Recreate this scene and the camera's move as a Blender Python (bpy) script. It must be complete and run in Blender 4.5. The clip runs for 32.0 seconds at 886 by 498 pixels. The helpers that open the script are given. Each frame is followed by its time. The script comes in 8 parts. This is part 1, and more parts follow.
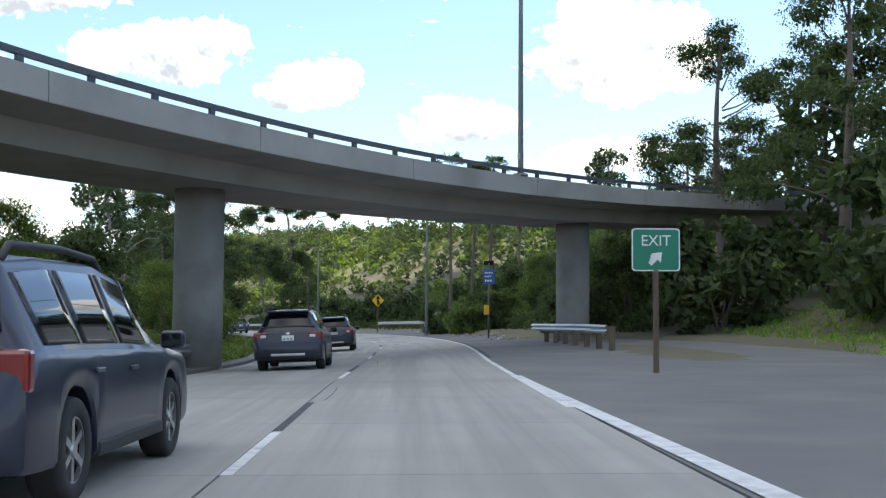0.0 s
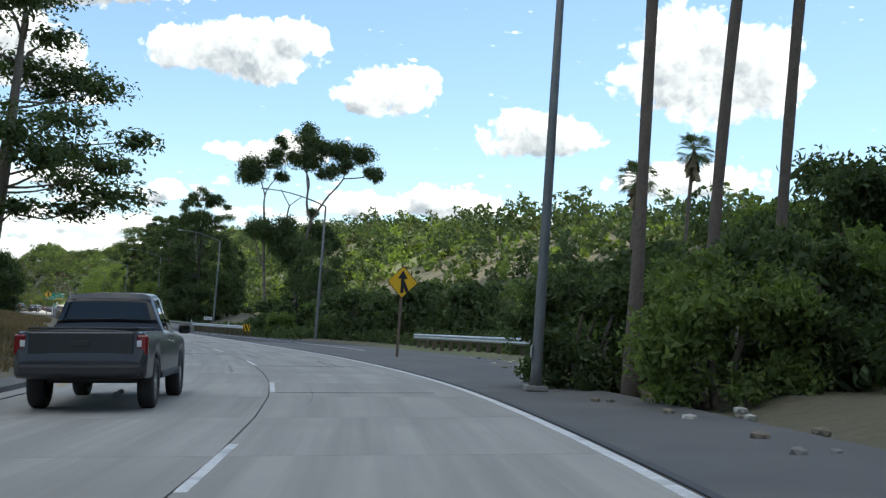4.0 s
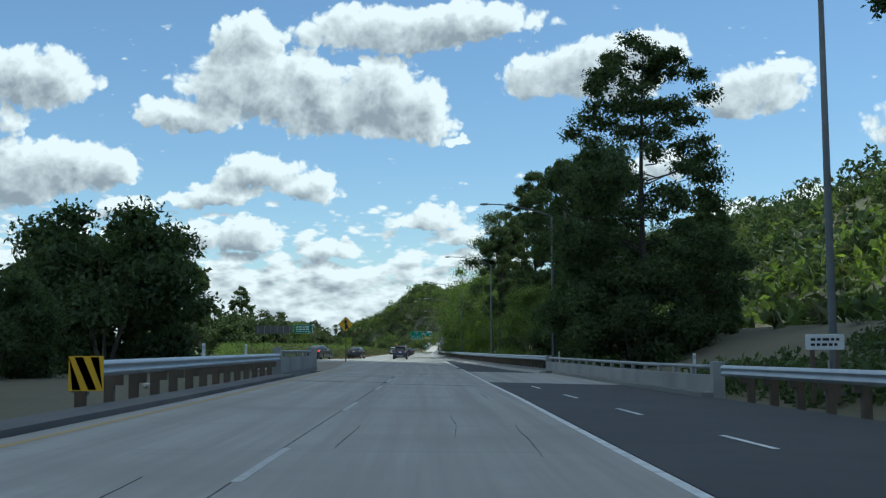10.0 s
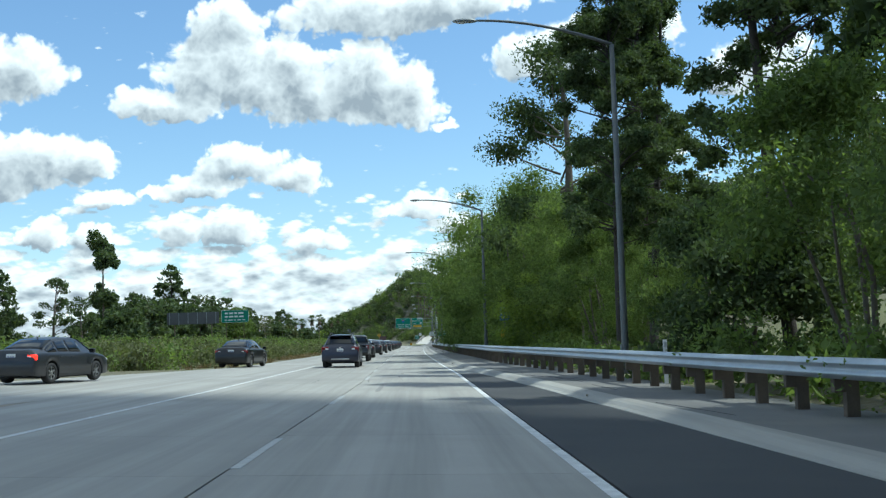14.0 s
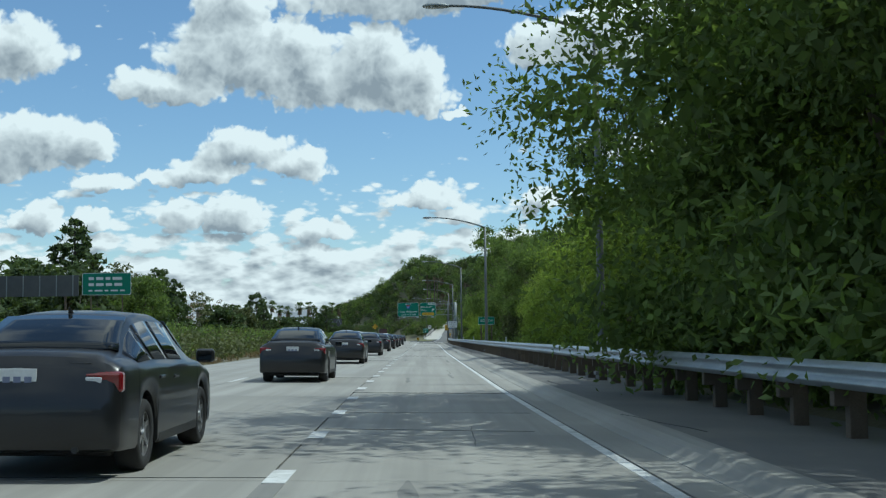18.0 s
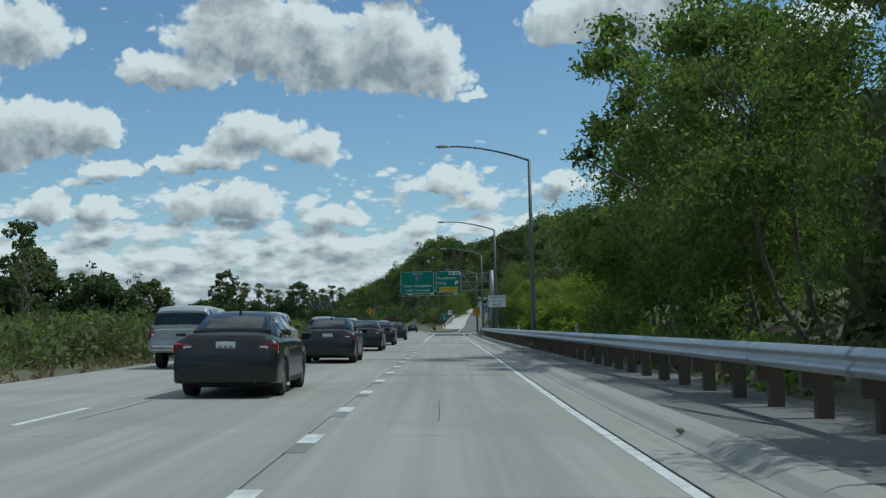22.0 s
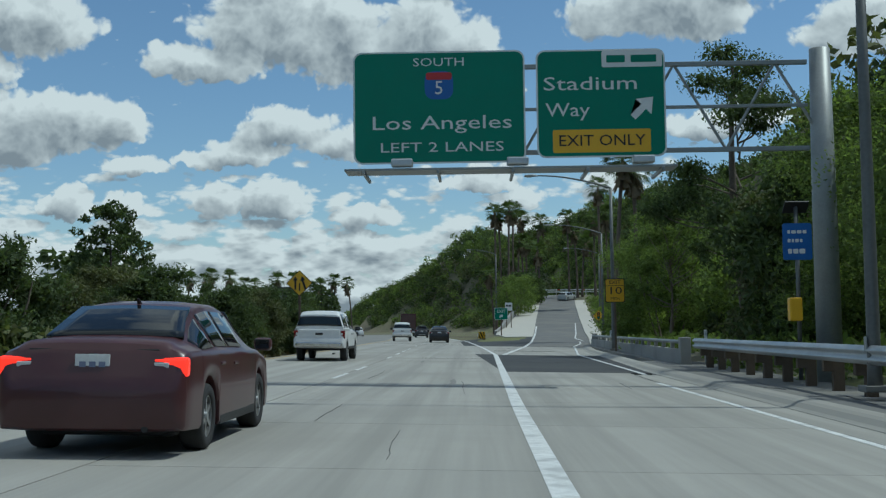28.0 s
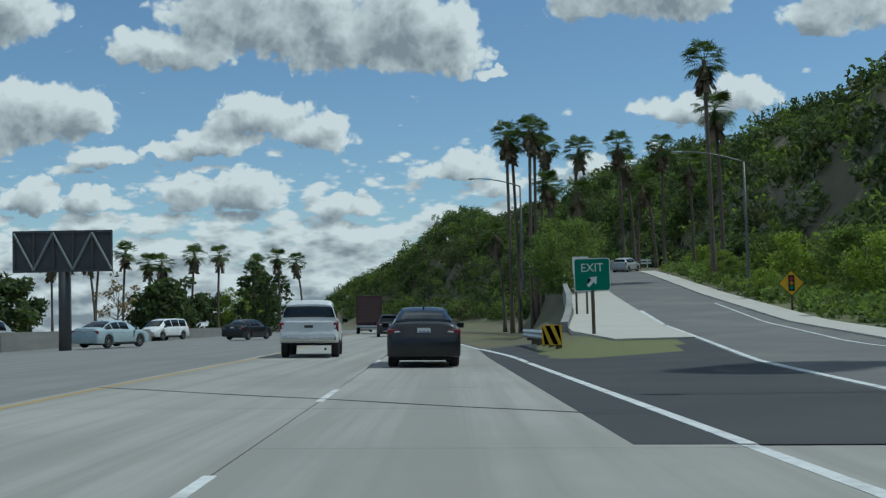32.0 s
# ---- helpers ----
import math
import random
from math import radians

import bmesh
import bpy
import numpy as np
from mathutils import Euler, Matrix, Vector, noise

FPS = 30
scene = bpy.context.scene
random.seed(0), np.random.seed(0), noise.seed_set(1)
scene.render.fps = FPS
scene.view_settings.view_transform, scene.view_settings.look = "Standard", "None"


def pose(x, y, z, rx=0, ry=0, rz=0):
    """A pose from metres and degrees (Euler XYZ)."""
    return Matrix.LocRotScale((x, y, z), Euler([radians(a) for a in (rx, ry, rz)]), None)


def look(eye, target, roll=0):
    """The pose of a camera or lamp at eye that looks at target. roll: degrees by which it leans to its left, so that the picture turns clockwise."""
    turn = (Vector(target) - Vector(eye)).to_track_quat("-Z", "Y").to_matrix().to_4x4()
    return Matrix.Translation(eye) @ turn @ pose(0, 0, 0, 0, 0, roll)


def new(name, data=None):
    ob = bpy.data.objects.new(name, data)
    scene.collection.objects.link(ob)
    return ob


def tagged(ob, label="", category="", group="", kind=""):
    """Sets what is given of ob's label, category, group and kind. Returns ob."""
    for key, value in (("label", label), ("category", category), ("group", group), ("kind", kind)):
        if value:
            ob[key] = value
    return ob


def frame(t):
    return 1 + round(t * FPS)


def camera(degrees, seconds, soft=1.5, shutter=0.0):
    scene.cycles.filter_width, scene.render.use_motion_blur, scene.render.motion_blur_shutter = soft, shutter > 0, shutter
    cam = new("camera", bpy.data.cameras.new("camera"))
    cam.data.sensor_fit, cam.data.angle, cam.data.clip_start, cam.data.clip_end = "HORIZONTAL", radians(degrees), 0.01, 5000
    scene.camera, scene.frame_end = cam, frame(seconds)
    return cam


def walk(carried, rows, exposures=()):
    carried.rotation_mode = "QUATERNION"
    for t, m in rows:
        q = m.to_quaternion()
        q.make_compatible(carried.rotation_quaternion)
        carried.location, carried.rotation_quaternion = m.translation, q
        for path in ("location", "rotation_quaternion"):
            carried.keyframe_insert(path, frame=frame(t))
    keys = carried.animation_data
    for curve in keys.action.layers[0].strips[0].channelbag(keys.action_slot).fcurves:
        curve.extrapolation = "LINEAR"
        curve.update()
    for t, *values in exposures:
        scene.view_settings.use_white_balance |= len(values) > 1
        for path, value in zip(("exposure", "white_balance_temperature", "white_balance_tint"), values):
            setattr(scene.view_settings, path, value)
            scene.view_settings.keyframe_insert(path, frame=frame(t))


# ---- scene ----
cam = camera(42, 32.0, soft=1.3)
PATH = [
    (0, pose(-31.91, -141.01, 1.18, 93.65, -0.31, -22.89)),
    (0.5, pose(-28.88, -133.25, 1.19, 93.67, -0.21, -22.90)),
    (1, pose(-25.78, -125.73, 1.23, 93.90, -0.38, -22.62)),
    (1.5, pose(-22.97, -118.22, 1.19, 94.15, -1.45, -22.66)),
    (2, pose(-20.06, -110.86, 1.19, 94.33, -2.46, -22.64)),
    (2.5, pose(-17.19, -103.51, 1.19, 94.62, -3.32, -22.36)),
    (4.5, pose(-7.00, -75.72, 1.19, 94.22, -4.12, -17.76)),
    (5, pose(-5.06, -68.67, 1.19, 94.41, -4.06, -15.09)),
    (5.5, pose(-3.40, -61.40, 1.20, 94.49, -3.60, -12.41)),
    (6, pose(-2.15, -53.72, 1.18, 94.49, -3.38, -9.59)),
    (6.5, pose(-1.21, -45.65, 1.18, 94.56, -2.91, -6.78)),
    (7, pose(-0.65, -37.25, 1.19, 94.60, -2.68, -4.23)),
    (7.5, pose(-0.34, -28.44, 1.21, 94.62, -2.76, -2.64)),
    (8, pose(-0.13, -19.05, 1.19, 94.95, -2.00, -1.87)),
    (8.5, pose(0.04, -9.54, 1.18, 95.03, -1.52, -1.22)),
    (9, pose(-0.00, 0.00, 1.16, 94.97, -1.35, -0.68)),
    (9.5, pose(0.01, 9.74, 1.17, 94.95, -0.52, -0.72)),
    (10, pose(0.07, 19.57, 1.18, 95.00, 0.40, -0.99)),
    (10.5, pose(0.23, 29.76, 1.15, 94.93, 0.87, -1.26)),
    (11, pose(0.40, 40.61, 1.18, 94.85, 1.26, -1.50)),
    (11.5, pose(0.53, 51.37, 1.25, 94.74, 1.72, -1.59)),
    (12, pose(0.62, 61.99, 1.24, 94.89, 1.75, -1.47)),
    (12.5, pose(0.70, 72.65, 1.21, 94.33, 1.29, -1.34)),
    (13, pose(0.86, 83.38, 1.24, 94.72, 1.22, -1.38)),
    (13.5, pose(0.93, 94.32, 1.18, 93.50, 1.45, -1.55)),
    (14, pose(0.99, 105.22, 1.19, 94.57, 1.88, -1.34)),
    (14.5, pose(1.14, 116.05, 1.19, 94.07, 1.96, -0.82)),
    (15, pose(1.25, 126.80, 1.18, 93.78, 1.81, -0.65)),
    (15.5, pose(1.30, 137.44, 1.19, 93.75, 1.66, -0.44)),
    (17.5, pose(-0.03, 178.91, 1.17, 94.22, 0.85, -0.99)),
    (18, pose(0.09, 188.89, 1.22, 94.33, 0.74, -1.11)),
    (18.5, pose(0.12, 198.50, 1.22, 94.16, 0.67, -0.83)),
    (19, pose(0.15, 208.11, 1.18, 94.09, 0.82, -0.63)),
    (19.5, pose(0.18, 217.87, 1.20, 93.87, 0.57, -0.60)),
    (20, pose(0.21, 227.48, 1.20, 93.79, 1.09, -0.82)),
    (20.5, pose(0.24, 236.90, 1.21, 93.73, 0.99, -0.70)),
    (21, pose(0.24, 246.16, 1.20, 94.16, 0.92, -0.43)),
    (21.5, pose(0.26, 255.26, 1.20, 94.01, 1.18, -0.27)),
    (22, pose(0.26, 264.24, 1.20, 93.78, 1.22, -0.21)),
    (22.5, pose(0.25, 273.07, 1.20, 94.06, 1.29, -0.16)),
    (23, pose(0.25, 281.72, 1.22, 93.86, 1.07, -0.31)),
    (23.5, pose(0.22, 290.20, 1.21, 93.82, 1.26, -0.22)),
    (24, pose(0.09, 298.69, 1.22, 94.05, 1.53, 0.19)),
    (24.5, pose(-0.01, 307.49, 1.14, 94.24, 0.67, 0.09)),
    (25, pose(0.04, 316.00, 1.15, 94.42, 0.79, -1.32)),
    (25.5, pose(0.10, 324.68, 1.16, 94.37, 1.38, -1.28)),
    (26, pose(0.00, 333.38, 1.22, 94.28, 1.62, 0.08)),
    (26.5, pose(-0.23, 342.15, 1.20, 94.42, 1.46, 1.56)),
    (28.5, pose(-1.78, 377.60, 1.19, 93.95, 0.57, 1.39)),
    (29, pose(-2.15, 386.87, 1.19, 93.95, 0.96, 0.92)),
    (29.5, pose(-2.43, 396.12, 1.17, 93.86, 1.05, 0.53)),
    (30, pose(-2.66, 405.26, 1.19, 94.01, 0.92, 0.11)),
    (30.5, pose(-2.78, 414.35, 1.20, 93.87, 1.10, -0.12)),
    (31, pose(-3.01, 423.57, 1.20, 94.11, 1.49, -0.00)),
    (31.5, pose(-3.32, 432.80, 1.21, 94.03, 1.16, 0.13)),
    (32, pose(-3.61, 441.78, 1.17, 93.64, 1.56, 0.58)),
]
EXPOSURES = [(0, 1.1, 6700, 8), (2, 1.05, 6700, 8), (4.5, 0.55, 6400, 2), (5, 0.45, 6300, -1), (6, 0.3, 6050, -3), (7, 0.2, 5800, -4), (9, -0.1, 5700, -4), (12, 0.1, 5700, -4), (13, 0.2, 5700, -4), (14, 0.25, 5700, -4), (15, -0.1, 5750, -5), (16, -0.25, 5700, -5), (18, -0.2, 5650, -5), (20, -0.4, 5650, -5), (24, -0.55, 5650, -5), (32, -0.6, 5650, -5)]
walk(cam, PATH, EXPOSURES)

# ---- sky, sun, clouds ----
SUN_EL, SUN_AZ = 60.0, 82.0            # degrees; azimuth clockwise from the +y road direction
world = bpy.data.worlds.new("sky")
scene.world = world
world.use_nodes = True
wt = world.node_tree
sky = wt.nodes.new("ShaderNodeTexSky")
sky.sky_type = "NISHITA"
sky.sun_disc = False
sky.sun_elevation = radians(SUN_EL)
sky.sun_rotation = radians(SUN_AZ)
sky.air_density, sky.dust_density, sky.ozone_density = 1.0, 0.3, 3.0
wt.links.new(sky.outputs[0], wt.nodes["Background"].inputs[0])
wt.nodes["Background"].inputs[1].default_value = 0.13

sun_data = bpy.data.lights.new("sun", "SUN")
sun_data.energy, sun_data.angle, sun_data.color = 3.5, radians(0.53), (1.0, 0.955, 0.88)
sun = new("sun", sun_data)
_d = Vector((math.cos(radians(SUN_EL)) * math.sin(radians(SUN_AZ)), math.cos(radians(SUN_EL)) * math.cos(radians(SUN_AZ)), math.sin(radians(SUN_EL))))
sun.matrix_world = look(_d * 100, (0, 0, 0))

# azimuth, elevation, half width, half height in degrees
CUMULUS = [(-11.7, 11.9, 2.5, 0.91), (-9.2, 13.5, 2.9, 2.09), (-5.8, 13.0, 3.4, 2.09), (-2.2, 12.8, 2.9, 2.22), (-0.2, 11.9, 1.8, 1.57), (-9.2, 15.7, 1.8, 1.3),
           (-1.8, 16.3, 4.7, 1.3), (2.2, 16.7, 4.2, 1.04), (1.8, 11.0, 0.7, 0.31), (9.0, 14.0, 3.9, 1.6), (12.4, 15.1, 1.6, 1.04), (17.4, 12.7, 2.6, 1.4)]
SIDE_CLOUDS = [(-19.3, 13.2, 2.2, 1.57), (-20.5, 11.3, 1.0, 1.04), (-18.5, 9.0, 3.4, 1.44), (-15.7, 9.1, 1.3, 0.91), (-20.3, 8.2, 2.1, 1.04), (10.5, 8.8, 2.3, 0.65),
               (12.7, 9.2, 1.3, 0.78), (16.2, 6.6, 2.1, 0.65), (25.2, 10.9, 2.9, 1.17), (34.5, 14.5, 4.4, 2.9), (33.8, 8.8, 3.6, 1.2), (21.0, 7.0, 2.6, 0.8)]
LOW_CLOUDS = [(-8.3, 9.2, 2.2, 0.91), (-5.9, 8.4, 1.8, 0.78), (-10.3, 8.1, 1.8, 0.73), (-12.2, 7.8, 1.3, 0.47), (-15.2, 7.4, 1.3, 0.47), (-9.1, 5.9, 1.4, 0.94), (-11.7, 6.0, 1.6, 0.78),
              (-15.6, 5.5, 1.0, 0.65), (0.1, 6.8, 2.1, 0.7), (2.5, 6.0, 1.0, 0.78), (-17.9, 5.7, 1.0, 0.78), (-4.6, 5.3, 1.6, 0.57), (6.0, 6.6, 0.8, 0.65)]
CLOUDS = CUMULUS + SIDE_CLOUDS + LOW_CLOUDS


def link(tree, a, b):
    tree.links.new(a, b)


def nd(tree, kind, **kw):
    n = tree.nodes.new(kind)
    for k, v in kw.items():
        if k == "op":
            n.operation = v
        elif k == "ins":
            for i, x in v.items():
                n.inputs[i].default_value = x
    return n


def cloud_field():
    g = bpy.data.node_groups.new("cloud_field", "ShaderNodeTree")
    g.interface.new_socket("P", in_out="INPUT", socket_type="NodeSocketVector")
    g.interface.new_socket("D", in_out="OUTPUT", socket_type="NodeSocketFloat")
    g.interface.new_socket("S", in_out="OUTPUT", socket_type="NodeSocketFloat")
    gi, go = g.nodes.new("NodeGroupInput"), g.nodes.new("NodeGroupOutput")
    best = None
    bent = gi.outputs[0]
    for sc, am in ((0.42, (2.6, 1.5, 0)), (1.5, (0.8, 0.6, 0))):          # ragged outlines
        bn = nd(g, "ShaderNodeTexNoise", ins={"Scale": sc, "Detail": 3.0, "Roughness": 0.6})
        link(g, gi.outputs[0], bn.inputs["Vector"])
        bc = nd(g, "ShaderNodeVectorMath", op="SUBTRACT", ins={1: (0.5, 0.5, 0.5)})
        link(g, bn.outputs["Color"], bc.inputs[0])
        ba = nd(g, "ShaderNodeVectorMath", op="MULTIPLY_ADD", ins={1: am})
        link(g, bc.outputs[0], ba.inputs[0])
        link(g, bent, ba.inputs[2])
        bent = ba.outputs[0]
    for a, e, w, h in CLOUDS:
        s = nd(g, "ShaderNodeVectorMath", op="SUBTRACT", ins={1: (a, e, 0)})
        link(g, bent, s.inputs[0])
        m = nd(g, "ShaderNodeVectorMath", op="MULTIPLY", ins={1: (1 / w, 1 / h, 0)})
        link(g, s.outputs[0], m.inputs[0])
        lowp = nd(g, "ShaderNodeVectorMath", op="MINIMUM", ins={1: (0, 0, 0)})
        link(g, m.outputs[0], lowp.inputs[0])
        q = nd(g, "ShaderNodeVectorMath", op="MULTIPLY_ADD", ins={1: (0, 0.45, 0)})     # flatter bases
        link(g, lowp.outputs[0], q.inputs[0])
        link(g, m.outputs[0], q.inputs[2])
        d = nd(g, "ShaderNodeVectorMath", op="DOT_PRODUCT")
        link(g, q.outputs[0], d.inputs[0])
        link(g, q.outputs[0], d.inputs[1])
        if best is None:
            best = d.outputs["Value"]
        else:
            x = nd(g, "ShaderNodeMath", op="SMOOTH_MIN", ins={2: 0.22})
            link(g, best, x.inputs[0])
            link(g, d.outputs["Value"], x.inputs[1])
            best = x.outputs[0]
    wn = nd(g, "ShaderNodeTexNoise", ins={"Scale": 0.5, "Detail": 3.0})
    link(g, gi.outputs[0], wn.inputs["Vector"])
    wo = nd(g, "ShaderNodeVectorMath", op="MULTIPLY_ADD", ins={1: (1.6, 1.2, 0)})
    link(g, wn.outputs["Color"], wo.inputs[0])
    link(g, gi.outputs[0], wo.inputs[2])
    st = nd(g, "ShaderNodeVectorMath", op="MULTIPLY", ins={1: (0.75, 1.7, 1)})
    link(g, gi.outputs[0], st.inputs[0])
    n3 = nd(g, "ShaderNodeTexNoise", ins={"Scale": 0.55, "Detail": 8.0, "Roughness": 0.6})
    link(g, st.outputs[0], n3.inputs["Vector"])
    inv = nd(g, "ShaderNodeMath", op="SUBTRACT", ins={0: 1.6})
    link(g, best, inv.inputs[1])
    soft = inv.outputs[0]
    n1 = nd(g, "ShaderNodeTexNoise", ins={"Scale": 0.3, "Detail": 4.0, "Roughness": 0.5})
    link(g, gi.outputs[0], n1.inputs["Vector"])
    layers = [(n1.outputs[0], 2.0, -1.0, True)]
    for sc, am, keep in ((0.42, 0.6, False), (0.95, 0.5, False), (2.1, 0.36, False), (4.6, 0.2, False)):
        v = g.nodes.new("ShaderNodeTexVoronoi")
        v.feature = "SMOOTH_F1"
        v.inputs["Scale"].default_value = sc
        v.inputs["Smoothness"].default_value = 0.35
        link(g, wo.outputs[0], v.inputs["Vector"])
        layers.append((v.outputs["Distance"], -am * 1.6, am * 0.72, keep))
    fullv = soft
    for src, k, off, keep in layers:
        ma = nd(g, "ShaderNodeMath", op="MULTIPLY_ADD", ins={1: k, 2: off})
        link(g, src, ma.inputs[0])
        for which in ("full", "soft"):
            if which == "soft" and not keep:
                continue
            ad = nd(g, "ShaderNodeMath", op="ADD")
            link(g, fullv if which == "full" else soft, ad.inputs[0])
            link(g, ma.outputs[0], ad.inputs[1])
            if which == "full":
                fullv = ad.outputs[0]
            else:
                soft = ad.outputs[0]
    # low far banks of cloud thicken towards the horizon
    sp = nd(g, "ShaderNodeSeparateXYZ")
    link(g, gi.outputs[0], sp.inputs[0])
    lo = nd(g, "ShaderNodeMapRange", ins={1: 1.0, 2: 9.0, 3: 0.5, 4: -0.26})
    link(g, sp.outputs[1], lo.inputs[0])
    b3 = nd(g, "ShaderNodeMath", op="SUBTRACT", ins={1: 0.5})
    link(g, n3.outputs[0], b3.inputs[0])
    puff = b3.outputs[0]
    for sc, am in ((0.75, 0.34), (1.6, 0.2), (3.4, 0.1)):
        v = g.nodes.new("ShaderNodeTexVoronoi")
        v.feature = "SMOOTH_F1"
        v.inputs["Scale"].default_value = sc
        v.inputs["Smoothness"].default_value = 0.4
        link(g, st.outputs[0], v.inputs["Vector"])
        pa = nd(g, "ShaderNodeMath", op="MULTIPLY_ADD", ins={1: -am * 1.5, 2: am * 0.7})
        link(g, v.outputs["Distance"], pa.inputs[0])
        pb = nd(g, "ShaderNodeMath", op="ADD")
        link(g, puff, pb.inputs[0])
        link(g, pa.outputs[0], pb.inputs[1])
        puff = pb.outputs[0]
    b4 = nd(g, "ShaderNodeMath", op="ADD")
    link(g, puff, b4.inputs[0])
    link(g, lo.outputs[0], b4.inputs[1])
    b5 = nd(g, "ShaderNodeMath", op="MULTIPLY", ins={1: 3.0})
    link(g, b4.outputs[0], b5.inputs[0])
    mx = nd(g, "ShaderNodeMath", op="MAXIMUM")
    link(g, fullv, mx.inputs[0])
    link(g, b5.outputs[0], mx.inputs[1])
    link(g, mx.outputs[0], go.inputs[0])
    bm_ = nd(g, "ShaderNodeMath", op="MULTIPLY", ins={1: 1.1})
    link(g, b5.outputs[0], bm_.inputs[0])
    ms = nd(g, "ShaderNodeMath", op="MAXIMUM")
    link(g, soft, ms.inputs[0])
    link(g, bm_.outputs[0], ms.inputs[1])
    link(g, ms.outputs[0], go.inputs[1])
    return g


def cloud_material():
    m = bpy.data.materials.new("cloud_bank")
    m.use_nodes = True
    t = m.node_tree
    t.nodes.clear()
    out = t.nodes.new("ShaderNodeOutputMaterial")
    tc = t.nodes.new("ShaderNodeTexCoord")
    sp = t.nodes.new("ShaderNodeSeparateXYZ")
    link(t, tc.outputs["Object"], sp.inputs[0])
    az = nd(t, "ShaderNodeMath", op="ARCTAN2")
    link(t, sp.outputs[0], az.inputs[0])
    link(t, sp.outputs[1], az.inputs[1])
    hyp = nd(t, "ShaderNodeVectorMath", op="MULTIPLY", ins={1: (1, 1, 0)})
    link(t, tc.outputs["Object"], hyp.inputs[0])
    ln = nd(t, "ShaderNodeVectorMath", op="LENGTH")
    link(t, hyp.outputs[0], ln.inputs[0])
    el = nd(t, "ShaderNodeMath", op="ARCTAN2")
    link(t, sp.outputs[2], el.inputs[0])
    link(t, ln.outputs["Value"], el.inputs[1])
    cb = t.nodes.new("ShaderNodeCombineXYZ")
    for i, s in ((0, az), (1, el)):
        d = nd(t, "ShaderNodeMath", op="DEGREES")
        link(t, s.outputs[0], d.inputs[0])
        link(t, d.outputs[0], cb.inputs[i])
    g = cloud_field()
    f0, f1 = t.nodes.new("ShaderNodeGroup"), t.nodes.new("ShaderNodeGroup")
    f0.node_tree = f1.node_tree = g
    link(t, cb.outputs[0], f0.inputs[0])
    up = nd(t, "ShaderNodeVectorMath", op="ADD", ins={1: (0.4, 0.6, 0)})
    link(t, cb.outputs[0], up.inputs[0])
    link(t, up.outputs[0], f1.inputs[0])
    mask = nd(t, "ShaderNodeMapRange", ins={1: -0.12, 2: 0.42, 3: 0.0, 4: 1.0})
    mask.interpolation_type = "SMOOTHSTEP"
    link(t, f0.outputs[0], mask.inputs[0])
    # high broken cloud overhead: unseen, added as white fill light, clear gap round the sun
    nz = nd(t, "ShaderNodeVectorMath", op="NORMALIZE")
    link(t, tc.outputs["Object"], nz.inputs[0])
    hn = nd(t, "ShaderNodeTexNoise", ins={"Scale": 4.5, "Detail": 7.0, "Roughness": 0.55})
    link(t, nz.outputs[0], hn.inputs["Vector"])
    hm = nd(t, "ShaderNodeMapRange", ins={1: 0.44, 2: 0.56})
    link(t, hn.outputs[0], hm.inputs[0])
    hz = nd(t, "ShaderNodeMapRange", ins={1: 26.0, 2: 36.0})
    ez = t.nodes.new("ShaderNodeSeparateXYZ")
    link(t, cb.outputs[0], ez.inputs[0])
    link(t, ez.outputs[1], hz.inputs[0])
    hh = nd(t, "ShaderNodeMath", op="MULTIPLY")
    link(t, hm.outputs[0], hh.inputs[0])
    link(t, hz.outputs[0], hh.inputs[1])
    mxm = nd(t, "ShaderNodeMath", op="MAXIMUM")
    link(t, mask.outputs[0], mxm.inputs[0])
    link(t, hh.outputs[0], mxm.inputs[1])
    sd = nd(t, "ShaderNodeVectorMath", op="DOT_PRODUCT", ins={1: tuple(_d)})
    link(t, nz.outputs[0], sd.inputs[0])
    gap = nd(t, "ShaderNodeMapRange", ins={1: 0.9, 2: 0.82})
    link(t, sd.outputs["Value"], gap.inputs[0])
    cover = nd(t, "ShaderNodeMath", op="MULTIPLY")
    link(t, mxm.outputs[0], cover.inputs[0])
    link(t, gap.outputs[0], cover.inputs[1])
    # depth of cloud towards the light darkens it; billows facing the light are brighter
    both = nd(t, "ShaderNodeMath", op="ADD")
    link(t, f1.outputs[0], both.inputs[0])
    link(t, f1.outputs[1], both.inputs[1])
    facing = nd(t, "ShaderNodeMath", op="SUBTRACT")
    link(t, f0.outputs[0], facing.inputs[0])
    link(t, f1.outputs[0], facing.inputs[1])
    thick = nd(t, "ShaderNodeMath", op="MULTIPLY_ADD", ins={1: -0.95})
    link(t, facing.outputs[0], thick.inputs[0])
    link(t, both.outputs[0], thick.inputs[2])
    shade = nd(t, "ShaderNodeMapRange", ins={1: -0.1, 2: 3.9, 3: 0.0, 4: 1.0})
    link(t, thick.outputs[0], shade.inputs[0])
    ramp = t.nodes.new("ShaderNodeValToRGB")
    ramp.color_ramp.elements[0].color = (0.98, 0.98, 0.97, 1)
    ramp.color_ramp.elements[1].color = (0.34, 0.37, 0.41, 1)
    link(t, shade.outputs[0], ramp.inputs[0])
    em = nd(t, "ShaderNodeEmission", ins={1: 1.0})
    link(t, ramp.outputs[0], em.inputs[0])
    tr = t.nodes.new("ShaderNodeBsdfTransparent")
    mix = t.nodes.new("ShaderNodeMixShader")
    link(t, cover.outputs[0], mix.inputs[0])
    link(t, tr.outputs[0], mix.inputs[1])
    link(t, em.outputs[0], mix.inputs[2])
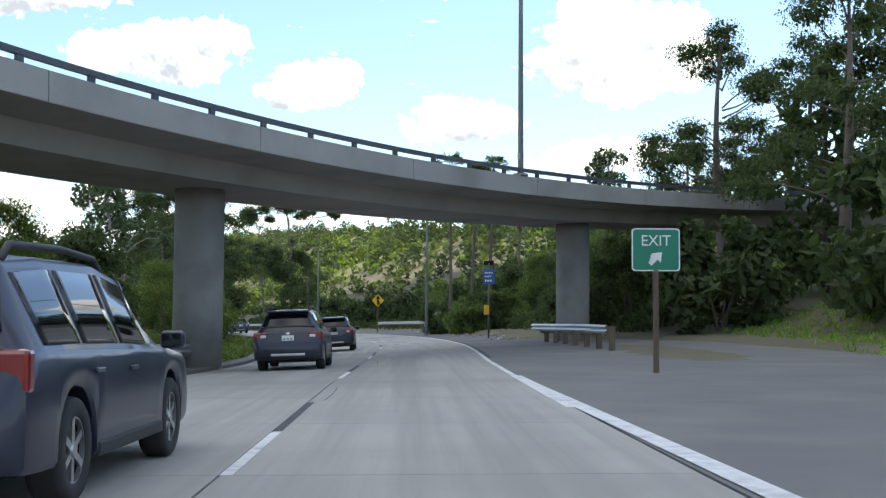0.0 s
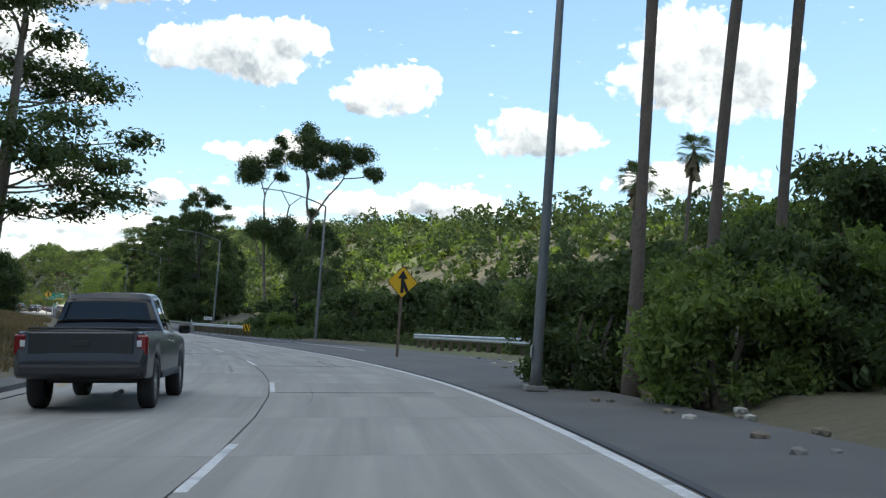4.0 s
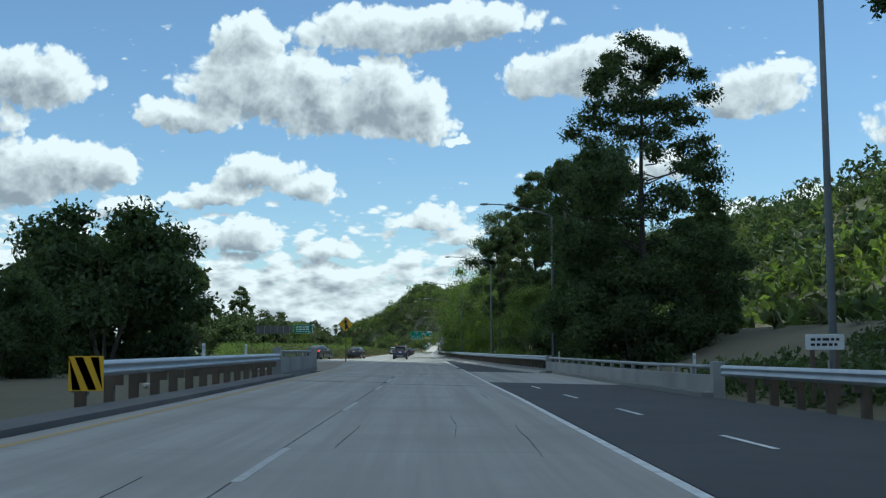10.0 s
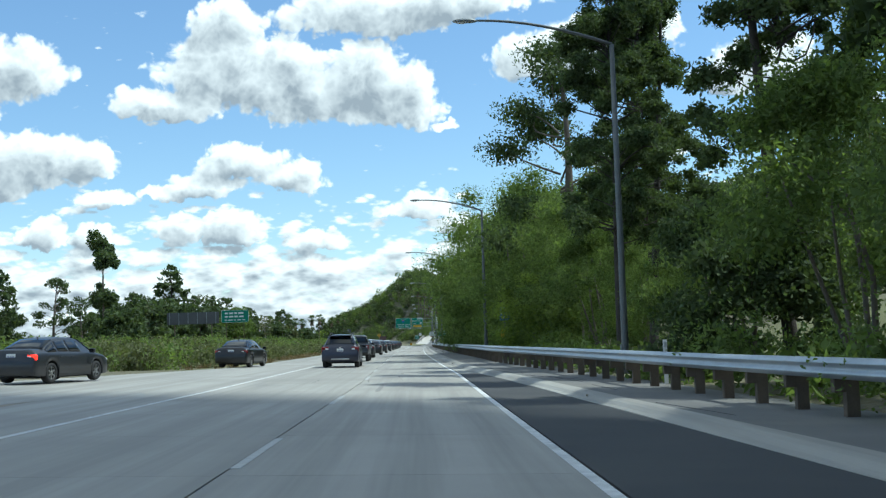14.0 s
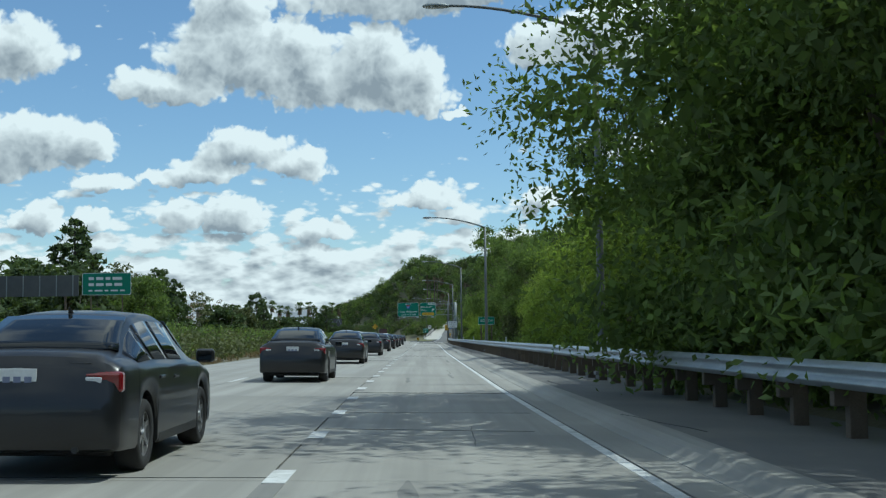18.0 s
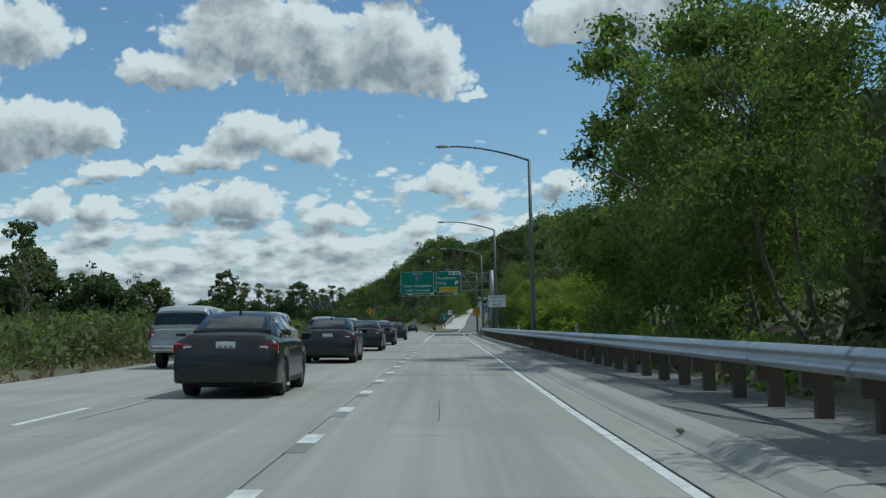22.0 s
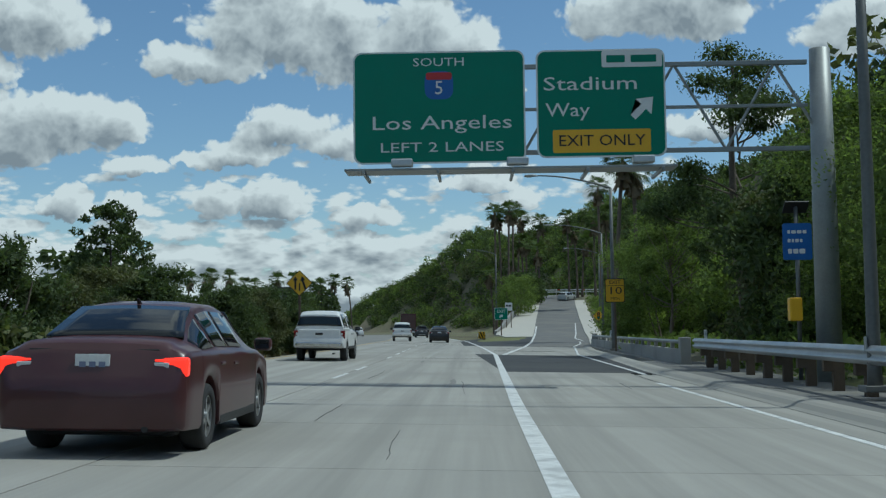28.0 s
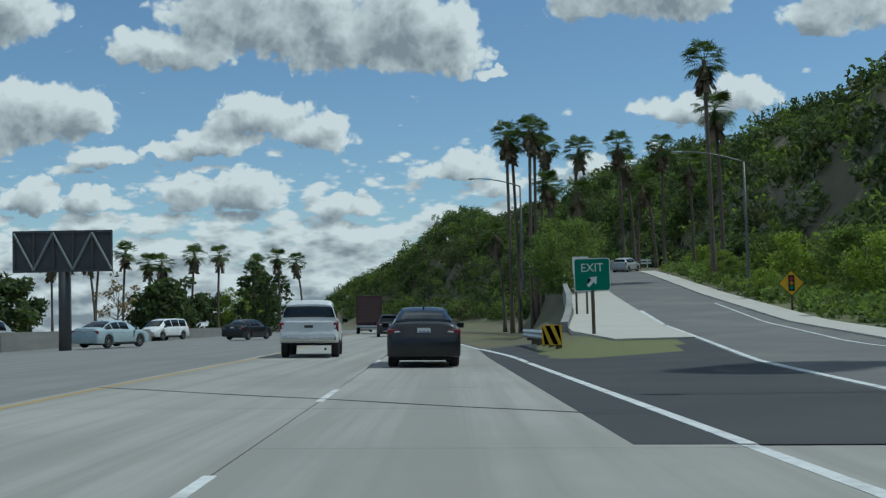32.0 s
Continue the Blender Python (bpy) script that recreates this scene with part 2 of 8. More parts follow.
    link(t, mix.outputs[0], out.inputs[0])
    m.cycles.emission_sampling = "NONE"
    return m


def cloud_band():
    r, rings, seg = 2600.0, 24, 72
    vs, fs = [], []
    for i in range(rings + 1):
        e = radians(-2 + 91.9 * i / rings)
        for j in range(seg):
            a = 2 * math.pi * j / seg
            vs.append((r * math.cos(e) * math.sin(a), r * math.cos(e) * math.cos(a), r * math.sin(e)))
    for i in range(rings):
        for j in range(seg):
            k = (j + 1) % seg
            fs.append((i * seg + j, i * seg + k, (i + 1) * seg + k, (i + 1) * seg + j))
    me = bpy.data.meshes.new("backdrop")
    me.from_pydata(vs, [], fs)
    me.polygons.foreach_set("use_smooth", [True] * len(fs))
    me.materials.append(cloud_material())
    ob = new("backdrop", me)
    ob.location = (0, 150, 0)
    return tagged(ob, "broken white cumulus clouds with grey bases", "clouds", kind="structure")


cloud_band()

# ---- materials ----
def mat(name, a, b=None, rough=0.7, metal=0.0, scale=3.0, fine=40.0, bump=0.15, bdist=0.02, spread=0.35, obj_random=0.0, island=0.0, coat=0.0, stain=None, stain_scale=0.25):
    """A procedural surface: two noises mix the colours a and b, a third raises fine relief."""
    b = b or tuple(c * 0.8 for c in a)
    m = bpy.data.materials.new(name)
    m.use_nodes = True
    t = m.node_tree
    p = t.nodes["Principled BSDF"]
    tc = t.nodes.new("ShaderNodeTexCoord")
    n1 = nd(t, "ShaderNodeTexNoise", ins={"Scale": scale, "Detail": 5.0, "Roughness": 0.6})
    n2 = nd(t, "ShaderNodeTexNoise", ins={"Scale": fine, "Detail": 3.0, "Roughness": 0.6})
    link(t, tc.outputs["Object"], n1.inputs["Vector"])
    link(t, tc.outputs["Object"], n2.inputs["Vector"])
    mr = nd(t, "ShaderNodeMapRange", ins={1: 0.5 - spread / 2, 2: 0.5 + spread / 2})
    ad = nd(t, "ShaderNodeMath", op="MULTIPLY_ADD", ins={1: 0.45, 2: 0.0})
    link(t, n2.outputs[0], ad.inputs[0])
    sm = nd(t, "ShaderNodeMath", op="MULTIPLY_ADD", ins={1: 0.55})
    link(t, n1.outputs[0], sm.inputs[0])
    link(t, ad.outputs[0], sm.inputs[2])
    link(t, sm.outputs[0], mr.inputs[0])
    mx = t.nodes.new("ShaderNodeMix")
    mx.data_type = "RGBA"
    mx.inputs[6].default_value, mx.inputs[7].default_value = (*a, 1), (*b, 1)
    link(t, mr.outputs[0], mx.inputs[0])
    col = mx.outputs[2]
    if stain:
        n3 = nd(t, "ShaderNodeTexNoise", ins={"Scale": stain_scale, "Detail": 4.0})
        link(t, tc.outputs["Object"], n3.inputs["Vector"])
        r3 = nd(t, "ShaderNodeMapRange", ins={1: 0.5, 2: 0.7, 4: 0.75})
        link(t, n3.outputs[0], r3.inputs[0])
        m3 = t.nodes.new("ShaderNodeMix")
        m3.data_type = "RGBA"
        m3.inputs[7].default_value = (*stain, 1)
        link(t, r3.outputs[0], m3.inputs[0])
        link(t, col, m3.inputs[6])
        col = m3.outputs[2]
    if obj_random or island:
        hs = t.nodes.new("ShaderNodeHueSaturation")
        if obj_random:
            oi = t.nodes.new("ShaderNodeObjectInfo")
            src = oi.outputs["Random"]
        else:
            ge = t.nodes.new("ShaderNodeNewGeometry")
            src = ge.outputs["Random Per Island"]
        amt = obj_random or island
        v = nd(t, "ShaderNodeMapRange", ins={3: 1 - amt, 4: 1 + amt})
        link(t, src, v.inputs[0])
        link(t, v.outputs[0], hs.inputs["Value"])
        link(t, col, hs.inputs["Color"])
        col = hs.outputs[0]
    link(t, col, p.inputs["Base Color"])
    p.inputs["Roughness"].default_value = rough
    p.inputs["Metallic"].default_value = metal
    p.inputs["Coat Weight"].default_value = coat
    if bump:
        bp = nd(t, "ShaderNodeBump", ins={"Strength": bump, "Distance": bdist})
        link(t, n2.outputs[0], bp.inputs["Height"])
        link(t, bp.outputs[0], p.inputs["Normal"])
    return m


def leaf_mat(name, a, b, trans=0.35, amt=0.32):
    """Foliage: colour varies from leaf to leaf and from plant to plant, some light comes through."""
    a, b = tuple(1.75 * c for c in a), tuple(1.75 * c for c in b)
    m = mat(name, a, b, rough=0.75, scale=0.35, fine=3.0, bump=0, island=amt, spread=0.3)
    t = m.node_tree
    p = t.nodes["Principled BSDF"]
    p.inputs["Specular IOR Level"].default_value = 0.12
    tl = t.nodes.new("ShaderNodeBsdfTranslucent")
    src = p.inputs["Base Color"].links[0].from_socket
    gm = nd(t, "ShaderNodeMix")
    gm.data_type, gm.blend_type = "RGBA", "MULTIPLY"
    gm.inputs[0].default_value = 1.0
    gm.inputs[7].default_value = (1.3, 1.45, 0.6, 1)
    link(t, src, gm.inputs[6])
    link(t, gm.outputs[2], tl.inputs[0])
    mx = t.nodes.new("ShaderNodeMixShader")
    mx.inputs[0].default_value = trans
    out = t.nodes["Material Output"]
    link(t, p.outputs[0], mx.inputs[1])
    link(t, tl.outputs[0], mx.inputs[2])
    link(t, mx.outputs[0], out.inputs[0])
    return m


def glow(name, c, s):
    m = bpy.data.materials.new(name)
    m.use_nodes = True
    p = m.node_tree.nodes["Principled BSDF"]
    p.inputs["Base Color"].default_value = (*c, 1)
    p.inputs["Emission Color"].default_value = (*c, 1)
    p.inputs["Emission Strength"].default_value = s
    p.inputs["Roughness"].default_value = 0.25
    return m


def road_concrete(name, a, b, groove=True):
    """Worn concrete: wheel tracks along the road, oil darkening, blotches, fine grain."""
    m = mat(name, a, b, rough=0.85, scale=0.5, fine=55.0, bump=0.12, bdist=0.006, spread=0.5, stain=tuple(c * 0.68 for c in a), stain_scale=0.22, obj_random=0.05)
    t = m.node_tree
    p = t.nodes["Principled BSDF"]
    src = p.inputs["Base Color"].links[0].from_socket
    tc = t.nodes.new("ShaderNodeTexCoord")
    mp = nd(t, "ShaderNodeMapping")
    mp.inputs["Scale"].default_value = (1.1, 0.02, 1)
    link(t, tc.outputs["Object"], mp.inputs[0])
    n = nd(t, "ShaderNodeTexNoise", ins={"Scale": 1.6, "Detail": 4.0, "Roughness": 0.65})
    link(t, mp.outputs[0], n.inputs["Vector"])
    r = nd(t, "ShaderNodeMapRange", ins={1: 0.4, 2: 0.62, 3: 0.0, 4: 0.8})
    link(t, n.outputs[0], r.inputs[0])
    mx = t.nodes.new("ShaderNodeMix")
    mx.data_type = "RGBA"
    mx.inputs[7].default_value = (*(c * 0.66 for c in a), 1)
    link(t, r.outputs[0], mx.inputs[0])
    link(t, src, mx.inputs[6])
    link(t, mx.outputs[2], p.inputs["Base Color"])
    return m


M = dict(
    concrete=road_concrete("road_concrete", (0.372, 0.355, 0.315), (0.3, 0.288, 0.258)),
    concrete_old=road_concrete("shoulder_concrete", (0.27, 0.262, 0.24), (0.2, 0.195, 0.18)),
    asphalt=mat("asphalt", (0.038, 0.039, 0.041), (0.055, 0.055, 0.055), rough=0.92, scale=0.6, fine=90, bump=0.25, bdist=0.006, stain=(0.065, 0.064, 0.06)),
    asphalt_old=mat("old_asphalt", (0.165, 0.16, 0.15), (0.115, 0.112, 0.107), rough=0.9, scale=0.5, fine=70, bump=0.3, bdist=0.008, stain=(0.19, 0.18, 0.155), stain_scale=0.3),
    asphalt_worn=mat("worn_asphalt", (0.13, 0.127, 0.12), (0.09, 0.088, 0.084), rough=0.92, scale=0.5, fine=70, bump=0.3, bdist=0.008, stain=(0.17, 0.16, 0.14), stain_scale=0.3),
    tar=mat("tar", (0.03, 0.03, 0.032), (0.05, 0.05, 0.05), rough=0.7, fine=60, bump=0.2),
    white_paint=mat("white_road_paint", (0.72, 0.72, 0.7), (0.5, 0.5, 0.48), rough=0.7, scale=6, fine=60, spread=0.25, stain=(0.34, 0.34, 0.33), stain_scale=2.5),
    faded_paint=mat("faded_road_paint", (0.48, 0.48, 0.46), (0.36, 0.36, 0.345), rough=0.75, scale=6, fine=60, spread=0.25),
    yellow_paint=mat("yellow_road_paint", (0.42, 0.27, 0.06), (0.32, 0.25, 0.13), rough=0.75, scale=4, fine=60, spread=0.3),
    structure=mat("bridge_concrete", (0.34, 0.335, 0.315), (0.27, 0.265, 0.25), rough=0.85, scale=0.6, fine=30, bump=0.2, bdist=0.01, stain=(0.2, 0.195, 0.18), stain_scale=0.35),
    column=mat("column_concrete", (0.3, 0.292, 0.275), (0.23, 0.225, 0.21), rough=0.88, scale=0.9, fine=30, bump=0.25, bdist=0.01, stain=(0.15, 0.147, 0.14), stain_scale=0.6),
    pale=mat("pale_concrete", (0.5, 0.47, 0.41), (0.42, 0.4, 0.35), rough=0.85, scale=0.8, fine=40, bump=0.2),
    dirt=mat("dirt", (0.26, 0.22, 0.165), (0.19, 0.16, 0.12), rough=0.95, scale=0.9, fine=25, bump=0.5, bdist=0.03, stain=(0.31, 0.27, 0.2), stain_scale=0.4),
    steel=mat("galvanised_steel", (0.55, 0.57, 0.58), (0.42, 0.44, 0.45), rough=0.45, metal=0.75, scale=2, fine=25, bump=0.05),
    grey_paint=mat("grey_painted_steel", (0.3, 0.32, 0.31), (0.24, 0.25, 0.25), rough=0.5, metal=0.3, fine=20, bump=0.05),
    rail_paint=mat("dark_rail_paint", (0.09, 0.1, 0.11), (0.06, 0.065, 0.07), rough=0.5, metal=0.3, fine=20, bump=0.05),
    pole=mat("lamp_pole_steel", (0.17, 0.175, 0.17), (0.12, 0.125, 0.12), rough=0.55, metal=0.5, fine=18, bump=0.05),
    timber=mat("weathered_timber", (0.15, 0.112, 0.078), (0.095, 0.072, 0.05), rough=0.9, scale=3, fine=45, bump=0.5, obj_random=0.15),
    sign_green=mat("green_sign_sheet", (0.0, 0.19, 0.11), (0.0, 0.165, 0.095), rough=0.4, scale=2, bump=0),
    sign_yellow=mat("yellow_sign_sheet", (0.75, 0.43, 0.015), (0.68, 0.38, 0.01), rough=0.4, scale=2, bump=0),
    sign_white=mat("white_sign_sheet", (0.75, 0.75, 0.73), (0.66, 0.66, 0.64), rough=0.4, scale=2, bump=0),
    sign_blue=mat("blue_sign_sheet", (0.02, 0.12, 0.4), (0.02, 0.1, 0.34), rough=0.4, scale=2, bump=0),
    sign_black=mat("black_sheet", (0.012, 0.012, 0.012), rough=0.45, bump=0),
    sign_red=mat("red_sheet", (0.5, 0.03, 0.03), rough=0.45, bump=0),
    sign_back=mat("weathered_panel", (0.1, 0.1, 0.098), (0.07, 0.07, 0.07), rough=0.6, scale=1.2, bump=0.1),
    dark_bark=mat("dark_bark", (0.075, 0.062, 0.05), (0.04, 0.034, 0.028), rough=0.95, scale=1.5, fine=14, bump=0.7, bdist=0.04),
    bark=mat("bark", (0.2, 0.165, 0.13), (0.1, 0.08, 0.06), rough=0.95, scale=1.5, fine=14, bump=0.7, bdist=0.04),
    pale_bark=mat("pale_bark", (0.36, 0.32, 0.27), (0.2, 0.17, 0.14), rough=0.9, scale=1.2, fine=10, bump=0.5, bdist=0.03),
    palm_bark=mat("palm_bark", (0.17, 0.13, 0.1), (0.1, 0.08, 0.065), rough=0.95, scale=2.5, fine=12, bump=0.8, bdist=0.05),
    dead_leaf=mat("dead_palm_leaf", (0.22, 0.17, 0.1), (0.13, 0.1, 0.06), rough=0.9, fine=10, bump=0.2),
    leaf_dark=leaf_mat("dark_foliage", (0.036, 0.048, 0.024), (0.064, 0.082, 0.039), 0.34),
    leaf_euc=leaf_mat("eucalyptus_foliage", (0.04, 0.055, 0.028), (0.075, 0.095, 0.05), 0.22),
    leaf_green=leaf_mat("broadleaf_foliage", (0.066, 0.086, 0.032), (0.104, 0.132, 0.05), 0.48),
    leaf_bright=leaf_mat("bright_foliage", (0.1, 0.13, 0.03), (0.15, 0.18, 0.045), 0.42),
    leaf_olive=leaf_mat("olive_foliage", (0.06, 0.066, 0.032), (0.09, 0.094, 0.05), 0.28),
    leaf_brown=leaf_mat("bare_twig_foliage", (0.15, 0.11, 0.075), (0.2, 0.15, 0.1), 0.2),
    leaf_palm=leaf_mat("palm_foliage", (0.04, 0.058, 0.022), (0.065, 0.085, 0.032), 0.25),
    grass_dry=leaf_mat("dry_grass", (0.14, 0.1, 0.058), (0.09, 0.066, 0.04), 0.25),
    grass=leaf_mat("green_grass", (0.1, 0.16, 0.03), (0.15, 0.21, 0.05), 0.35),
    tyre=mat("tyre_rubber", (0.018, 0.018, 0.019), (0.03, 0.03, 0.03), rough=0.85, fine=30, bump=0.2),
    rim=mat("alloy_rim", (0.5, 0.5, 0.5), (0.35, 0.35, 0.35), rough=0.35, metal=0.85, bump=0),
    black_plastic=mat("black_plastic", (0.02, 0.02, 0.021), (0.03, 0.03, 0.03), rough=0.6, fine=60, bump=0.1),
    chrome=mat("chrome", (0.7, 0.7, 0.7), rough=0.15, metal=1.0, bump=0),
    tail=mat("red_lens", (0.2, 0.008, 0.012), (0.15, 0.006, 0.008), rough=0.15, bump=0, coat=1.0),
    brake=glow("lit_brake_lens", (1.0, 0.03, 0.015), 1.6),
    amber=mat("amber_lens", (0.6, 0.25, 0.03), rough=0.2, bump=0),
    lens=mat("clear_lens", (0.7, 0.7, 0.7), rough=0.1, bump=0),
    plate=mat("number_plate", (0.75, 0.75, 0.73), rough=0.5, bump=0),
    plate_ink=mat("plate_ink", (0.2, 0.22, 0.32), rough=0.5, bump=0),
)


def paint_mat(name, c):
    return mat(name, c, tuple(x * 0.9 for x in c), rough=0.38, metal=0.0, scale=1.2, fine=8, bump=0, coat=0.3, stain=tuple(min(1, x * 1.15 + 0.004) for x in c), stain_scale=1.5)


def glass_mat():
    m = bpy.data.materials.new("car_glass")
    m.use_nodes = True
    p = m.node_tree.nodes["Principled BSDF"]
    p.inputs["Base Color"].default_value = (0.008, 0.01, 0.012, 1)
    p.inputs["Roughness"].default_value = 0.04
    p.inputs["Specular IOR Level"].default_value = 0.5
    return m


M["glass"] = glass_mat()


# ---- helpers ----
def mesh_ob(name, verts, faces, material, parent=None, label="", smooth=False):
    me = bpy.data.meshes.new(name)
    me.from_pydata(verts, [], faces)
    if smooth:
        me.polygons.foreach_set("use_smooth", [True] * len(me.polygons))
    if material:
        me.materials.append(material)
    ob = new(name, me)
    if parent:
        ob.parent = parent
    if label:
        ob["label"] = label
    return ob


def part(name, bm, material, parent, label="", smooth=False):
    me = bpy.data.meshes.new(name)
    bm.to_mesh(me)
    bm.free()
    if smooth:
        me.polygons.foreach_set("use_smooth", [True] * len(me.polygons))
    me.materials.append(material)
    ob = new(name, me)
    if parent:
        ob.parent = parent
    if label:
        ob["label"] = label
    return ob


def group_at(name, m, label, category, group=""):
    e = new(name)
    e.matrix_world = m
    return tagged(e, label, category, group)


def box_bm(sx, sy, sz, c=(0, 0, 0), bevel=0.0, bm=None):
    b = bm or bmesh.new()
    r = bmesh.ops.create_cube(b, size=1, matrix=Matrix.Translation(c) @ Matrix.Diagonal((sx, sy, sz, 1)))
    if bevel:
        es = list({e for v in r["verts"] for e in v.link_edges})
        bmesh.ops.bevel(b, geom=es, offset=bevel, segments=2, affect="EDGES", profile=0.5)
    return b


def tube(pts, radii, sides=10, cap=True):
    """Verts and faces of a tube through pts."""
    vs, fs = [], []
    n = len(pts)
    P = [Vector(p) for p in pts]
    for i, p in enumerate(P):
        d = (P[min(i + 1, n - 1)] - P[max(i - 1, 0)]).normalized()
        ref = Vector((0, 0, 1)) if abs(d.z) < 0.9 else Vector((0, 1, 0))
        a = d.cross(ref).normalized()
        b = d.cross(a)
        r = radii[i] if isinstance(radii, (list, tuple)) else radii
        for k in range(sides):
            t = 2 * math.pi * k / sides
            vs.append(tuple(p + a * (r * math.cos(t)) + b * (r * math.sin(t))))
    for i in range(n - 1):
        for k in range(sides):
            j = (k + 1) % sides
            fs.append((i * sides + k, i * sides + j, (i + 1) * sides + j, (i + 1) * sides + k))
    if cap:
        fs.append(tuple(range(sides - 1, -1, -1)))
        fs.append(tuple((n - 1) * sides + k for k in range(sides)))
    return vs, fs


def merge(*vf):
    vs, fs = [], []
    for v, f in vf:
        o = len(vs)
        vs += list(v)
        fs += [tuple(i + o for i in q) for q in f]
    return vs, fs


def text_mesh(name, body, size, material, parent, loc, width=None, thick=0.006):
    """Raised letters on a sign face that looks towards -y."""
    cu = bpy.data.curves.new(name, "FONT")
    cu.body, cu.size, cu.extrude = body, size, thick / 2
    cu.align_x, cu.align_y = "CENTER", "CENTER"
    cu.resolution_u = 2
    o = bpy.data.objects.new(name, cu)
    scene.collection.objects.link(o)
    bpy.context.view_layer.update()
    me = bpy.data.meshes.new_from_object(o.evaluated_get(bpy.context.evaluated_depsgraph_get()))
    bpy.data.objects.remove(o)
    me.materials.clear()
    me.materials.append(material)
    sx = 1.0
    if width:
        xs = [v.co.x for v in me.vertices]
        sx = width / (max(xs) - min(xs))
    me.transform(Matrix.Rotation(math.pi / 2, 4, "X") @ Matrix.Diagonal((sx, 1, 1, 1)))
    ob = new(name, me)
    ob.parent = parent
    ob.location = loc
    return ob


def sun_cloud():
    """A cumulus high to the side, which keeps the sun off the first half of the road."""
    bm = bmesh.new()
    bmesh.ops.create_icosphere(bm, subdivisions=5, radius=1)
    for v in bm.verts:
        k = 1 + 0.22 * noise.noise(v.co * 2.2) + 0.1 * noise.noise(v.co * 5.5)
        v.co = Vector((v.co.x * 62 * k, v.co.y * 142 * k, v.co.z * 24 * k if v.co.z > 0 else v.co.z * 9 * k))
    me = bpy.data.meshes.new("cloud")
    bm.to_mesh(me)
    bm.free()
    me.materials.append(mat("cloud_white", (0.85, 0.85, 0.86), (0.78, 0.78, 0.8), rough=1.0, scale=0.02, fine=0.1, bump=0))
    ob = new("backdrop_cloud", me)
    h = 420.0
    ob.location = (-8 + h / math.tan(radians(SUN_EL)) * math.sin(radians(SUN_AZ)), -18 + h / math.tan(radians(SUN_EL)) * math.cos(radians(SUN_AZ)), h)
    return tagged(ob, "single white cumulus cloud drifting overhead", "cloud", kind="structure")


sun_cloud()

# ---- plan: distance s along the road, offset u to its right ----
HEADING = [(-300, -21.3), (-108, -20.9), (-95, -19.9), (-83, -17.8), (-72, -15.4), (-64, -12.8), (-56, -9.9), (-48, -7.0), (-40, -4.6), (-32, -2.8), (-20, -1.3), (-10, -0.3), (0, 0)]
_ss = np.arange(0.0, -301.0, -1.0)
_hd = np.radians(np.interp(_ss, [a for a, b in HEADING], [b for a, b in HEADING]))
_cx = np.concatenate(([0], np.cumsum(np.sin(_hd[:-1]))))
_cy = -np.concatenate(([0], np.cumsum(np.cos(_hd[:-1]))))
BANK = [(-150, -0.2), (-125, -0.5), (-112, -2.4), (-104, -3.3), (-75, -4.1), (-54, -3.4), (-37, -2.7), (-19, -2.0), (0, -1.1), (20, 0.4), (40, 1.2), (62, 1.7), (100, 1.5), (127, 1.7), (180, 0.9), (250, 1.1), (320, 1.1), (440, 1.4), (700, 1.4)]


def lin(table, s):
    return np.interp(s, [a for a, b in table], [b for a, b in table])


LINE_L = [(-300, -1.8), (-120, -1.75), (-100, -1.5), (-78, -0.9), (-60, -0.85), (-45, -1.0), (-25, -1.3), (0, -1.7), (30, -1.65), (55, -1.35), (95, -1.0), (140, -0.7), (216, -1.4), (255, -1.35), (320, -0.95), (345, -0.85), (386, -0.7), (423, -0.35)]
LINE_R = [(-300, 2.0), (-135, 2.0), (-112, 2.2), (-93, 2.7), (-60, 2.9), (-40, 2.8), (-25, 2.4), (0, 2.2), (25, 2.4), (50, 2.6), (90, 2.6), (150, 2.6), (165, 2.4), (216, 2.0), (280, 2.15), (316, 2.5), (373, 2.9), (397, 2.85), (425, 3.8), (451, 5.0), (470, 6.6)]
LINE_C = [(-300, -5.4), (-110, -5.2), (-95, -5.7), (-50, -4.8), (-30, -5.0), (-5, -5.6), (10, -5.6), (25, -5.1), (45, -4.75), (65, -4.7), (85, -4.7), (100, -4.6), (135, -4.3), (160, -4.4), (220, -5.0), (322, -4.9), (386, -4.6), (410, -4.7), (440, -5.2), (482, -5.9), (600, -12.0), (700, -22)]
LEFT_EDGE = [(-300, -6.0), (-110, -5.8), (-95, -6.2), (-50, -5.25), (-30, -5.5), (-5, -6.1), (10, -6.1), (25, -5.5), (45, -5.15), (65, -5.05), (90, -5.2), (160, -8.6), (272, -8.9), (356, -8.9), (395, -9.3), (430, -9.1), (463, -9.8), (480, -9.9), (600, -16.0), (700, -26)]
MAIN_RIGHT = [(423, -0.35), (443, -0.75), (476, -1.9), (496, -3.2), (600, -9.5), (700, -18)]
CURB_R = [(85, 7.2), (95, 5.9), (106, 5.6), (125, 4.9), (140, 4.2), (155, 3.3), (165, 3.0), (216, 2.75), (280, 2.9), (320, 3.2), (387, 3.7), (401, 3.8), (434, 5.2), (452, 6.6)]
RAIL_R = [(21, 9.2), (52, 8.5), (94, 8.0), (115, 7.3), (142, 6.1), (165, 4.9), (222, 4.5), (268, 4.45), (316, 4.4), (352, 4.4), (380, 4.7), (408, 5.5), (452, 7.2), (462, 8.4)]


